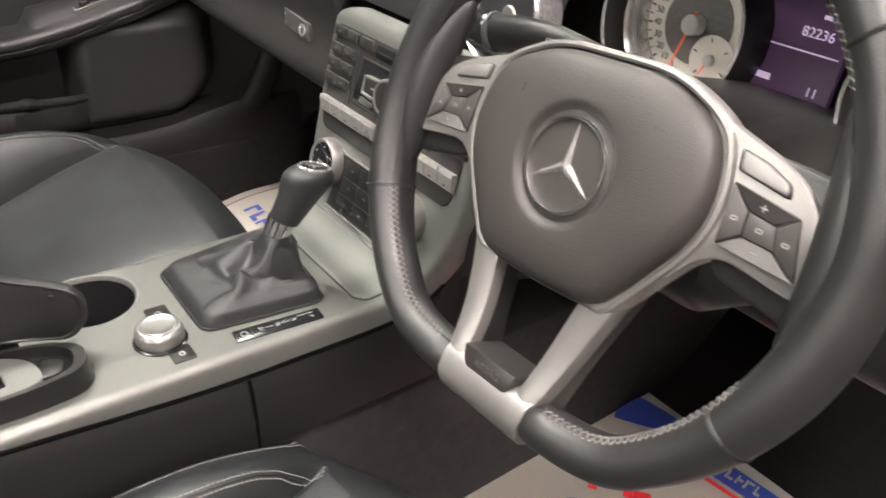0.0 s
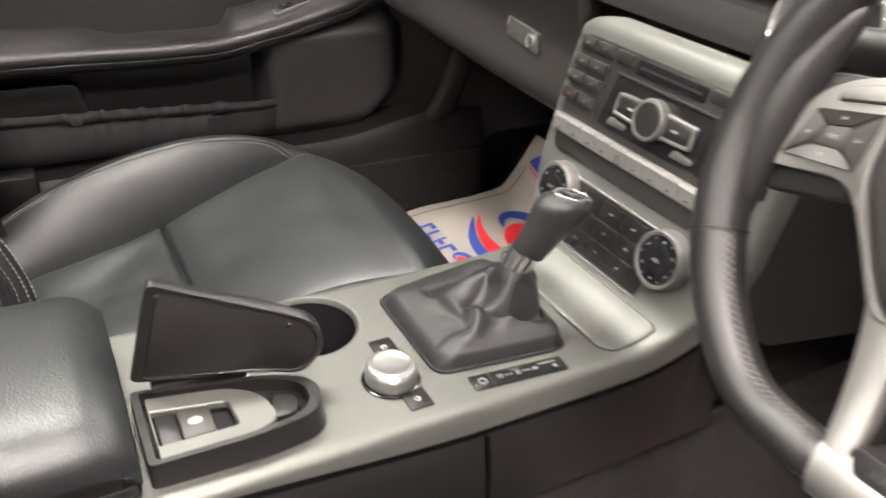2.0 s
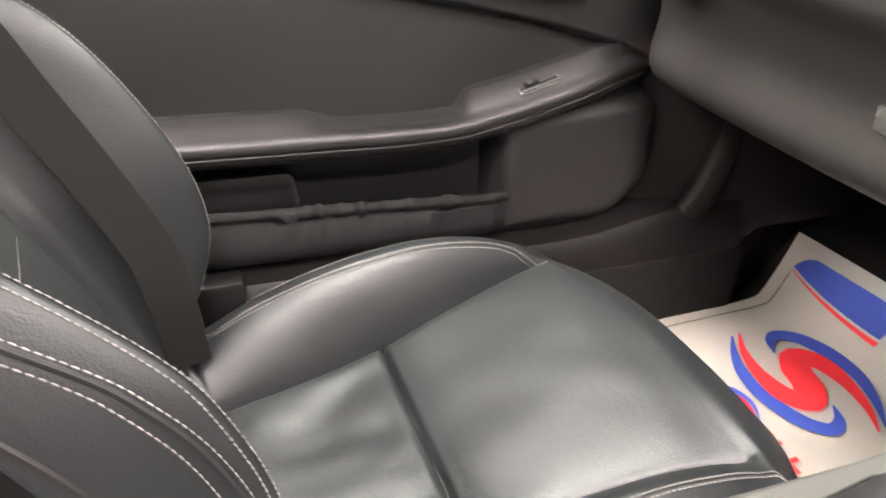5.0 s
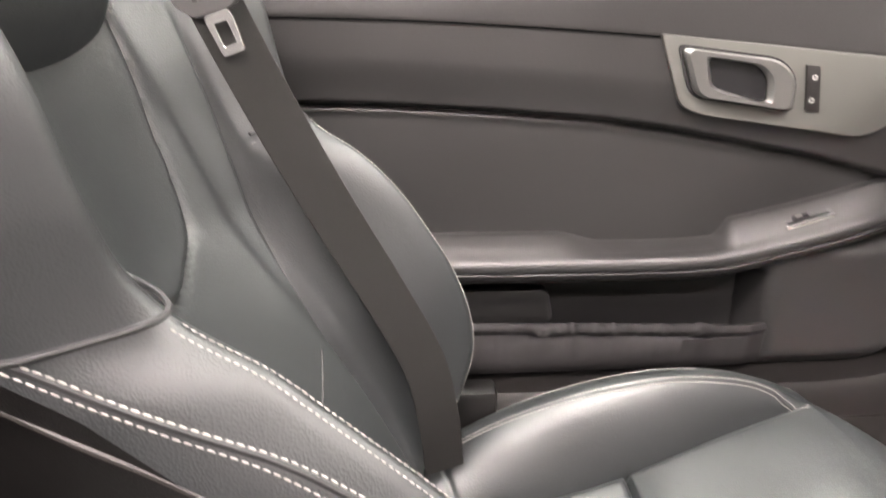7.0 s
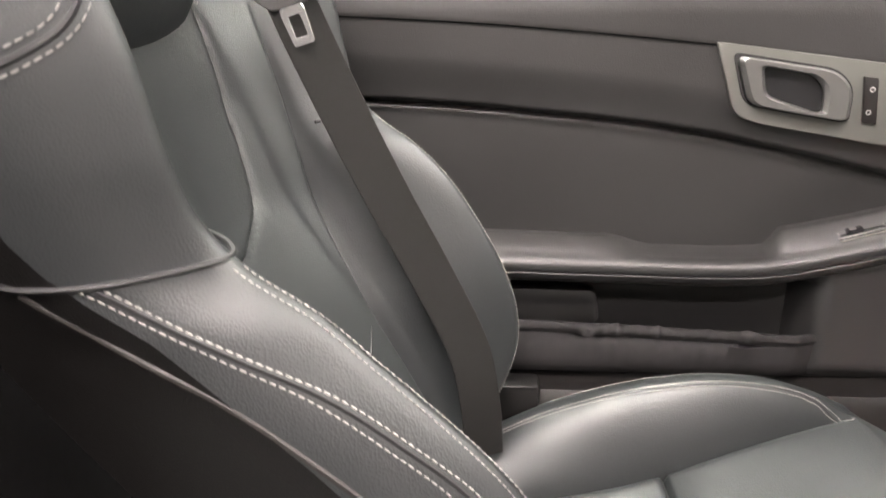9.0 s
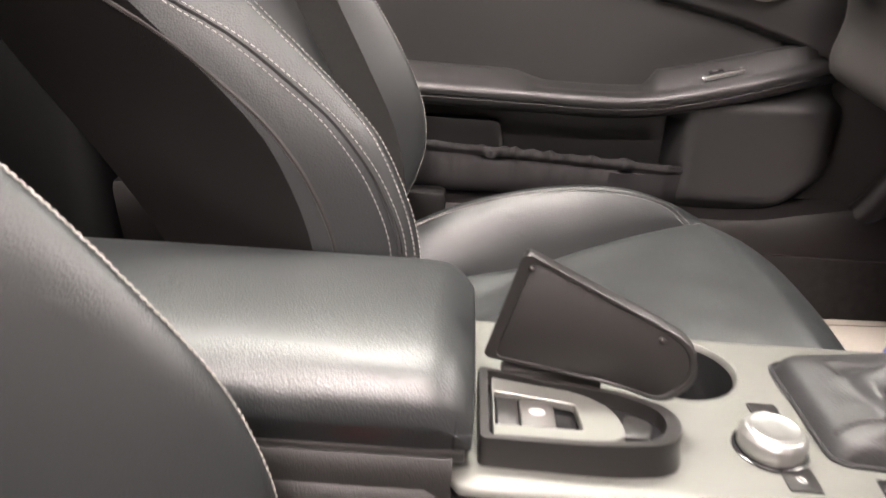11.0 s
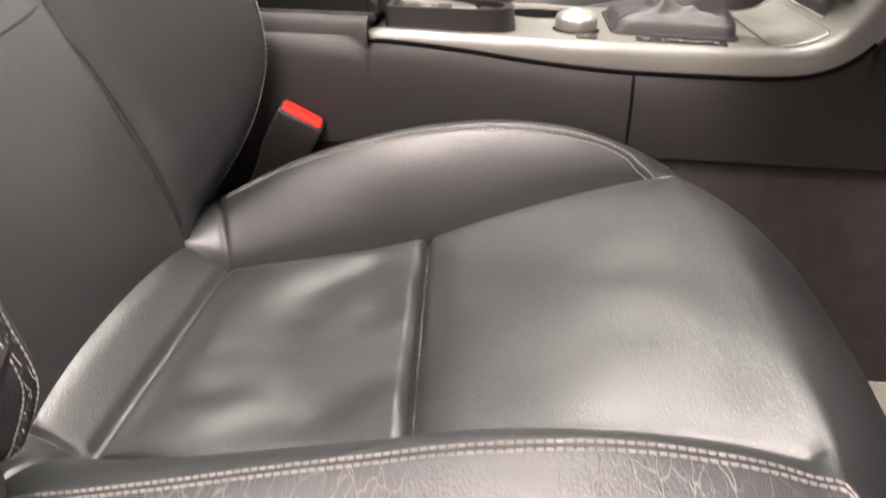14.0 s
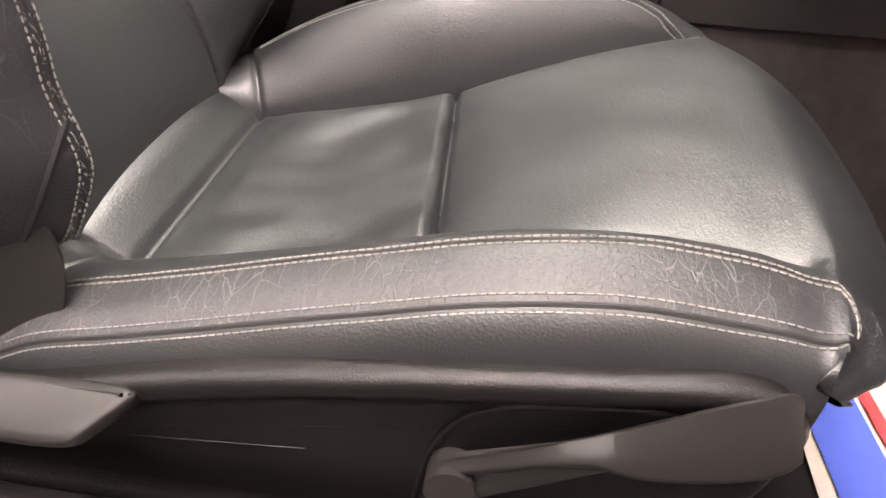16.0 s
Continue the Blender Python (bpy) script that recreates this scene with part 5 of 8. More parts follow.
# ---- passenger door ----
SIDE = lambda x, y, z: basis((x, y, z), (0, 1, 0), (0, 0, 1))  # faces the cabin from the passenger door
ARC = [(-0.6, 0.962), (-0.14, 0.957), (0.04, 0.946), (0.25, 0.924), (0.40, 0.895), (0.54, 0.862), (0.66, 0.82), (0.9, 0.70)]
BELT = [(-0.6, 1.072), (-0.19, 1.059), (0.035, 1.048), (0.29, 1.026), (0.8, 0.97)]


def door_x(y, z):
    arc, seam = table(ARC, y)[0], table(BELT, y)[0]
    x = -0.724
    x += 0.018 * smooth01(arc - 0.003, arc + 0.006, z) + 0.010 * smooth01(arc, arc + 0.06, z) - 0.004 * math.exp(-((z - arc + 0.004) / 0.003) ** 2)
    x += 0.002 * smooth01(seam - 0.003, seam + 0.003, z)
    x -= 0.004 * smooth01(1.06, 1.10, z)
    x -= 0.040 * smooth01(0.722, 0.714, z) * smooth01(0.458, 0.444, y)
    x += 0.030 * smooth01(0.446, 0.466, y) * smooth01(0.775, 0.745, z) * (0.35 + 0.65 * smooth01(0.575, 0.60, z))
    x -= 0.05 * smooth01(0.668, 0.735, y - 0.10 * smooth01(0.9, 1.05, z) + 0.06 * smooth01(0.68, 0.575, z) ** 2)
    return x


def door():
    ob = thing("door_1", (-0.76, 0.1, 0.575), "closed black vinyl passenger door with silver handle surround", "door", kind="structure")
    ys = np.linspace(-0.55, 0.86, 120)
    zs = list(np.linspace(0.576, 0.60, 4)) + list(np.linspace(0.61, 0.70, 8)) + list(np.linspace(0.708, 0.728, 8)) + list(np.linspace(0.735, 0.84, 14)) + list(np.linspace(0.845, 1.095, 110))
    rows = [[(door_x(y, z), y, z) for y in ys] for z in zs]
    for x, k in ((-0.7065, 0.014), (-0.712, 0.021), (-0.722, 0.0245), (-0.76, 0.025), (-0.80, 0.021)):
        rows.append([(x - 0.05 * smooth01(0.74, 0.82, y), y, 1.0925 + k - 0.040 * (y + 0.19)) for y in ys])
    bm = bmesh.new()
    sheet(bm, rows)
    part("lining", bm, DOORSKIN, ob, angle=60)
    bm = bmesh.new()
    tube(bm, [(door_x(y, table(BELT, y)[0]) - 0.0004, y, table(BELT, y)[0]) for y in np.linspace(-0.5, 0.29, 60)], 0.0014, 6)
    part("belt_seam", bm, GAP, ob)
    # armrest
    bm = bmesh.new()
    rows = []
    for y in np.linspace(-0.5, 0.71, 140):
        ztop = table([(-0.6, 0.757), (0.0, 0.757), (0.2, 0.754), (0.37, 0.754), (0.47, 0.772), (0.59, 0.803), (0.75, 0.838)], y)[0]
        zback = ztop + 0.012 + 0.014 * smooth01(0.245, 0.175, y) + 0.022 * smooth01(0.392, 0.402, y)
        dip = smooth01(0.175, 0.245, y) * smooth01(0.402, 0.392, y)
        out = -0.676 - 0.035 * smooth01(0.55, 0.71, y)
        rows.append([(-0.735, y, zback), (-0.716, y, zback), (-0.708, y, zback - 0.002 - 0.004 * dip), (out - 0.016, y, ztop + 0.006 + 0.004 * (1 - dip)), (out - 0.009, y, ztop + 0.004), (out - 0.003, y, ztop + 0.000), (out, y, ztop - 0.006), (out - 0.0005, y, ztop - 0.012), (out - 0.003, y, ztop - 0.0155), (out - 0.0055, y, ztop - 0.0165), (out - 0.003, y, ztop - 0.0185), (out - 0.006, y, ztop - 0.026), (out - 0.014, y, ztop - 0.033), (-0.735, y, ztop - 0.040)])
    sheet(bm, rows)
    arm = part("armrest", bm, DOORSKIN, ob, "padded black armrest", angle=50)
    # window switch
    ms = basis((-0.700, 0.497, 0.7965), (0, 1, 0.27), (-1, 0, 0.25))
    bm = bmesh.new()
    frame_plate(bm, rounded([(-0.030, -0.013), (0.034, -0.011), (0.030, 0.012), (-0.026, 0.013)], 0.003), rounded([(-0.026, -0.010), (0.030, -0.0085), (0.0265, 0.009), (-0.0225, 0.010)], 0.003), 0.006, ms, 0.0008, 0.003)
    part("switch_frame", bm, CHROME, arm, "chrome switch frame")
    bm = bmesh.new()
    plate(bm, rounded([(-0.026, -0.010), (0.030, -0.0085), (0.0265, 0.009), (-0.0225, 0.010)], 0.003), 0.004, ms, 0.0005, 0.001)
    plate(bm, rounded([(-0.018, -0.007), (0.004, -0.007), (0.004, 0.007), (-0.016, 0.007)], 0.002), 0.006, ms, 0.001, 0.005)
    part("window_switch", bm, GLOSS, arm)
    bm = bmesh.new()
    plate(bm, [(-0.012, -0.003), (-0.004, -0.003), (-0.004, 0.003), (-0.012, 0.003)], 0.0003, ms, 0, 0.0053)
    part("switch_symbol", bm, PANEL_GREY, arm)
    # stowage: shelf lid and the cloth pocket with gathered elastic top
    bm = bmesh.new()
    plate(bm, rounded([(-0.20, -0.026), (0.182, -0.030), (0.174, 0.018), (-0.20, 0.020)], [0.004, 0.012, 0.012, 0.004]), 0.02, SIDE(-0.722, 0, 0.678), 0.003, 0.0)
    part("stowage_lid", bm, DOORSKIN, ob)
    bm = bmesh.new()
    rows = []
    for y in np.linspace(-0.40, 0.492, 260):
        end = smooth01(0.430, 0.492, y)
        top = 0.669 - 0.045 * max(0, y - 0.05) - 0.010 * end ** 2
        g = (noise.noise((y * 34, 1.0, 0)) * 0.0060 + noise.noise((y * 85, 4.0, 0)) * 0.0018) * (1 - end)
        knot = math.exp(-((y - 0.162) / 0.012) ** 2)
        g += (sum(0.0060 * math.exp(-((y - c) / w) ** 2) for c, w in ((0.150, 0.0100), (0.180, 0.0080), (0.199, 0.0070), (0.226, 0.0100), (0.253, 0.0070), (0.284, 0.0090), (0.319, 0.0080), (0.370, 0.0140))) - 0.002) * (1 - end)
        x = -0.684 - 0.024 * end
        rows.append([(-0.71, y, 0.580), (x - 0.004, y, 0.590), (x + 0.001 * g * 300 * 0.3, y, 0.612), (x + 0.002 + g * 0.6, y, 0.635), (x + g * 0.5 - 0.002, y, top - 0.019 + 0.002 * knot), (x - 0.0025, y, top - 0.016), (x + 0.003 + g, y, top - 0.012 + 0.006 * knot * -1), (x + 0.006 + g, y, top - 0.005 + g), (x + 0.001 + g * 0.5, y, top + 0.0015 + g * 0.8 - 0.004 * knot), (x - 0.008, y, top - 0.002), (x - 0.012, y, top - 0.02)])
    sheet(bm, rows)
    part("pocket", bm, POCKET, ob, "elasticated black cloth pocket with gathered edge", angle=70)
    # silver handle surround
    mb = SIDE(-0.688, 0, 0)
    o = rounded([(0.288, 1.030), (0.318, 0.944), (0.345, 0.934), (0.540, 0.901), (0.567, 0.909), (0.66, 0.975), (0.66, 0.985)], [0.004, 0.02, 0.03, 0.02, 0.02, 0.004, 0.004], 6)
    bm = bmesh.new()
    plate(bm, o, 0.012, mb, 0.003, -0.002)
    bez = part("handle_surround", bm, SILVER, ob, "satin silver handle surround")
    ho = rounded([(0.312, 1.015), (0.428, 0.998), (0.449, 0.978), (0.449, 0.942), (0.440, 0.940), (0.338, 0.957), (0.328, 0.966)], [0.010, 0.02, 0.014, 0.010, 0.006, 0.014, 0.014], 6)
    hi = rounded([(0.342, 1.004), (0.402, 0.993), (0.417, 0.978), (0.418, 0.950), (0.412, 0.949), (0.366, 0.9635), (0.350, 0.970)], [0.008, 0.016, 0.012, 0.006, 0.004, 0.012, 0.010], 6)
    bm = bmesh.new()
    frame_plate(bm, ho, hi, 0.010, mb, 0.005, 0.012)
    part("door_pull", bm, PULL, bez, "satin chrome door pull")
    bm = bmesh.new()
    frame_plate(bm, [(p[0] + (p[0] - 0.383) * 0.07, p[1] + (p[1] - 0.977) * 0.10) for p in ho], ho, 0.004, mb, 0.0004, 0.0005)
    part("pull_gap", bm, SEAM, bez)
    bm = bmesh.new()
    plate(bm, hi, 0.004, mb, 0, 0.0006)
    part("pull_recess", bm, GLOSS, bez)
    bm = bmesh.new()
    plate(bm, rounded([(0.462, 0.991), (0.479, 0.989), (0.486, 0.934), (0.469, 0.936)], 0.002), 0.006, mb, 0.0006, 0.001)
    lk = part("lock_switch", bm, HARD, bez, "black lock rocker")
    for cz in (0.976, 0.949):
        bm = bmesh.new()
        frame_plate(bm, circle(0.0032, 14, 0.474, cz), circle(0.002, 14, 0.474, cz), 0.0003, mb, 0, 0.0014)
        part("lock_symbol", bm, MARK, lk)
    bm = bmesh.new()
    box(bm, (-0.86, -0.55, 0.25), (-0.81, 0.89, 1.085), 0.03)
    part("outer_skin", bm, AMBER, ob, "golden painted door skin")
    bm = bmesh.new()
    box(bm, (-0.815, -0.53, 1.06), (-0.795, 0.70, 1.103), 0.004, m=Matrix.Translation((0, 0, 0)))
    part("window_seal", bm, SEAM, ob)
    return ob


PULL = material("pull_satin_chrome", (0.27, 0.27, 0.265), 0.30, metal=0.85, mottle=0.05, rough_var=0.04)
POCKET = material("pocket_cloth", (0.020, 0.019, 0.020), 0.80, spec=0.25, grain=900, bump=0.6, mottle=0.2, mottle_scale=40)
door()


def door_mirror():
    ob = thing("door_mirror", (-0.93, 0.60, 1.06), "chrome edged door mirror reflecting the golden car", "door mirror")
    m = basis((-0.965, 0.545, 1.150), (0.50, 0.866, 0), (0.05, 0, 1))
    o = rounded([(-0.085, -0.066), (0.090, -0.050), (0.092, 0.055), (-0.085, 0.062)], 0.025, 6)
    i = rounded([(-0.075, -0.057), (0.080, -0.043), (0.082, 0.046), (-0.075, 0.053)], 0.022, 6)
    bm = bmesh.new()
    frame_plate(bm, o, i, 0.03, m, 0.004, 0.006)
    part("rim", bm, GLOSS, ob)
    bm = bmesh.new()
    plate(bm, i, 0.003, m, 0, 0.0)
    part("glass", bm, MIRROR, ob, "mirror glass", smooth=False)
    bm = bmesh.new()
    sheet(bm, [[m @ Vector((x * k, y * k, z)) for x, y in o] for k, z in ((1.0, 0.0), (1.02, -0.02), (0.95, -0.06), (0.7, -0.09), (0.3, -0.10))], wrap=True, cap=True)
    part("housing", bm, AMBER, ob, "golden painted housing")
    bm = bmesh.new()
    tube(bm, [(-0.92, 0.62, 1.10), (-0.86, 0.66, 1.08), (-0.82, 0.68, 1.06)], 0.02, 10)
    part("stalk", bm, GLOSS, ob)


door_mirror()

# ---- dashboard ----


def dash():
    ob = thing("dashboard", (0, 0.8, 0.77), "soft black moulded dashboard", "dashboard", kind="structure")
    bm = bmesh.new()
    prof = spline([(0.80, 0.765), (0.70, 0.768), (0.662, 0.776), (0.647, 0.80), (0.655, 0.855), (0.645, 0.905), (0.630, 0.945), (0.650, 0.985), (0.75, 1.01), (1.1, 1.04)], 70)
    rows = []
    for x in np.linspace(-0.70, -0.165, 40):
        k = min(1, ((-0.165 - x) / 0.50))
        rows.append([(x, y - 0.045 * k ** 2 + 2.4 * max(0, (-0.165 - x) / 0.50 - 0.86) ** 2, z + 0.045 * k ** 2 + 0.5 * max(0, (-0.165 - x) / 0.50 - 0.90) ** 2) for y, z in prof])
    sheet(bm, rows)
    bm.faces.new([bm.verts.new(p) for p in rows[-1]])
    pas = part("passenger_side", bm, DASH, ob)
    # glovebox handle
    mg = basis((-0.279, 0.6540, 0.851), (1, 0, 0), (0, 0.10, 1))
    bm = bmesh.new()
    plate(bm, rounded([(-0.052, -0.010), (-0.030, 0.015), (0.040, 0.008), (0.046, -0.014), (0.0, -0.012)], 0.003), 0.010, mg, 0.001, 0.003)
    part("glovebox_recess", bm, HARD, pas)
    bm = bmesh.new()
    plate(bm, rounded([(-0.026, -0.008), (-0.026, 0.015), (0.040, 0.008), (0.044, -0.015)], 0.002), 0.004, mg, 0.0012, 0.005)
    part("glovebox_handle", bm, PANEL_GREY, pas, "dark grey handle")
    # highlight on the handle's upper left edges, laid on as a chrome tube
    bm = bmesh.new()
    tube(bm, [mg @ Vector(p) for p in ((-0.0250, 0.004, 0.0048), (-0.0250, 0.0135, 0.0050), (-0.0235, 0.0142, 0.0050), (0.0, 0.0118, 0.0050), (0.038, 0.0078, 0.0048))], 0.0009, 6)
    part("handle_edge", bm, CHROME, pas, "slim chrome line drawing the handle's highlight")
    bm = bmesh.new()
    turned(bm, [(0.0085, 0.0), (0.0085, 0.004), (0.0065, 0.005), (0.006, 0.003)], mg @ Matrix.Translation((0.028, -0.003, 0.0035)), 24)
    part("glovebox_lock", bm, CHROME, pas, "round chrome lock")
    bm = bmesh.new()
    plate(bm, [(-0.0012, -0.004), (0.0012, -0.004), (0.0012, 0.004), (-0.0012, 0.004)], 0.002, mg @ Matrix.Translation((0.028, -0.003, 0.0085)), 0, 0)
    part("keyhole", bm, SEAM, pas)
    # passenger air vent
    round_vent((-0.548, 0.600, 0.976), 0.044, ob)
    # middle, above the silver face
    bm = bmesh.new()
    prof = spline([(0.655, 0.918), (0.662, 0.932), (0.676, 0.948), (0.690, 0.955), (0.73, 1.03), (0.76, 1.06), (1.1, 1.07)], 40)
    sheet(bm, [[(x, y, z) for y, z in prof] for x in np.linspace(-0.163, 0.16, 24)])
    part("centre", bm, HOOD, ob)
    md = basis((-0.01, 0.7010, 0.985), (1, 0, 0), (0, 0.47, 0.88))
    bm = bmesh.new()
    plate(bm, rounded([(-0.085, -0.030), (0.095, -0.030), (0.095, 0.055), (-0.085, 0.055)], 0.005), 0.012, md, 0.001, 0.004)
    part("display", bm, GLASS_DARK, ob, "dark unlit display")
    # speaker mesh beside the display
    bm = bmesh.new()
    plate(bm, rounded([(-0.150, -0.026), (-0.095, -0.026), (-0.095, 0.04), (-0.150, 0.04)], 0.008), 0.010, md, 0.001, 0.003)
    part("speaker_grille", bm, MESHED, ob)
    # end cheeks of the stack
    for s in (-1, 1):
        bm = bmesh.new()
        sheet(bm, [[(s * 0.149, y, z) for y, z in ((0.612, 0.70), (0.625, 0.80), (0.648, 0.905), (0.67, 0.93))], [(s * 0.153, y + 0.012, z) for y, z in ((0.612, 0.70), (0.625, 0.80), (0.648, 0.905), (0.67, 0.93))], [(s * 0.166, y + 0.03, z) for y, z in ((0.612, 0.69), (0.625, 0.80), (0.648, 0.905), (0.67, 0.93))], [(s * 0.17, y + 0.2, z) for y, z in ((0.612, 0.66), (0.625, 0.80), (0.648, 0.905), (0.67, 0.93))]])
        part("stack_cheek", bm, HARD, ob)
    # driver's side: knee panel, hood over the dials
    bm = bmesh.new()
    prof = spline([(0.98, 0.70), (0.80, 0.735), (0.735, 0.755), (0.715, 0.78), (0.722, 0.84), (0.735, 0.885), (0.76, 0.902), (0.79, 0.905)], 40)
    sheet(bm, [[(x, y + 0.02 * ((x - 0.43) / 0.28) ** 2, z) for y, z in prof] for x in np.linspace(0.155, 0.72, 30)])
    part("knee_panel", bm, PLASTIC, ob)
    bm = bmesh.new()
    sheet(bm, [[(x, y, z) for y, z in ((0.785, 0.88), (0.79, 1.03))] for x in np.linspace(0.155, 0.72, 12)])
    part("dial_backing", bm, HARD, ob)
    bm = bmesh.new()
    prof = spline([(0.79, 1.035), (0.72, 1.045), (0.685, 1.05), (0.685, 1.062), (0.74, 1.085), (1.1, 1.08)], 30)
    sheet(bm, [[(x, y + 0.05 * smooth01(0.12, 0.2, abs(x - 0.365)), z - 0.03 * ((x - 0.365) / 0.25) ** 2) for y, z in prof] for x in np.linspace(0.155, 0.72, 30)])
    part("dial_hood", bm, PLASTIC, ob)
    round_vent((0.112, 0.672, 0.952), 0.051, ob)
    # passenger side upper right end near the door
    bm = bmesh.new()
    box(bm, (-0.74, 0.78, 0.90), (0.74, 1.46, 1.02), 0.02)
    part("scuttle", bm, PLASTIC, ob)


def round_vent(c, r, parent):
    m = basis(c, (1, 0, 0), (0, 0.18, 1))
    bm = bmesh.new()
    turned(bm, [(r * 0.80, -0.02), (r * 0.84, 0.004), (r * 0.88, 0.010), (r * 0.95, 0.012), (r, 0.008), (r * 1.01, 0.0), (r * 1.01, -0.02)], m, 48)
    bmesh.ops.delete(bm, geom=[f for f in bm.faces if len(f.verts) > 8], context="FACES_ONLY")
    v = part("vent_ring", bm, CHROME, parent, "satin chrome vent ring")
    bm = bmesh.new()
    turned(bm, [(r * 0.82, -0.002), (r * 0.80, -0.03), (0.01, -0.032)], m, 40)
    part("vent_throat", bm, SEAM, v)
    bm = bmesh.new()
    for a in range(4):
        q = m @ Matrix.Rotation(a * math.pi / 2 + 0.2, 4, "Z")
        box(bm, (0.006, -0.0022, -0.012), (r * 0.82, 0.0022, -0.004), 0.001, m=q)
    turned(bm, [(0.010, -0.014), (0.011, -0.003), (0.008, 0.0)], m, 20)
    part("vent_cross", bm, SILVER, v, "silver vent cross")


HOOD = material("dull_black_hood", (0.008, 0.0072, 0.007), 0.62, spec=0.2, grain=800, bump=0.3, mottle=0.12, mottle_scale=6, kind="f1")
DASH = material("dash_vinyl", (0.023, 0.021, 0.020), 0.52, spec=0.5, grain=800, bump=0.3, mottle=0.12, mottle_scale=6, rough_var=0.05, kind="f1")
MESHED = material("speaker_mesh", (0.03, 0.03, 0.03), 0.5, metal=0.4, grain=420, bump=1.0, kind="f1")
dash()


def stack_controls():
    """Radio, switch row and climate panel on the upright face."""
    ob = thing("radio_unit", stack(0, 0.83), "black car radio with rows of keys and a chrome ringed knob", "car radio")
    M = lambda x, z, up=0.0: STACK_M(x, z, up)
    bm = bmesh.new()
    plate(bm, rounded([(-0.132, -0.052), (0.132, -0.052), (0.132, 0.041), (-0.132, 0.041)], [0.012, 0.012, 0.010, 0.010], 5), 0.010, M(0, 0.850), 0.001, 0.0015)
    part("face", bm, PANEL, ob)
    bm = bmesh.new()
    plate(bm, rounded([(-0.074, -0.028), (0.074, -0.028), (0.066, 0.024), (-0.066, 0.024)], 0.003), 0.006, M(0, 0.843), 0.0006, 0.0024)
    part("centre_plate", bm, GLOSS, ob, "glossy black plate")
    for sx in (-1, 1):
        for r in range(4):
            for c in range(2):
                mm = M(sx * (0.0945 + 0.0262 * c + 0.0012 * r), 0.882 - 0.0174 * r)
                bm = bmesh.new()
                plate(bm, rounded([(-0.0122, -0.0056), (0.0122, -0.0056), (0.0122, 0.0060), (-0.0122, 0.0060)], 0.002), 0.006, mm, 0.0022, 0.0052)
                k = part("key", bm, PANEL, ob)
                bm = bmesh.new()
                u = 0.0014 + 0.0006 * ((r + c) % 2)
                plate(bm, [(-u, -0.0008), (u, -0.0008), (u, 0.0008), (-u, 0.0008)], 0.0002, mm, 0, 0.0054)
                part("key_print", bm, RED_PRINT if (r == 3 and sx < 0 and c == 1) else PRINT, k)
        bm = bmesh.new()
        tube(bm, [stack(sx * 0.0790, z, 0.0022) for z in np.linspace(0.812, 0.888, 10)], 0.0008, 5)
        part("key_groove", bm, SEAM, ob)
        bm = bmesh.new()
        plate(bm, rounded([(-0.0135, -0.0055), (0.0135, -0.0055), (0.0135, 0.0060), (-0.0135, 0.0060)], 0.002), 0.006, M(sx * 0.0635, 0.8815), 0.0022, 0.0050)
        part("key", bm, PANEL, ob)
    bm = bmesh.new()
    plate(bm, rounded([(-0.046, -0.0070), (0.046, -0.0070), (0.046, 0.0070), (-0.046, 0.0070)], 0.003), 0.004, M(0, 0.8800), 0.0006, 0.0030)
    part("disc_slot", bm, GLOSS, ob, "dark disc slot")
    bm = bmesh.new()
    plate(bm, rounded([(-0.040, -0.0012), (0.040, -0.0012), (0.040, 0.0012), (-0.040, 0.0012)], 0.0008), 0.002, M(0, 0.8790), 0, 0.0032)
    part("slot_mouth", bm, SEAM, ob)
    bm = bmesh.new()
    tube(bm, [stack(x, 0.8685, 0.0028) for x in np.linspace(-0.066, 0.066, 10)], 0.0012, 6)
    part("plate_edge", bm, PANEL, ob)
    for s in (-1, 1):
        bm = bmesh.new()
        o = rounded([(s * 0.012, -0.0125), (s * 0.052, -0.011), (s * 0.052, 0.011), (s * 0.012, 0.0125)], 0.003)
        i = rounded([(s * 0.012, -0.0092), (s * 0.0487, -0.0078), (s * 0.0487, 0.0078), (s * 0.012, 0.0092)], 0.002)
        frame_plate(bm, o, i, 0.006, M(0, 0.843), 0.001, 0.0075)
        w = part("rocker_frame", bm, SILVER_WHEEL, ob, "chrome rocker frame")
        bm = bmesh.new()
        plate(bm, i, 0.006, M(0, 0.843), 0.001, 0.0068)
        part("rocker", bm, HARD, w)
        bm = bmesh.new()
        plate(bm, [(s * 0.030 - 0.004, -0.0009), (s * 0.030 + 0.004, -0.0009), (s * 0.030 + 0.004, 0.0009), (s * 0.030 - 0.004, 0.0009)], 0.0003, M(0, 0.843), 0, 0.0072)
        part("rocker_print", bm, MARK, w)
    bm = bmesh.new()
    turned(bm, [(0.0190, 0.002), (0.0200, 0.004), (0.0202, 0.011), (0.0190, 0.0140), (0.0165, 0.0145), (0.0160, 0.0125)], M(0, 0.843), 40)
    kb = part("knob_ring", bm, SILVER_WHEEL, ob, "chrome knob ring")
    bm = bmesh.new()
    turned(bm, [(0.0162, 0.010), (0.0160, 0.0132), (0.008, 0.0140), (0.001, 0.0142)], M(0, 0.843), 36)
    part("knob_face", bm, HARD, kb)
    for x in (-0.045, 0.045):
        bm = bmesh.new()
        plate(bm, rounded([(-0.014, -0.004), (0.012, -0.004), (0.014, 0.001), (-0.010, 0.004)], 0.003), 0.004, M(x, 0.8225), 0.001, 0.0045)
        part("key", bm, SILVER, ob)
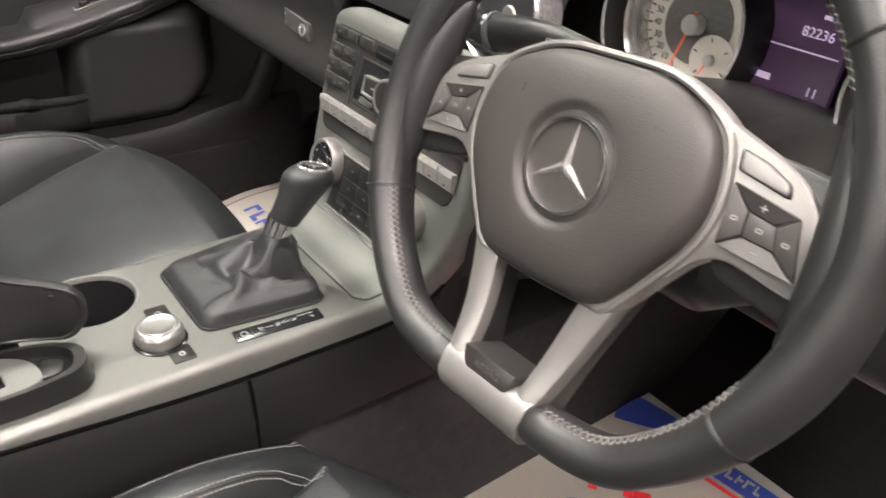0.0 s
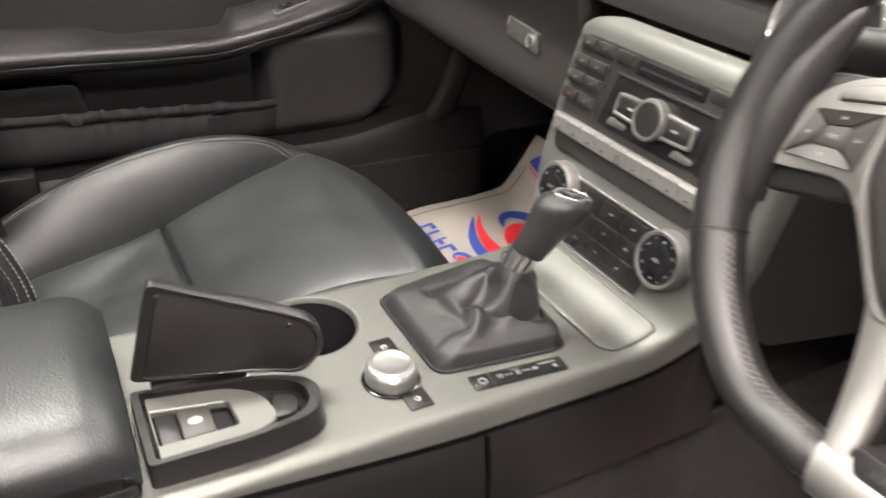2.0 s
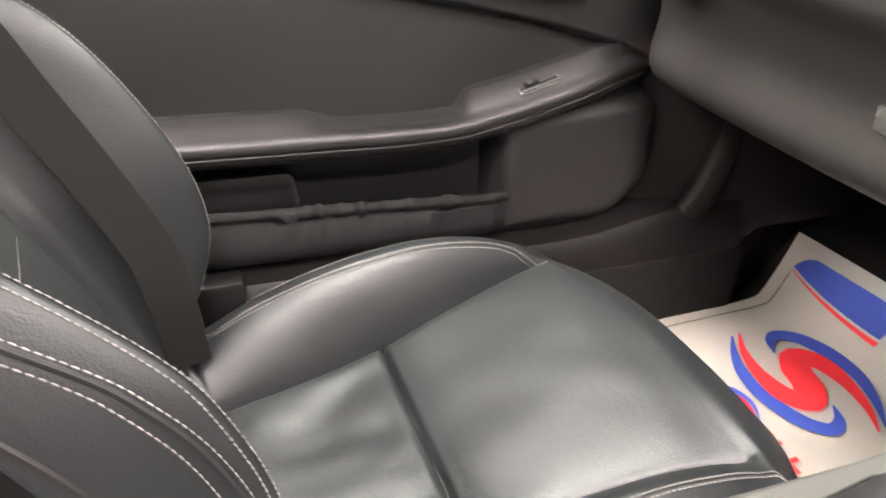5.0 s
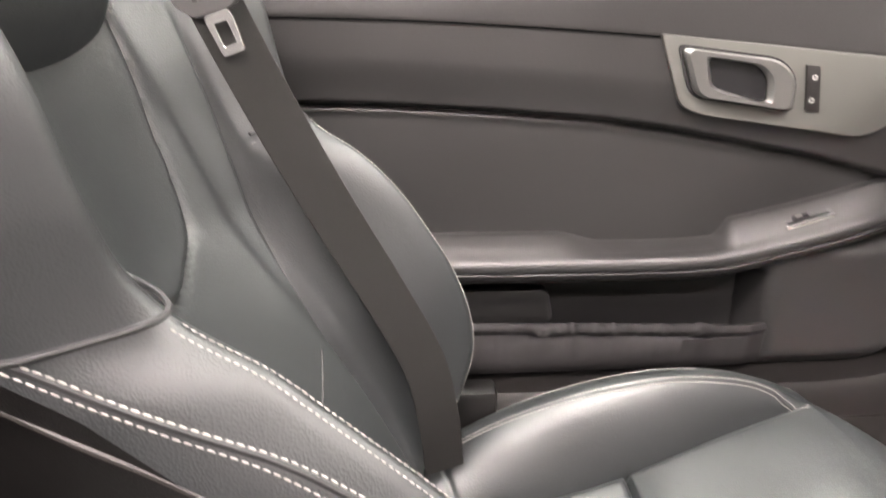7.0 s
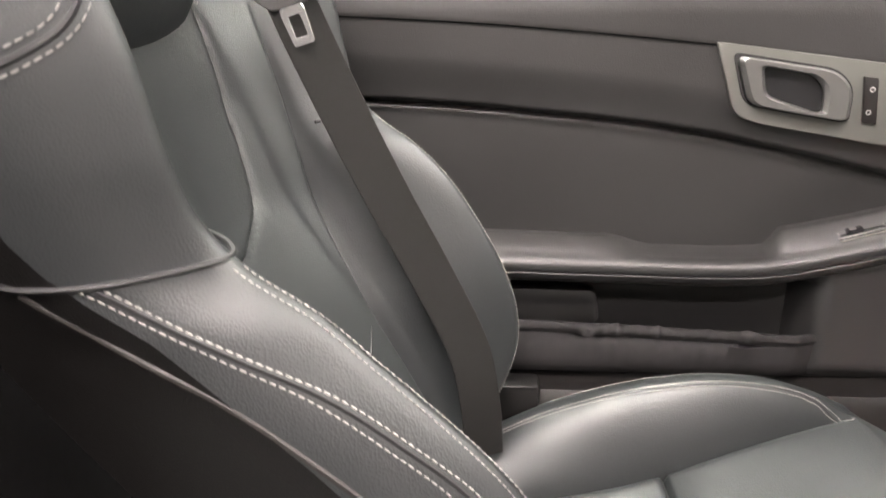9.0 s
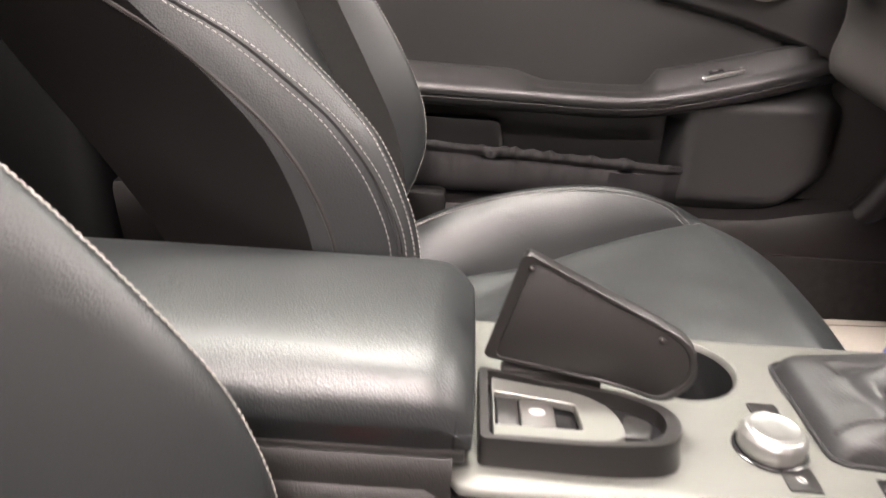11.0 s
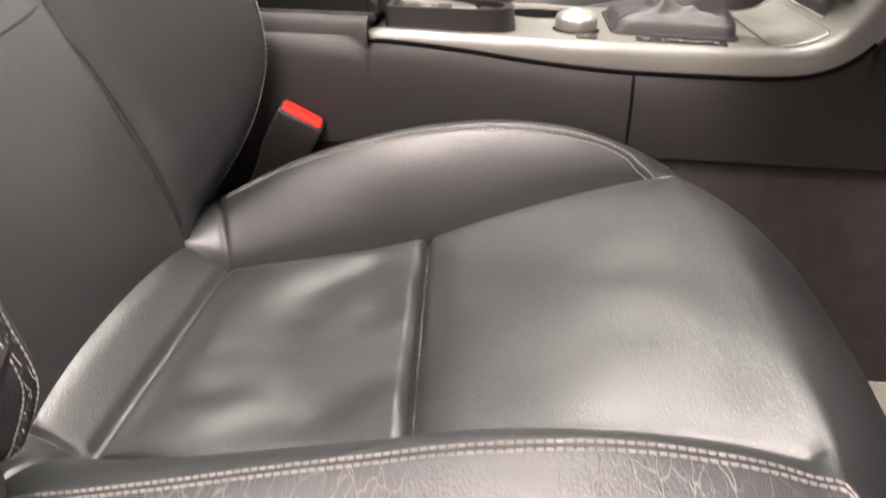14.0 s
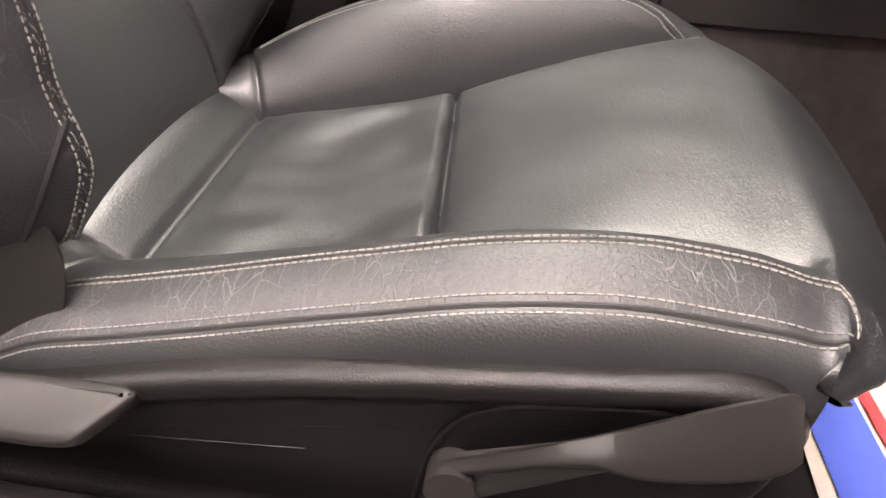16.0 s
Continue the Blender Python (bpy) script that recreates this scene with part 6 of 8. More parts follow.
    # switch row over a plain black strip
    row = thing("switch_row", stack(0, 0.793), "row of satin silver push switches over a black strip", "switch row")
    bm = bmesh.new()
    plate(bm, rounded([(-0.127, -0.024), (0.127, -0.024), (0.132, 0.018), (-0.132, 0.018)], [0.014, 0.014, 0.002, 0.002], 5), 0.006, M(0, 0.792), 0.0008, 0.0014)
    part("backing", bm, PANEL, row)
    for k in range(11):
        x = -0.1190 + 0.0238 * k
        bm = bmesh.new()
        rows = [[(x + e, *stack(0, z, u)[1:]) for e in np.linspace(-0.0112, 0.0112, 6)] for z, u in ((0.7885, 0.001), (0.7890, 0.0042), (0.7905, 0.0056), (0.8000, 0.0082), (0.8030, 0.0095), (0.8050, 0.0098), (0.8064, 0.0088), (0.8070, 0.001))]
        sheet(bm, rows)
        bm.faces.new([bm.verts.new(r[0]) for r in rows])
        bm.faces.new([bm.verts.new(r[-1]) for r in rows][::-1])
        sw = part("switch", bm, SWITCH, row)
        bm = bmesh.new()
        mm = basis(stack(x, 0.7950, 0.0071), (1, 0, 0), Vector((0, 0.0, 1)))
        if k == 4:
            frame_plate(bm, [(-0.006, -0.0035), (0.006, -0.0035), (0, 0.0056)], [(-0.0050, -0.0029), (0.0050, -0.0029), (0, 0.0046)], 0.0003, mm, 0, 0.0005)
            part("hazard_symbol", bm, SEAM, sw, "dark triangle mark")
        else:
            plate(bm, [(-0.0022, -0.0006), (0.0022, -0.0006), (0.0022, 0.0006), (-0.0022, 0.0006)], 0.0003, mm, 0, 0.0004)
            part("switch_print", bm, PLASTIC, sw)
    # climate panel
    cl = thing("climate_panel", stack(0, 0.725), "black climate panel with two chrome ringed dials", "climate control")
    bm = bmesh.new()
    ii = [int(np.argmin(np.abs(SPINE[100:, 1] - z))) + 100 for z in np.linspace(0.692, 0.754, 14)]
    sheet(bm, [[trim_point(i, x, 0.0016) for x in np.linspace(-0.076, 0.058, 10)] for i in ii])
    part("face", bm, CLIMATE, cl)
    for z in (0.7560, 0.6905):
        bm = bmesh.new()
        tube(bm, [stack(x, z, 0.001) for x in np.linspace(-0.076, 0.058, 12)], 0.0014, 6)
        part("chrome_line", bm, CHROME, cl)
    for c in range(3):
        for k, z in enumerate((0.7020, 0.7225, 0.7430)):
            bm = bmesh.new()
            mm = M(-0.043 + 0.0335 * c, z, 0.0016)
            plate(bm, rounded([(-0.0164, -0.0098), (0.0164, -0.0098), (0.0164, 0.0098), (-0.0164, 0.0098)], 0.0010), 0.002, mm, 0.0004, 0.0007)
            kk = part("key", bm, CLIMATE, cl)
            bm = bmesh.new()
            plate(bm, rounded([(-0.0030, -0.0009), (0.0030, -0.0009), (0.0020, 0.0012), (-0.0020, 0.0012)], 0.0006), 0.0002, mm, 0, 0.0009)
            part("key_print", bm, PRINT, kk)
    for s in (-1, 1):
        md = M(-0.091 if s < 0 else 0.073, 0.737, 0.002)
        bm = bmesh.new()
        turned(bm, [(0.0285, -0.006), (0.0285, 0.004), (0.0275, 0.012), (0.0262, 0.0135), (0.0235, 0.0130), (0.0230, 0.011)], md, 64)
        d = part("dial_ring", bm, SILVER_WHEEL, cl, "chrome dial ring")
        bm = bmesh.new()
        turned(bm, [(0.0236, 0.008), (0.0234, 0.0118), (0.0140, 0.0122), (0.0132, 0.0140), (0.001, 0.0146)], md, 48)
        part("dial_face", bm, GLOSS, d)
        for k in range(12):
            a = k * math.pi / 6
            bm = bmesh.new()
            q = md @ Matrix.Rotation(a, 4, "Z")
            plate(bm, [(0.0172, -0.0016), (0.0190, -0.0016), (0.0190, 0.0016), (0.0172, 0.0016)] if k % 2 else [(0.0196, -0.0004), (0.0224, -0.0004), (0.0224, 0.0004), (0.0196, 0.0004)], 0.0003, q, 0, 0.0125)
            part("dial_mark", bm, PRINT, d)
        bm = bmesh.new()
        if s < 0:
            bm.free()
            text("dial_symbol", "REST", 0.0048, md @ Matrix.Translation((0, 0, 0.0148)), PRINT, d, 0.0001)
        else:
            plate(bm, rounded([(-0.005, -0.0015), (0.005, -0.0015), (0.003, 0.0015), (-0.002, 0.002)], 0.001), 0.0003, md, 0, 0.0149)
            part("dial_symbol", bm, PRINT, d)


CLIMATE = material("climate_key_plastic", (0.011, 0.0105, 0.0103), 0.30, spec=0.5, mottle=0.12, mottle_scale=20, rough_var=0.05)
PANEL = material("grained_black_panel", (0.021, 0.0195, 0.0187), 0.42, spec=0.5, grain=900, bump=0.15, mottle=0.12, mottle_scale=8, rough_var=0.05)
RED_PRINT = material("red_print", (0.35, 0.05, 0.04), 0.5)
SWITCH = material("switch_silver", (0.36, 0.355, 0.34), 0.38, metal=0.55, grain=1400, bump=0.04, mottle=0.05, mottle_scale=9, rough_var=0.05)
stack_controls()

# ---- steering wheel, column and dials ----
WC = Vector((0.366, 0.519, 0.934))
WM = basis(WC, (1, 0, 0), (0, math.sin(radians(21)), math.cos(radians(21)))) @ Matrix.Rotation(radians(3.5), 4, "Z")


def star(bm, r, m, t=0.0016):
    """A three-pointed raised star."""
    for q in range(3):
        a = math.pi / 2 + q * 2 * math.pi / 3
        d, e = Vector((math.cos(a), math.sin(a), 0)), Vector((-math.sin(a), math.cos(a), 0))
        tip, l, rr, top = d * r, e * r * 0.13, -e * r * 0.13, Vector((0, 0, t))
        back = -d * r * 0.06
        v = [bm.verts.new(m @ p) for p in (tip + Vector((0, 0, t * 0.3)), back + l, top * 1.6, back + rr)]
        bm.faces.new((v[0], v[1], v[2]))
        bm.faces.new((v[0], v[2], v[3]))
        bm.faces.new((v[1], v[3], v[2]))


def wheel():
    ob = thing("steering_wheel", WC, "flat-bottomed black leather steering wheel with satin silver spokes", "steering wheel")
    nrm = tuple(WM.col[2][:3])
    ring = []
    for a in np.linspace(0, 2 * math.pi, 240, endpoint=False):
        r = 0.1745
        x, y = r * math.cos(a), r * math.sin(a)
        lim = -0.1570
        if y < lim + 0.018:
            k = (lim + 0.018 - y)
            y = lim + 0.018 - 0.018 * (1 - math.exp(-k / 0.018))
        grip = 0.0016 * math.exp(-((abs(math.degrees(math.atan2(y, abs(x)))) - 18) / 16) ** 2)
        low = smooth01(0.046, 0.036, abs(x)) * (1 if y < 0 else 0)
        ring.append((x, y, 0.011 - 0.008 * low, 0.0152 + grip - 0.0048 * low))
    ring = even(ring, 0.005, True)
    bm = bmesh.new()
    tube(bm, [WM @ Vector(p[:3]) for p in ring], ring[:, 3], 20, closed=True, up=nrm, squash=1.15)
    rim = part("rim", bm, RIM, ob, "smooth black leather rim")
    for a in (203, 329, 38, 142):
        i = min(range(len(ring)), key=lambda j: abs((math.degrees(math.atan2(ring[j][1], ring[j][0])) - a + 180) % 360 - 180))
        c, t = ring[i], ring[(i + 1) % len(ring)] - ring[i - 1]
        tv = Vector(t[:3]).normalized()
        sv = tv.cross(Vector((0, 0, 1))).normalized()
        for o, mt, rr in ((0.0, SEAM, 0.0008), (0.0011, RIM, 0.0005), (-0.0011, RIM, 0.0005)):
            bm = bmesh.new()
            tube(bm, [WM @ (Vector(c[:3]) + tv * o + float(c[3] + 0.0001) * (math.cos(b) * sv + 1.15 * math.sin(b) * Vector((0, 0, 1)))) for b in np.linspace(0, 2 * math.pi, 32, endpoint=False)], rr, 5, closed=True)
            part("rim_seam", bm, mt, rim)
    # inner lacing: crossed threads over a dark seam
    bm, bs = bmesh.new(), bmesh.new()
    line = []
    for i in range(len(ring)):
        a = math.degrees(math.atan2(ring[i][1], ring[i][0])) % 360
        c = Vector(ring[i][:3])
        inw = -Vector((c.x, c.y, 0)).normalized()
        inw = (inw * 0.84 + Vector((0, 0, 0.58))).normalized()
        rr = float(ring[i][3])
        line.append(WM @ (c + inw * (rr * 1.06 - 0.0004)))
        if 204 < a < 250 or 288 < a < 336 or 118 < a < 150 or 30 < a < 60:
            t = Vector((ring[(i + 1) % len(ring)] - ring[i - 1])[:3]).normalized()
            w = t.cross(inw).normalized()
            for o in (-1, 1):
                p = c + inw * (rr * 1.06 + 0.0003)
                tube(bm, [WM @ (p + w * 0.0032 - inw * 0.0004 + t * 0.0022 * o), WM @ (p - t * 0.0002 * o), WM @ (p - w * 0.0032 - inw * 0.0004 - t * 0.0022 * o)], 0.0005, 4)
    tube(bs, line, 0.0010, 5, closed=True)
    tagged(part("lacing", bm, LACE, rim), "grey cross lacing", kind="stuff")
    part("rim_seam", bs, SEAM, rim)
    # thumb rests where the rim meets the side spokes
    for a0, a1 in ((150, 197), (-17, 30)):
        bm = bmesh.new()
        aa = np.linspace(a0, a1, 26)
        tube(bm, [WM @ Vector((0.1605 * math.cos(radians(a)), 0.1605 * math.sin(radians(a)), 0.0075)) for a in aa], [0.003 + 0.0115 * math.sin(math.pi * k / 25) ** 0.6 for k in range(26)], 16, up=nrm, squash=1.1)
        part("thumb_rest", bm, RIM, rim)
    # airbag boss: a six-cornered cushion with a round dish for the emblem
    pts = [(0, 0.0675), (0.036, 0.0665), (0.062, 0.0585), (0.082, 0.045), (0.0905, 0.022), (0.0908, 0.000), (0.0835, -0.0205), (0.0700, -0.0420), (0.0590, -0.0585), (0.0525, -0.0662), (0.0430, -0.0710), (0.030, -0.0728), (0, -0.0738)]
    o = spline(pts + [(-x, y) for x, y in pts[-2:0:-1]], 120, closed=True)
    n = len(o)
    rows = []
    for k, z in ((1.0, -0.012), (1.0, 0.0085), (0.992, 0.0125), (0.975, 0.0160), (0.945, 0.0190), (0.88, 0.0215), (0.76, 0.0235), (0.62, 0.0245)):
        rows.append([WM @ Vector((p[0] * k, p[1] * k, z)) for p in o])
    ang = [math.atan2(p[1], p[0]) for p in o]
    for r, z in ((0.0405, 0.0247), (0.0380, 0.0243), (0.0362, 0.0226), (0.0342, 0.0209), (0.0340, 0.0205), (0.018, 0.0209), (0.002, 0.0210)):
        rows.append([WM @ Vector((r * math.cos(a), r * math.sin(a), z)) for a in ang])
    bm = bmesh.new()
    sheet(bm, rows, wrap=True, cap=True)
    boss = part("airbag_cover", bm, BOSS, ob, "grained black airbag cover")
    for s in (-1, 1):
        bm = bmesh.new()
        mm = WM @ Matrix.Translation((s * 0.055, 0.036, 0.0240)) @ Matrix.Rotation(radians(s * 6), 4, "Y")
        frame_plate(bm, rounded([(-0.0055, -0.0028), (0.0055, -0.0028), (0.0055, 0.0028), (-0.0055, 0.0028)], 0.0025), rounded([(-0.0048, -0.0022), (0.0048, -0.0022), (0.0048, 0.0022), (-0.0048, 0.0022)], 0.0020), 0.0006, mm, 0, 0.0002)
        part("pressed_mark", bm, BOSS, boss)
    # thin silver frame round the cushion
    c0 = np.array([p for p in o])
    bm = bmesh.new()
    rows = []
    for k, z in ((1.010, -0.004), (1.010, 0.0085), (1.018, 0.0112), (1.045, 0.0124), (1.075, 0.0118), (1.092, 0.0092), (1.096, 0.004), (1.090, -0.004)):
        slim = lambda p: 1 + (k - 1) * (0.85 - 0.68 * smooth01(-0.052, -0.066, p[1]) * smooth01(0.050, 0.040, abs(p[0])))
        rows.append([WM @ Vector((p[0] * slim(p), p[1] * slim(p), z)) for p in c0])
    sheet(bm, rows, wrap=True)
    part("cover_frame", bm, SILVER_WHEEL, ob, "satin silver frame round the cover")
    me = WM @ Matrix.Translation((0, 0, 0.0210))
    bm = bmesh.new()
    turned(bm, [(0.0302, -0.001), (0.0304, 0.0016), (0.0294, 0.0030), (0.0283, 0.0028), (0.0278, 0.001), (0.0278, -0.001)], me, 64)
    bmesh.ops.delete(bm, geom=[f for f in bm.faces if len(f.verts) > 8], context="FACES_ONLY")
    part("emblem_ring", bm, BRIGHT, boss, "chrome ring")
    bm = bmesh.new()
    star(bm, 0.0280, me)
    part("emblem_star", bm, CHROME, boss, "raised chrome three-pointed shape", smooth=False)

    def plateful(name, pts, r, z, mat, parent, depth=0.012, bev=0.0025, label=""):
        bm = bmesh.new()
        plate(bm, rounded(pts, r, 6), depth, WM, bev, z)
        return part(name, bm, mat, parent, label)
    for s in (-1, 1):
        # side spoke: a plate that lies round the key pad
        wing = [(s * 0.068, 0.058), (s * 0.100, 0.0485), (s * 0.126, 0.0400), (s * 0.1405, 0.0300), (s * 0.1490, 0.014), (s * 0.1590, -0.0175), (s * 0.1480, -0.0190), (s * 0.1060, -0.0135), (s * 0.092, -0.0225), (s * 0.078, -0.042), (s * 0.062, -0.062), (s * 0.05, -0.03), (s * 0.055, 0.03)]
        bm = bmesh.new()
        plate(bm, rounded(wing, [0.008, 0.02, 0.012, 0.010, 0.012, 0.003, 0.006, 0.016, 0.010, 0.010, 0.004, 0.01, 0.01], 6), 0.012, WM, 0.0022, 0.0095)
        wg = part("side_spoke", bm, SILVER_WHEEL, ob, "satin silver spoke")
        # dark backing that runs into the rim
        bm = bmesh.new()
        plate(bm, rounded([(s * 0.085, 0.046), (s * 0.128, 0.044), (s * 0.166, 0.038), (s * 0.170, -0.036), (s * 0.150, -0.034), (s * 0.10, -0.024)], 0.008, 5), 0.016, WM, 0.004, 0.0045)
        part("spoke_backing", bm, HARD, ob)
        # four-way key pad, its top sloping outwards
        quad = [Vector((s * 0.0980, 0.0265)), Vector((s * 0.1375, 0.0200)), Vector((s * 0.1465, -0.0105)), Vector((s * 0.1005, -0.0075))]
        mid = sum(quad, Vector((0, 0))) / 4
        bm = bmesh.new()
        plate(bm, rounded([tuple(v) for v in quad], 0.002), 0.004, WM, 0.0004, 0.0099)
        pad = part("key_pad", bm, SEAM, wg)
        inner = [mid + (v - mid) * 0.40 for v in quad]
        for e in range(5):
            if e < 4:
                a, b, ci, di = quad[e], quad[(e + 1) % 4], inner[(e + 1) % 4], inner[e]
                q = [a, b, ci, di]
                cen = sum(q, Vector((0, 0))) / 4
                q = [v + (cen - v).normalized() * 0.0010 for v in q]
            else:
                cen = mid
                q = [v + (cen - v).normalized() * 0.0006 for v in inner]
            bm = bmesh.new()
            plate(bm, [tuple(v) for v in (q if s > 0 else q)], 0.003, WM, 0.0006, 0.0112 if e < 4 else 0.0106)
            kk = part("key", bm, KEY_GREY, pad)
            x, y = cen
            z = 0.0114
            bm = bmesh.new()
            if s < 0 and e < 4:
                a = {0: 90, 1: 180, 2: 270, 3: 0}[e]
                plate(bm, [(x + 0.0016 * math.cos(radians(a + k)), y + 0.0016 * math.sin(radians(a + k))) for k in (0, 120, 240)], 0.0003, WM, 0, z)
            elif s > 0 and e in (0, 2):
                plate(bm, [(x - 0.0020, y - 0.0003), (x + 0.0020, y - 0.0003), (x + 0.0020, y + 0.0003), (x - 0.0020, y + 0.0003)], 0.0003, WM, 0, z)
                if e == 0:
                    plate(bm, [(x - 0.0003, y - 0.0020), (x + 0.0003, y - 0.0020), (x + 0.0003, y + 0.0020), (x - 0.0003, y + 0.0020)], 0.0003, WM, 0, z + 0.0001)
            elif s < 0:
                bm.free()
                text("key_mark", "OK", 0.0042, WM @ Matrix.Translation((x, y, 0.0107)), KEY_PRINT, kk, 0.0001)
                continue
            else:
                frame_plate(bm, rounded([(x - 0.0020, y - 0.0012), (x + 0.0020, y - 0.0012), (x + 0.0020, y + 0.0013), (x - 0.0020, y + 0.0013)], 0.001), rounded([(x - 0.0012, y - 0.0005), (x + 0.0012, y - 0.0005), (x + 0.0012, y + 0.0006), (x - 0.0012, y + 0.0006)], 0.0005), 0.0003, WM, 0, z)
            part("key_mark", bm, KEY_PRINT, kk)
        # rocker above the pad, in a recess with a dark joint
        rk = [(s * 0.0965, 0.0320), (s * 0.1290, 0.0262), (s * 0.1270, 0.0335), (s * 0.1120, 0.0400), (s * 0.0945, 0.0435)]
        bm = bmesh.new()
        plate(bm, rounded(rk, 0.003), 0.004, WM, 0.0003, 0.0098)
        part("rocker_joint", bm, SEAM, wg)
        cc = np.mean(np.array(rk), 0)
        bm = bmesh.new()
        plate(bm, rounded([tuple(cc + (np.array(p) - cc) * 0.90) for p in rk], 0.003), 0.005, WM, 0.0018, 0.0120)
        part("spoke_rocker", bm, SILVER_WHEEL, wg, "polished silver rocker")
    # lower twin spoke and the bridge that wraps the rim
    SPOKE = ((-0.054, 0.0650, 0.0395, 0.0102), (-0.066, 0.0622, 0.0375, 0.0106), (-0.0745, 0.0595, 0.0352, 0.0110), (-0.090, 0.0548, 0.0322, 0.0118), (-0.106, 0.0505, 0.0296, 0.0134), (-0.120, 0.0470, 0.0274, 0.0160), (-0.131, 0.0443, 0.0258, 0.0192), (-0.140, 0.0420, 0.0246, 0.0222), (-0.150, 0.0398, 0.0238, 0.0246))
    for s in (-1, 1):
        bm = bmesh.new()
        sheet(bm, [[WM @ Vector((s * x, y, zz)) for x, zz in ((xo - 0.0012, min(z - 0.028, -0.014)), (xo - 0.0012, z - 0.004), (xi + 0.0012, z - 0.004), (xi + 0.0012, min(z - 0.028, -0.014)))] for y, xo, xi, z in SPOKE], wrap=True, cap=True)
        part("spoke_core", bm, HARD, ob, "black inner side of the spoke")
        bm = bmesh.new()
        rows = []
        for y, xo, xi, z in SPOKE:
            w = xo - xi
            prof = [(xo + 0.0004, z - 0.013), (xo, z - 0.004), (xo - 0.0012, z - 0.0012), (xo - 0.004, z), (xi + w * 0.45, z + 0.0008), (xi + 0.003, z), (xi + 0.0008, z - 0.0012), (xi, z - 0.004), (xi - 0.0002, z - 0.011)]
            rows.append([WM @ Vector((s * x, y, zz)) for x, zz in prof])
        sheet(bm, rows, wrap=True, cap=True)
        part("lower_spoke", bm, SILVER_WHEEL, ob, "satin silver lower spoke")
    bm = bmesh.new()
    rows = []
    for a in np.linspace(-10, 300, 26):
        ca, sa = math.cos(radians(a)), math.sin(radians(a))
        hw = 0.0404 - 0.0034 * (1 - ca) / 2
        rows.append([WM @ Vector((hw * u, -0.1565 + 0.0165 * ca + (0.004 if 0 < a < 70 else 0), 0.0100 + 0.0172 * sa)) for u in np.linspace(-1, 1, 13)])
    sheet(bm, rows + [rows[0]])
    for e in (0, -1):
        bm.faces.new([bm.verts.new(r[e]) for r in rows][::1 if e else -1])
    bmesh.ops.remove_doubles(bm, verts=bm.verts, dist=1e-6)
    part("lower_bridge", bm, SILVER_WHEEL, ob, "satin silver bridge")
    bp = plateful("badge_plate", [(-0.0170, -0.1475), (-0.0232, -0.1390), (-0.0240, -0.1315), (0.0240, -0.1315), (0.0232, -0.1390), (0.0170, -0.1475)], [0.008, 0.004, 0.001, 0.001, 0.004, 0.008], 0.0254, BADGE_PLATE, ob, 0.034, 0.0012, "dark plate with raised marks")
    text("raised_word", "AIRBAG", 0.0068, WM @ Matrix.Translation((0, -0.1396, 0.0256)), BADGE, bp, 0.0003)
    # hub and column
    bm = bmesh.new()
    turned(bm, [(0.062, -0.012), (0.058, -0.04), (0.052, -0.05), (0.05, -0.10), (0.052, -0.26)], WM, 40)
    part("hub", bm, HARD, ob)
    return ob


RIM = material("rim_leather", (0.015, 0.0143, 0.0143), 0.42, spec=0.6, grain=900, bump=0.16, mottle=0.2, mottle_scale=14, rough_var=0.07, kind="f1")
BOSS = material("airbag_vinyl", (0.030, 0.027, 0.0255), 0.50, grain=1000, bump=0.22, mottle=0.12, mottle_scale=8, rough_var=0.05, kind="f1")
BADGE_PLATE = material("badge_plate_plastic", (0.022, 0.0205, 0.020), 0.45, grain=900, bump=0.1, mottle=0.1)
KEY_PRINT = material("key_print", (0.20, 0.195, 0.19), 0.5)
KEY_GREY = material("key_grey", (0.042, 0.039, 0.0375), 0.5, grain=900, bump=0.1, mottle=0.1)
LACE = material("lacing_thread", (0.12, 0.115, 0.11), 0.8, grain=1500, bump=0.3)
BADGE = material("badge_print", (0.05, 0.048, 0.046), 0.4, mottle=0.1)
wheel()


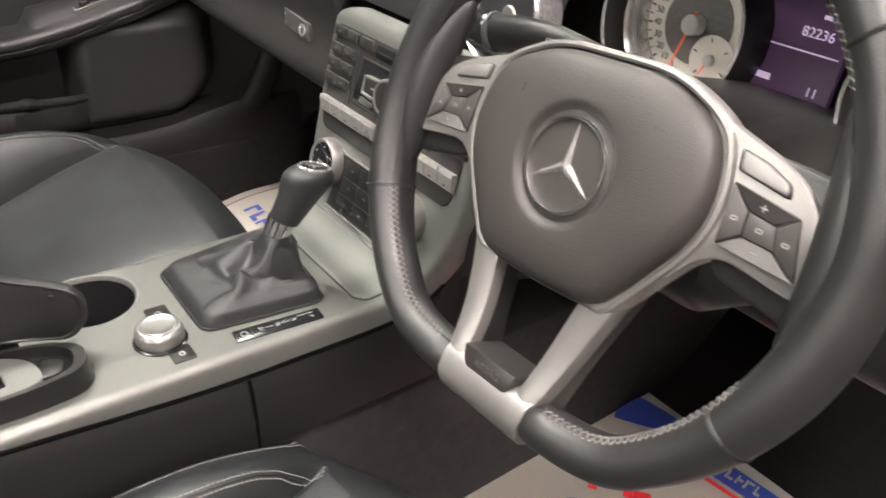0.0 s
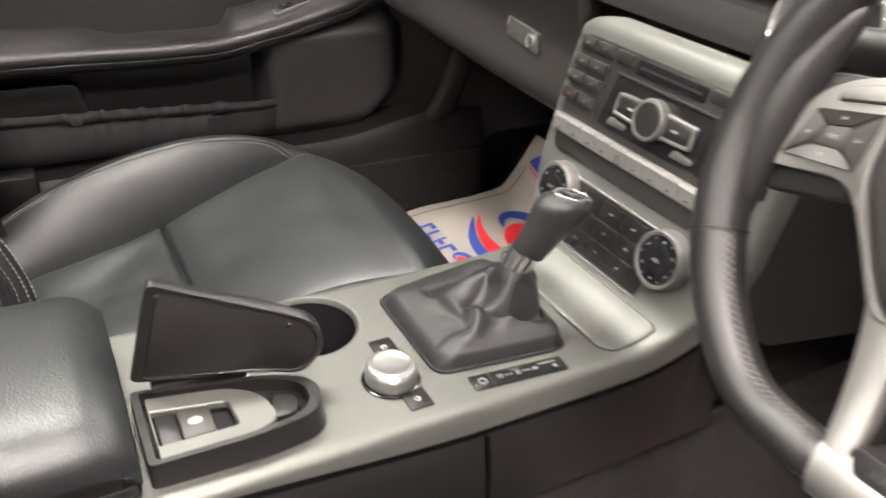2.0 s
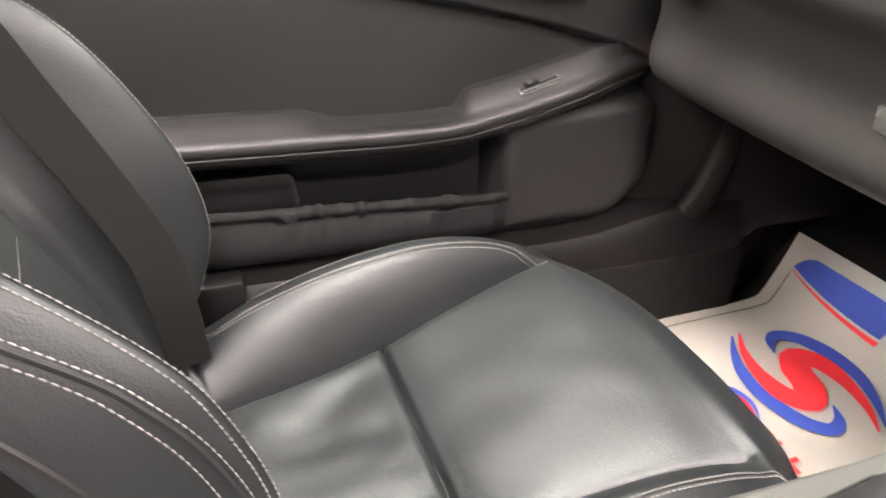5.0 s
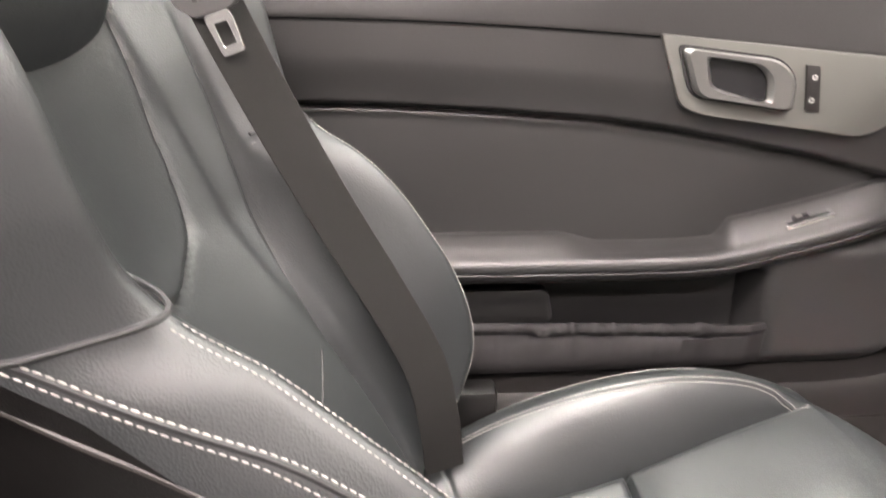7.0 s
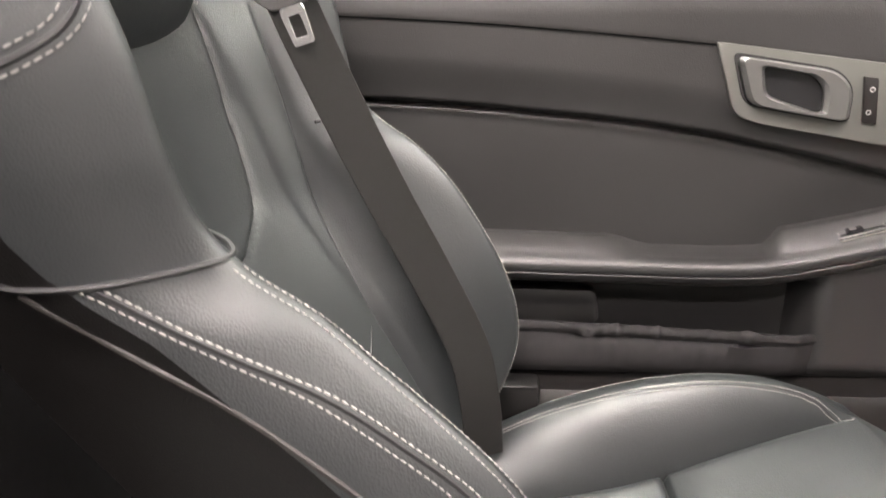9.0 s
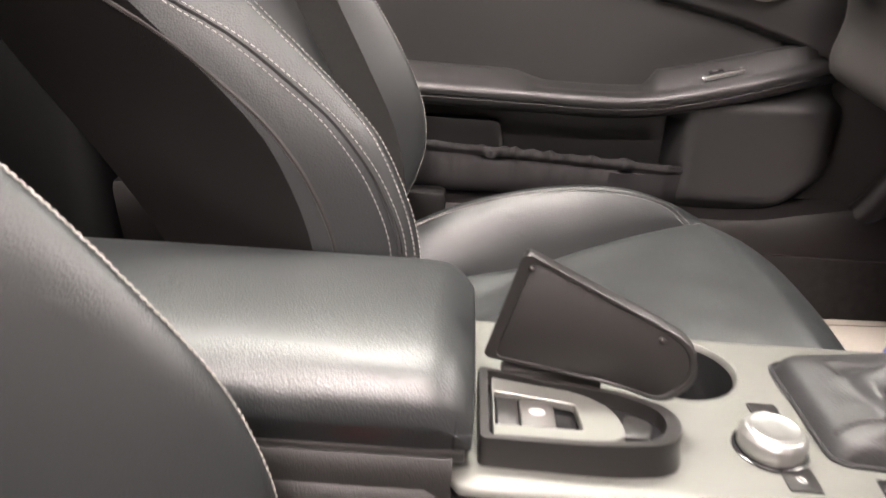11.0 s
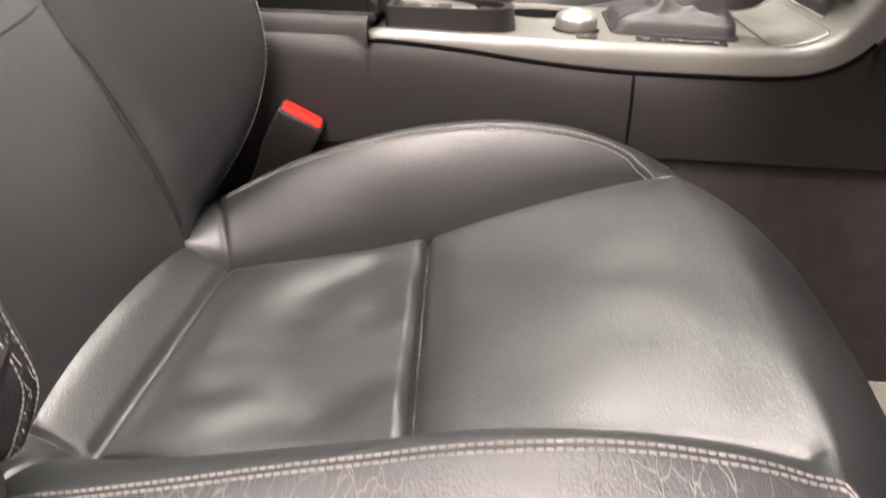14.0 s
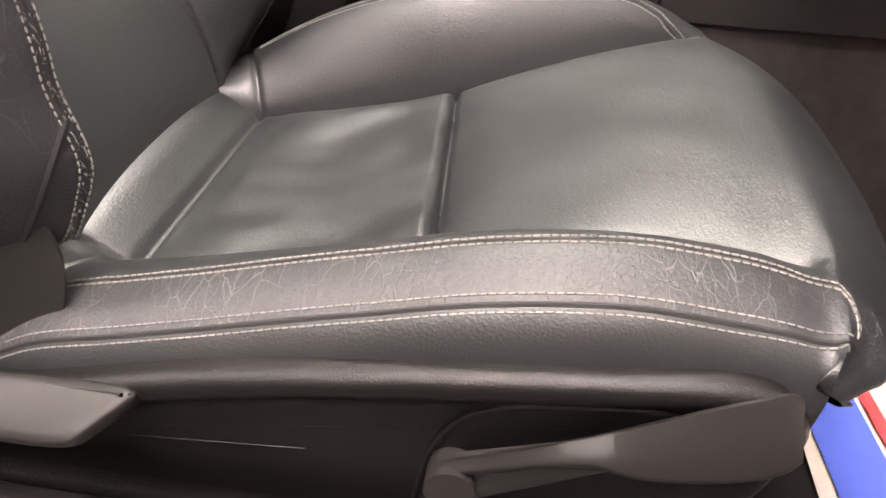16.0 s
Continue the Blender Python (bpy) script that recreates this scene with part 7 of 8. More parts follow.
def stalks():
    ob = thing("column_stalk", (0.21, 0.63, 0.955), "black control stalk with pale printed marks", "control stalk", "column stalks")
    p = np.array([(0.300, 0.635, 0.955), (0.262, 0.628, 0.962), (0.225, 0.622, 0.963), (0.190, 0.619, 0.960), (0.158, 0.618, 0.955)])
    bm = bmesh.new()
    tube(bm, spline(p, 24), [0.011 + 0.005 * smooth01(0.2, 0.6, t) for t in np.linspace(0, 1, 24)], 16, up=(0, 1, 0.2), squash=0.75)
    st = part("lever", bm, HARD, ob)
    bm = bmesh.new()
    ax = (p[4] - p[3]) / np.linalg.norm(p[4] - p[3])
    tube(bm, [p[4], p[4] + ax * 0.004, p[4] + ax * 0.022, p[4] + ax * 0.026], [0.0150, 0.0172, 0.0172, 0.0130], 20, up=(0, 1, 0.2), squash=0.85)
    part("twist_end", bm, GLOSS, ob)
    bm = bmesh.new()
    tube(bm, [p[4] - ax * 0.003, p[4] + ax * 0.001], 0.0172, 20, up=(0, 1, 0.2), squash=0.85)
    part("pale_ring", bm, TONGUE, ob)
    ms = basis((0.238, 0.6065, 0.968), (1, 0.1, 0), (0, 0.25, 1))
    bm = bmesh.new()
    frame_plate(bm, rounded([(-0.006, -0.003), (0.006, -0.003), (0.006, 0.003), (-0.006, 0.003)], 0.001), rounded([(-0.0052, -0.0022), (0.0052, -0.0022), (0.0052, 0.0022), (-0.0052, 0.0022)], 0.0008), 0.0004, ms, 0, 0.001)
    part("printed_mark", bm, MARK, ob)
    ob = thing("column_stalk", (0.50, 0.60, 0.955), "short black gear paddle with a plus mark", "control stalk", "column stalks")
    mp = basis((0.528, 0.560, 0.985), (1, 0, 0), (0, 0.42, 0.9))
    bm = bmesh.new()
    plate(bm, rounded([(-0.018, -0.022), (0.016, -0.030), (0.018, 0.016), (-0.010, 0.024)], 0.006), 0.008, mp, 0.002, 0.0)
    part("paddle", bm, HARD, ob)
    bm = bmesh.new()
    plate(bm, [(-0.004, -0.0006), (0.004, -0.0006), (0.004, 0.0006), (-0.004, 0.0006)], 0.0003, mp, 0, 0.0004)
    plate(bm, [(-0.0006, -0.004), (0.0006, -0.004), (0.0006, 0.004), (-0.0006, 0.004)], 0.0003, mp, 0, 0.0005)
    part("plus_mark", bm, MARK, ob)
    # column shroud
    ob = thing("column_shroud", (0.368, 0.66, 0.83), "black plastic steering column shroud", "column shroud")
    for name, k0, k1 in (("lower_shell", 0.0, 0.46), ("upper_shell", 0.475, 1.0)):
        bm = bmesh.new()
        rows = []
        for y, hw, z0, z1 in ((0.585, 0.055, 0.845, 0.955), (0.60, 0.066, 0.825, 0.965), (0.66, 0.070, 0.81, 0.962), (0.74, 0.07, 0.80, 0.945), (0.80, 0.07, 0.80, 0.93)):
            a, b = z0 + (z1 - z0) * k0, z0 + (z1 - z0) * k1
            ends = [0.03, 0.03, 0.002, 0.002] if k0 == 0 else [0.002, 0.002, 0.03, 0.03]
            rows.append([(0.368 + x, y, z) for x, z in rounded([(-hw, a), (hw, a), (hw * 0.92, b), (-hw * 0.92, b)], ends, 6)])
        sheet(bm, rows, wrap=True, cap=True)
        part(name, bm, HARD, ob)


stalks()


def dials():
    ob = thing("instrument_cluster", (0.36, 0.76, 0.91), "instrument cluster with pale round dials and a lit purple display", "instrument cluster")
    M = lambda x, z, y=0.752: basis((x, y, z), (1, 0, 0), (0, 0.10, 1))
    for x, z, r, nm in ((0.262, 0.972, 0.0525, 0), (0.494, 0.966, 0.060, 1)):
        m = M(x, z)
        bm = bmesh.new()
        turned(bm, [(r * 1.20, -0.02), (r * 1.22, 0.012), (r * 1.16, 0.020), (r * 1.10, 0.016), (r * 1.02, 0.0), (r, -0.01)], m, 64)
        bmesh.ops.delete(bm, geom=[f for f in bm.faces if len(f.verts) > 8], context="FACES_ONLY")
        rg = part("dial_ring", bm, CHROME, ob, "chrome dial ring")
        bm = bmesh.new()
        sheet(bm, [[m @ Vector((r * k * math.cos(a), r * k * math.sin(a), h)) for a in np.linspace(0, 2 * math.pi, 64, endpoint=False)] for k, h in ((1.19, 0.012), (1.26, 0.034), (1.30, 0.040), (1.34, 0.036), (1.36, 0.0))], wrap=True)
        part("dial_tube", bm, HARD, ob, "black tube round the dial")
        bm = bmesh.new()
        tube(bm, [m @ Vector((r * 1.30 * math.cos(a), r * 1.30 * math.sin(a), 0.040)) for a in np.linspace(0, 2 * math.pi, 64, endpoint=False)], 0.0016, 8, closed=True, up=(0, 1, 0))
        part("tube_rim", bm, CHROME, ob, "thin chrome rim")
        bm = bmesh.new()
        turned(bm, [(r * 1.02, -0.012), (r * 1.0, -0.004), (0.001, -0.004)], m, 64)
        fc = part("dial_face", bm, DIAL_FACE, ob, "pale dial face")
        bm = bmesh.new()
        turned(bm, [(r * 0.64, -0.0038), (r * 0.635, -0.0028), (0.001, -0.0028)], m, 56)
        part("dial_middle", bm, CHECK, fc, "dark chequered middle")
        n = 32
        for k in range(n):
            a = math.radians(225 - k * 270 / (n - 1))
            q = m @ Matrix.Rotation(a, 4, "Z")
            bm = bmesh.new()
            w = 0.0009 if k % 2 == 0 else 0.0005
            plate(bm, [(r * 0.91, -w), (r * 0.985, -w), (r * 0.985, w), (r * 0.91, w)], 0.0003, q, 0, -0.0034)
            part("tick", bm, SEAM, fc)
        if nm == 0:
            for k in range(9):
                a = math.radians(248 - k * 14.5)
                text("numeral", str(k * 10), r * 0.155, m @ Matrix.Translation((r * 0.79 * math.cos(a), r * 0.79 * math.sin(a), -0.0034)), SEAM, fc)
            ms = m @ Matrix.Translation((r * 0.42, -r * 0.46, -0.0022))
            bm = bmesh.new()
            turned(bm, [(0.0205, -0.001), (0.0205, 0.0008), (0.0195, 0.0014), (0.001, 0.0014)], ms, 40)
            sub = part("small_dial", bm, DIAL_FACE, fc, "small pale fuel dial")
            bm = bmesh.new()
            for k in range(5):
                a = math.radians(230 - k * 65)
                q = ms @ Matrix.Rotation(a, 4, "Z")
                plate(bm, [(0.0145, -0.0006), (0.0182, -0.0006), (0.0182, 0.0006), (0.0145, 0.0006)], 0.0003, q, 0, 0.0017)
            part("small_marks", bm, SEAM, sub)
            bm = bmesh.new()
            tube(bm, [ms @ Vector((0, 0, 0.004)), ms @ Vector((-0.006, -0.014, 0.004))], [0.0010, 0.0006], 6)
            part("small_needle", bm, NEEDLE, sub)
            bm = bmesh.new()
            turned(bm, [(0.005, 0.0), (0.005, 0.005), (0.003, 0.006)], ms, 20)
            part("small_hub", bm, MARK, sub)
        bm = bmesh.new()
        a = math.radians(254 if nm == 0 else 228)
        tube(bm, [m @ Vector((-0.012 * math.cos(a), -0.012 * math.sin(a), 0.008)), m @ Vector((r * 0.88 * math.cos(a), r * 0.88 * math.sin(a), 0.006))], [0.0014, 0.0007], 6)
        part("needle", bm, NEEDLE, ob, "red needle")
        bm = bmesh.new()
        turned(bm, [(0.0085, -0.003), (0.0085, 0.009), (0.006, 0.011), (0.001, 0.011)], m, 24)
        part("needle_hub", bm, MARK, ob)
    m = M(0.362, 0.985)
    bm = bmesh.new()
    plate(bm, [(-0.046, -0.050), (0.030, -0.050), (0.030, 0.045), (-0.046, 0.045)], 0.006, m, 0, 0.0)
    sc = part("display", bm, SCREEN, ob, "lit purple display", smooth=False)
    for body, x, z, s in (("0.2", 0.011, 0.030, 0.0115), ("82236", 0.006, 0.006, 0.0105), ("11", 0.016, -0.036, 0.0100)):
        text("readout", body, s, m @ Matrix.Translation((x, z, 0.0006)), SCREEN_TEXT, sc)
    bm = bmesh.new()
    plate(bm, [(-0.034, -0.0085), (0.027, -0.0085), (0.027, -0.0074), (-0.034, -0.0074)], 0.0003, m, 0, 0.0008)
    plate(bm, [(0.006, 0.0175), (0.016, 0.0175), (0.016, 0.0205), (0.006, 0.0205)], 0.0003, m, 0, 0.0008)
    plate(bm, [(-0.037, -0.036), (-0.020, -0.036), (-0.020, -0.031), (-0.037, -0.031)], 0.0003, m, 0, 0.0008)
    part("readout_line", bm, SCREEN_TEXT, sc)
    # surround
    bm = bmesh.new()
    rows = []
    for t in np.linspace(0, 1, 40):
        x = 0.165 + 0.40 * t
        rows.append([(x, 0.80, 0.905), (x, 0.770, 0.905 + 0.010 * math.cos((x - 0.362) * 16)), (x, 0.745, 0.900 + 0.012 * math.cos((x - 0.362) * 16)), (x, 0.725, 0.890)])
    sheet(bm, rows)
    part("surround", bm, HARD, ob)


CHECK = material("chequered_face", (0.09, 0.085, 0.08), 0.5, grain=330, bump=0.8, kind="f1", mottle=0.3, mottle_scale=300)
dials()

# ---- belts, buckles, levers ----


def strip(bm, path, widths, normal, thick=0.0014):
    """A band of webbing: path of points, half width, and a normal for each point."""
    rows = []
    p = np.array(path, float)
    t = np.gradient(p, axis=0)
    for i in range(len(p)):
        n = np.array(normal[i] if isinstance(normal, list) else normal, float)
        w = np.cross(t[i], n)
        w /= np.linalg.norm(w)
        n2 = np.cross(w, t[i])
        n2 /= np.linalg.norm(n2)
        h = widths
        rows.append([p[i] + w * a * h + n2 * b * thick for a, b in ((-1, 0), (-0.97, 1), (-0.5, 1), (0, 1), (0.5, 1), (0.97, 1), (1, 0), (0.97, -1), (0, -1), (-0.97, -1))])
    sheet(bm, rows, wrap=True, cap=True)


def belts():
    ob = thing("seat_belt", (-0.56, 0.02, 0.55), "black webbing seat belt hanging over the passenger seat", "seat belt", "seat belts")
    path = spline([(-0.468, -0.244, 1.33), (-0.480, -0.206, 1.21), (-0.488, -0.170, 1.10), (-0.496, -0.130, 1.0), (-0.500, -0.084, 0.90), (-0.504, -0.034, 0.80), (-0.508, 0.004, 0.715), (-0.515, 0.018, 0.64), (-0.53, 0.024, 0.56)], 80)
    bm = bmesh.new()
    strip(bm, path, 0.0235, (1, 0.25, 0.15))
    part("webbing", bm, FABRIC, ob)
    d = Vector(path[26] - path[18]).normalized()  # / np.linalg.norm(path[26] - path[18])
    c = Vector((-0.482, -0.171, 1.106))
    m = basis(c, Vector((0.10, 0.93, 0.30)), -d)
    bm = bmesh.new()
    o = rounded([(-0.032, 0.028), (0.032, 0.028), (0.032, -0.012), (0.018, -0.028), (-0.018, -0.028), (-0.032, -0.012)], 0.006, 5)
    i = rounded([(-0.0255, 0.021), (0.0255, 0.021), (0.0255, 0.004), (0.020, -0.002), (-0.020, -0.002), (-0.0255, 0.004)], 0.003, 5)
    frame_plate(bm, o, i, 0.008, m, 0.002, 0.007)
    tg = part("tongue_guide", bm, TONGUE, ob, "grey plastic tongue guide")
    bm = bmesh.new()
    for k in range(5):
        plate(bm, [(-0.014 + 0.006 * k, -0.014), (-0.0105 + 0.006 * k, -0.014), (-0.0105 + 0.006 * k, -0.010), (-0.014 + 0.006 * k, -0.010)], 0.0004, m, 0, 0.0073)
    part("guide_print", bm, HARD, tg)
    bm = bmesh.new()
    o = rounded([(-0.011, -0.026), (0.011, -0.026), (0.0125, -0.034), (0.0105, -0.064), (-0.0105, -0.064), (-0.0125, -0.034)], 0.003, 4)
    i = rounded([(-0.0055, -0.036), (0.0055, -0.036), (0.006, -0.042), (0.006, -0.056), (-0.006, -0.056), (-0.006, -0.042)], 0.001, 4)
    frame_plate(bm, o, i, 0.002, m, 0.0005, 0.006)
    part("tongue", bm, CHROME, ob, "bright steel tongue")
    # belt guide at the foot of the passenger seat
    bm = bmesh.new()
    box(bm, (-0.655, 0.02, 0.545), (-0.615, 0.095, 0.606), 0.008)
    part("anchor_cover", bm, BASE_SHADED, ob)
    # driver's belt at the foot of the backrest
    ob = thing("seat_belt", (0.66, -0.02, 0.45), "black webbing seat belt beside the driver's seat", "seat belt", "seat belts")
    bm = bmesh.new()
    strip(bm, spline([(0.70, -0.32, 1.20), (0.66, -0.24, 0.95), (0.605, -0.12, 0.72), (0.608, -0.045, 0.60), (0.617, -0.004, 0.545), (0.622, -0.010, 0.50), (0.626, -0.020, 0.45), (0.626, -0.032, 0.40)], 50), 0.0235, (1, 0.15, 0.2))
    part("webbing", bm, FABRIC, ob)
    bm = bmesh.new()
    box(bm, (0.612, -0.050, 0.388), (0.640, 0.000, 0.412), 0.006)
    part("anchor_plate", bm, HARD, ob)
    for cx, cy, cz, sx in ((0.140, 0.055, 0.5875, 1), (-0.135, 0.09, 0.60, -1)):
        ob = thing("belt_buckle", (cx, cy - 0.05, cz - 0.09), "black belt buckle with red release button" , "belt buckle", "belt buckles")
        u, n = Vector((-0.12, 0.87, -0.49)), Vector((0.22 * sx, 0.45, 0.86))
        m = basis((cx, cy, cz), u, n.cross(u))
        bm = bmesh.new()
        rows = []
        for hx, hy, z in ((0.0235, 0.0125, 0.000), (0.0245, 0.0135, -0.002), (0.025, 0.014, -0.02), (0.024, 0.0135, -0.05), (0.019, 0.012, -0.075), (0.015, 0.010, -0.12)):
            rows.append([m @ Vector((x, y, z)) for x, y in rounded([(-hx, -hy), (hx, -hy), (hx, hy), (-hx, hy)], 0.004, 4)])
        sheet(bm, rows, wrap=True, cap=True)
        part("body", bm, HARD, ob)
        bm = bmesh.new()
        plate(bm, rounded([(-0.0215, -0.0065), (0.0215, -0.0065), (0.0215, 0.0105), (-0.0215, 0.0105)], 0.003), 0.006, m, 0.0015, 0.0018)
        part("release_button", bm, RED, ob, "bright red release button")
        bm = bmesh.new()
        plate(bm, rounded([(-0.0215, -0.0112), (0.0215, -0.0112), (0.0215, -0.0080), (-0.0215, -0.0080)], 0.002), 0.002, m, 0, 0.0004)
        part("slot", bm, SEAM, ob)


belts()


def levers():
    m = basis((0.6735, 0, 0), (0, 1, 0), (0, 0, 1))
    ob = thing("seat_lever", (0.66, 0.32, 0.48), "long black plastic seat height lever with a broad grip", "seat lever", "seat levers")
    # broad sloping grip, thinning towards the pivot
    bm = bmesh.new()
    rows = []
    for y, zt, zl in ((0.243, 0.4760, 0.4690), (0.262, 0.4840, 0.4760), (0.290, 0.4965, 0.4880), (0.318, 0.5095, 0.4990), (0.330, 0.5160, 0.4990), (0.345, 0.5245, 0.5000), (0.370, 0.5385, 0.5060), (0.390, 0.5490, 0.5120), (0.402, 0.5545, 0.5195), (0.4075, 0.5520, 0.5290)):
        xw = 0.0035 + 0.0115 * smooth01(0.270, 0.370, y)
        rows.append([(x, y + 0.0006 * k, z) for k, (x, z) in enumerate(((0.662, zl - 0.002), (0.663, zt - 0.003), (0.6650, zt - 0.0004), (0.6670, zt), (0.6670 + xw * 0.6, zl + (zt - zl) * 0.5), (0.6670 + xw, zl + 0.0030), (0.6675 + xw, zl + 0.0006), (0.6665 + xw, zl - 0.0010), (0.6660, zl - 0.0030)))])
    cols = [spline([r[j] for r in rows], 40) for j in range(len(rows[0]))]
    sheet(bm, [[tuple(c[i]) for c in cols] for i in range(40)], wrap=True, cap=True)
    part("grip", bm, LEVER, ob, "satin black grip", angle=50)
    bm = bmesh.new()
    plate(bm, rounded([(0.2385, 0.447), (0.262, 0.448), (0.3500, 0.497), (0.322, 0.502), (0.290, 0.490), (0.240, 0.4725)], [0.008, 0.008, 0.004, 0.01, 0.02, 0.008], 6), 0.008, m, 0.002, -0.0065)
    part("arm", bm, HARD, ob)
    bm = bmesh.new()
    turned(bm, [(0.014, -0.024), (0.014, 0.000)], m @ Matrix.Translation((0.252, 0.462, 0)), 24)
    part("pivot", bm, HARD, ob)
    ob = thing("seat_lever", (0.66, 0.03, 0.48), "short black plastic backrest recline lever", "seat lever", "seat levers")
    # flat paddle that slopes towards the door
    mp = basis((0.683, 0.010, 0.4955), (0.02, 1, 0.06), (-1, 0, 0.55))
    bm = bmesh.new()
    o = rounded([(-0.085, -0.019), (0.036, -0.020), (0.050, -0.0185), (0.075, 0.0070), (0.078, 0.0120), (0.068, 0.0160), (0.026, 0.0175), (-0.085, 0.0170)], [0.006, 0.012, 0.006, 0.006, 0.004, 0.008, 0.02, 0.006], 6)
    o = even(o, 0.004, True)
    rows = [[mp @ Vector((*p, z)) for p in inset(o, d)] for z, d in ((-0.012, 0.002), (-0.004, 0.0), (-0.0012, 0.0006), (0.0, 0.0022), (0.0008, 0.006))]
    sheet(bm, rows, wrap=True, cap=True)
    part("paddle", bm, LEVER, ob, "satin black paddle", angle=50)
    bm = bmesh.new()
    turned(bm, [(0.016, -0.026), (0.016, 0.004)], m @ Matrix.Translation((-0.03, 0.486, 0)), 24)
    part("pivot", bm, HARD, ob)
    ob = thing("seat_rail_cover", (0.64, 0.1, 0.36), "black seat rail cover beside the sill", "rail cover")
    bm = bmesh.new()
    plate(bm, rounded([(-0.14, 0.300), (0.36, 0.300), (0.35, 0.384), (-0.14, 0.384)], 0.015), 0.02, basis((0.640, 0, 0), (0, 1, 0), (0, 0, 1)), 0.004, 0.004)
    part("cover", bm, HARD, ob)


LEVER = material("lever_plastic", (0.0085, 0.008, 0.0078), 0.44, spec=0.36, grain=1200, bump=0.07, mottle=0.12, mottle_scale=20, rough_var=0.06, kind="f1")
levers()

# ---- paper floor mats ----


def stroke(parent, m, mat, pts, s):
    """A printed stroke along a curve: points of (x, y, half width)."""
    p = spline(pts, 49) * s
    t = np.gradient(p[:, :2], axis=0)
    n = np.stack([-t[:, 1], t[:, 0]], 1) / (np.linalg.norm(t, axis=1, keepdims=True) + 1e-9)
    bm = bmesh.new()
    sheet(bm, [[m @ Vector((*(p[i, :2] + n[i] * p[i, 2] * k), 0)) for k in (-1, 0, 1)] for i in range(len(p))])
    part("printed_shape", bm, mat, parent, smooth=False)


def swirl(parent, m, mat_a, mat_b, s):
    """A round device: a bold double curve between crescents of two colours."""
    crescent = [(-0.52, -0.02, 0.01), (-0.76, 0.08, 0.06), (-0.86, 0.26, 0.10), (-0.68, 0.47, 0.11), (-0.28, 0.61, 0.10), (0.18, 0.63, 0.08), (0.60, 0.51, 0.05), (0.98, 0.32, 0.01)]
    curve = [(1.02, 0.20, 0.01), (0.64, 0.36, 0.05), (0.22, 0.43, 0.09), (-0.20, 0.39, 0.15), (-0.40, 0.20, 0.17), (-0.18, 0.04, 0.18), (0.0, 0.0, 0.18)]
    for k in (1, -1):
        stroke(parent, m, mat_b, [(k * x, k * y, w) for x, y, w in crescent], s)
    stroke(parent, m, mat_a, curve + [(-x, -y, w) for x, y, w in curve[-2::-1]], s)


def lettering(parent, m, mat, widths, height):
    """Printed blocks that stand for the letters of a trade name: one upright and one foot to each."""
    x = -0.5 * sum(widths) * height
    for k, w in enumerate(widths):
        w *= height
        for lo, hi in (((0.06 * w, -0.5 * height), (0.32 * w, 0.5 * height)), ((0.34 * w, (0.22, -0.5, -0.1)[k % 3] * height), (0.84 * w, (0.5, -0.2, 0.2)[k % 3] * height))):
            bm = bmesh.new()
            sheet(bm, [[m @ Vector((x + u, v, 0)) for u in np.linspace(lo[0], hi[0], 3)] for v in np.linspace(lo[1], hi[1], 5)])
            part("printed_shape", bm, mat, parent, smooth=False)
        x += w


def band(parent, mat, a, b, c, d, z):
    """A printed four-sided patch, cut fine so that it can follow the sheet."""
    a, b, c, d = (Vector((*p, z)) for p in (a, b, c, d))
    bm = bmesh.new()
    sheet(bm, [[(a.lerp(b, u)).lerp(d.lerp(c, u), v) for u in np.linspace(0, 1, 12)] for v in np.linspace(0, 1, 12)])
    part("printed_shape", bm, mat, parent, smooth=False)


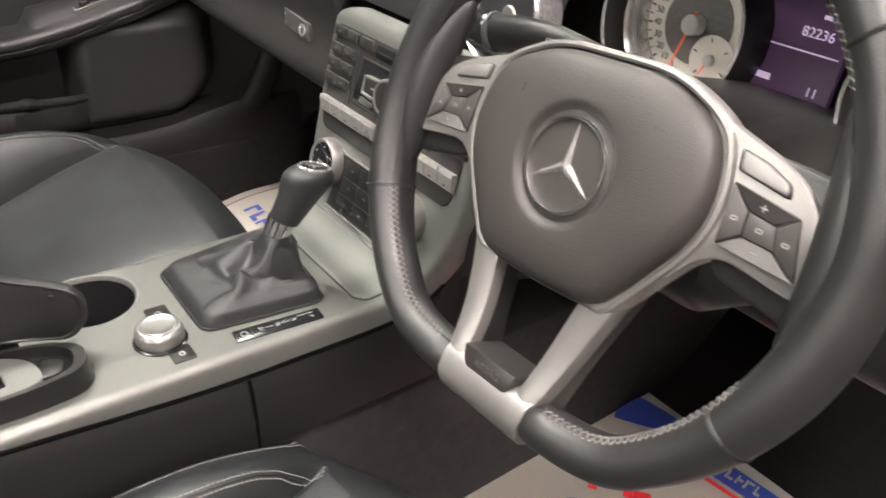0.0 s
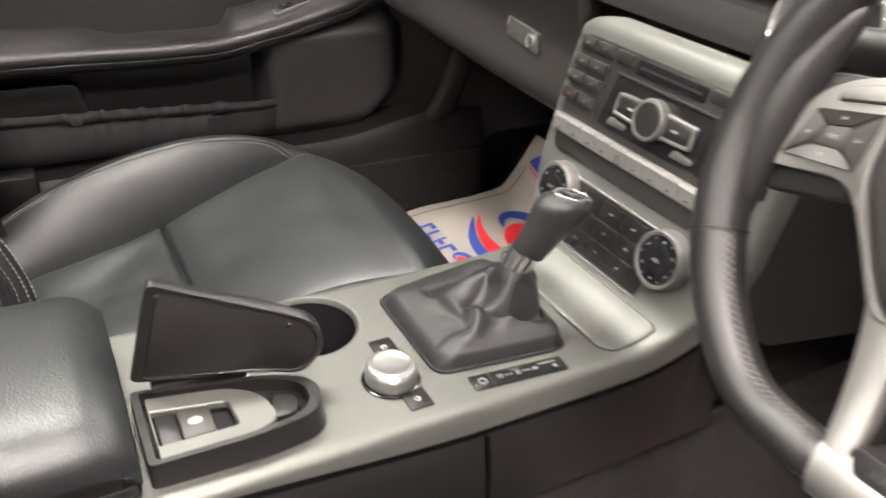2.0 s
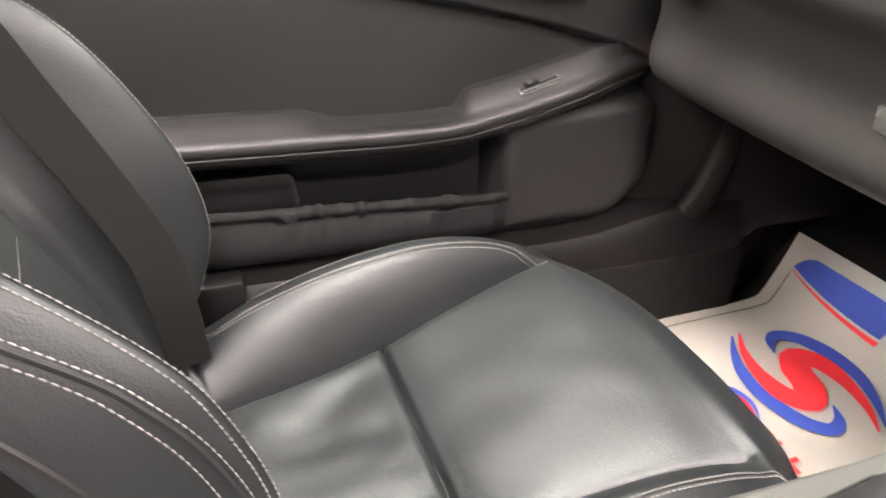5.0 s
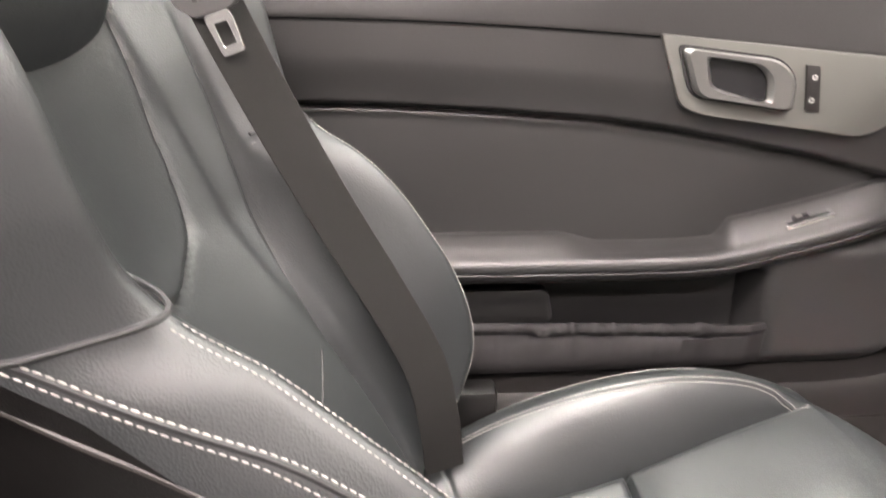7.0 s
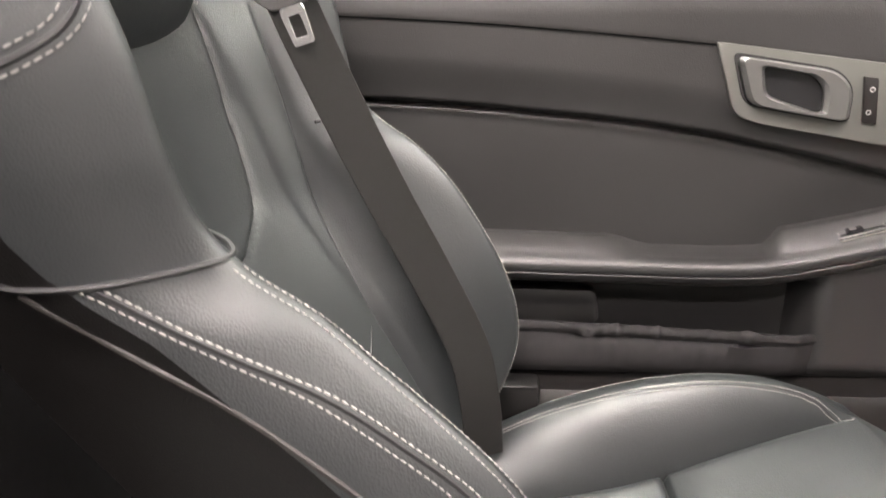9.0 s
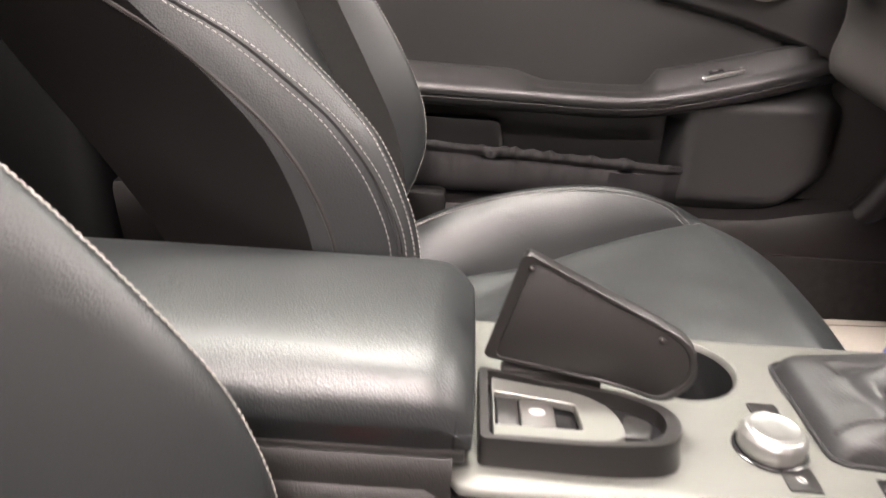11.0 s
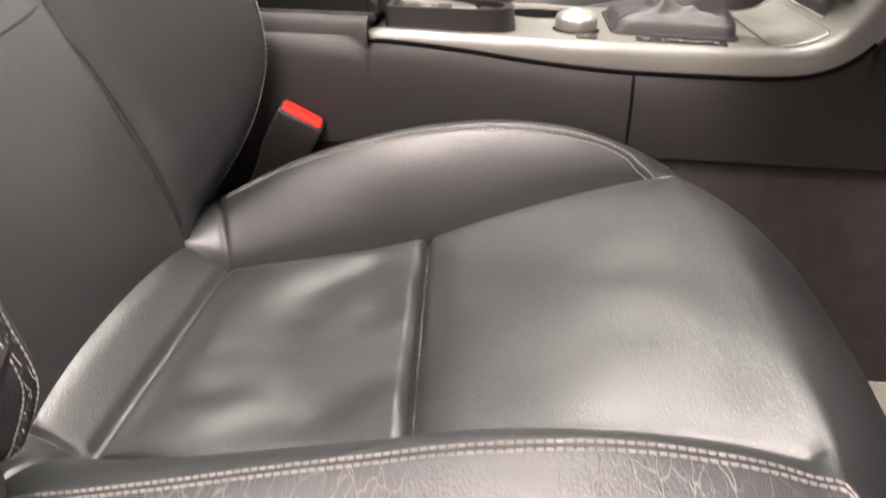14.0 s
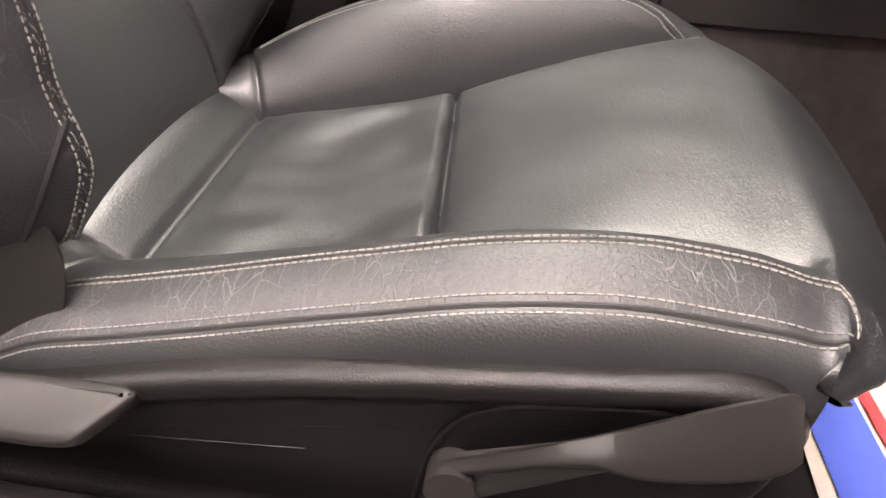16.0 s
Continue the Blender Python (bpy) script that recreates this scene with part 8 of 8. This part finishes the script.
def mats():
    # passenger: lies on the rising floor, its front corner turned up
    ob = thing("paper_floor_mat", (-0.45, 0.8, 0.42), "white paper floor mat printed with red and blue swirls", "floor mat", "paper floor mats")
    H = [(0.50, 0.345), (0.60, 0.388), (0.70, 0.415), (0.80, 0.421), (0.90, 0.428), (0.95, 0.452), (1.02, 0.505), (1.10, 0.575)]
    zf = lambda y: table(H, y)[0]
    bm = bmesh.new()
    rows = []
    edge = lambda y: -0.652 - 0.056 * max(0.0, (y - 0.903) / 0.112)
    for y in np.linspace(0.52, 1.017, 50):
        lx = edge(y)
        rows.append([(x, y, zf(y) + 0.002 * noise.noise((x * 9, y * 9, 0))) for x in np.linspace(lx, -0.135, 30)])
    sheet(bm, rows)
    part("sheet", bm, PAPER, ob)
    def lay(parent):
        for o in parent.children:
            if o.name.startswith("printed_shape"):
                for v in o.data.vertices:
                    v.co.z = zf(v.co.y) + 0.0045
    swirl(ob, Matrix.Translation((-0.448, 0.815, 0.43)) @ Matrix.Rotation(radians(-6), 4, "Z"), INK_RED, INK_BLUE, 0.118)
    swirl(ob, Matrix.Translation((-0.435, 0.690, 0.43)), INK_RED, INK_BLUE, 0.040)
    curve = lambda u: 0.946 + 0.020 * (1 - u) ** 2.2
    along = lambda u: -0.657 + 0.200 * u
    bm = bmesh.new()
    sheet(bm, [[(along(u), curve(u) + 0.0035 + v * (0.990 - curve(u)) * math.sqrt(1 - (1 - min(1, (u + 0.004) / 0.13)) ** 2), 0.45) for v in np.linspace(0, 1, 8)] for u in np.linspace(0, 1, 40)])
    part("printed_shape", bm, INK_BLUE, ob, smooth=False)
    bm = bmesh.new()
    sheet(bm, [[(along(u) + 0.004, curve(u) - 0.0005 - v * (0.0015 + 0.006 * u), 0.45) for v in (0, 1)] for u in np.linspace(0, 1, 40)])
    part("printed_shape", bm, INK_RED, ob, smooth=False)
    lettering(ob, Matrix.Translation((-0.530, 0.694, 0.43)) @ Matrix.Rotation(radians(-2), 4, "Z"), INK_BLUE, (0.9, 0.9, 0.8, 0.95), 0.031)
    lettering(ob, Matrix.Translation((-0.335, 0.684, 0.43)) @ Matrix.Rotation(radians(-2), 4, "Z"), INK_RED, (1.1, 0.9, 0.9, 0.8), 0.034)
    lay(ob)
    bm = bmesh.new()
    tube(bm, [(edge(y) + 0.027, y, zf(y) + 0.003) for y in np.linspace(0.53, 0.962, 40)], 0.0007, 4)
    part("border_line", bm, PANEL_GREY, ob)
    # driver
    ob = thing("paper_floor_mat", (0.36, 0.8, 0.287), "white paper floor mat printed with red and blue swirls", "floor mat", "paper floor mats")
    bm = bmesh.new()
    sheet(bm, [[(x - 0.05 * (y - 0.7), y, 0.291 + 0.003 * noise.noise((x * 8, y * 8, 3))) for x in np.linspace(0.115, 0.63, 26)] for y in np.linspace(0.54, 1.075, 40)])
    part("sheet", bm, PAPER, ob)
    lettering(ob, Matrix.Translation((0.225, 0.885, 0.2965)) @ Matrix.Rotation(radians(38), 4, "Z"), INK_RED, (0.9, 0.9), 0.055)
    band(ob, INK_RED, (0.262, 0.985), (0.420, 1.005), (0.420, 1.013), (0.262, 0.993), 0.2968)
    band(ob, INK_BLUE, (0.270, 1.002), (0.430, 1.020), (0.430, 1.056), (0.282, 1.046), 0.2968)
    lettering(ob, Matrix.Translation((0.325, 1.030, 0.2990)) @ Matrix.Rotation(radians(8), 4, "Z"), PAPER, (0.4, 0.8, 0.6, 0.8, 0.6), 0.020)
    bm = bmesh.new()
    plate(bm, rounded([(0.128, 0.975), (0.215, 1.030), (0.195, 1.060), (0.118, 1.048), (0.106, 1.020)], [0.004, 0.006, 0.02, 0.012, 0.010], 5), 0.0006, FLAT(0, 0, 0.2966), 0, 0)
    part("printed_shape", bm, INK_BLUE, ob, smooth=False)
    swirl(ob, Matrix.Translation((0.30, 0.76, 0.2966)), INK_RED, INK_BLUE, 0.105)
    band(ob, INK_BLUE, (0.33, 0.545), (0.60, 0.560), (0.60, 0.618), (0.33, 0.596), 0.2966)
    band(ob, INK_RED, (0.33, 0.602), (0.60, 0.625), (0.60, 0.640), (0.33, 0.614), 0.2966)


mats()
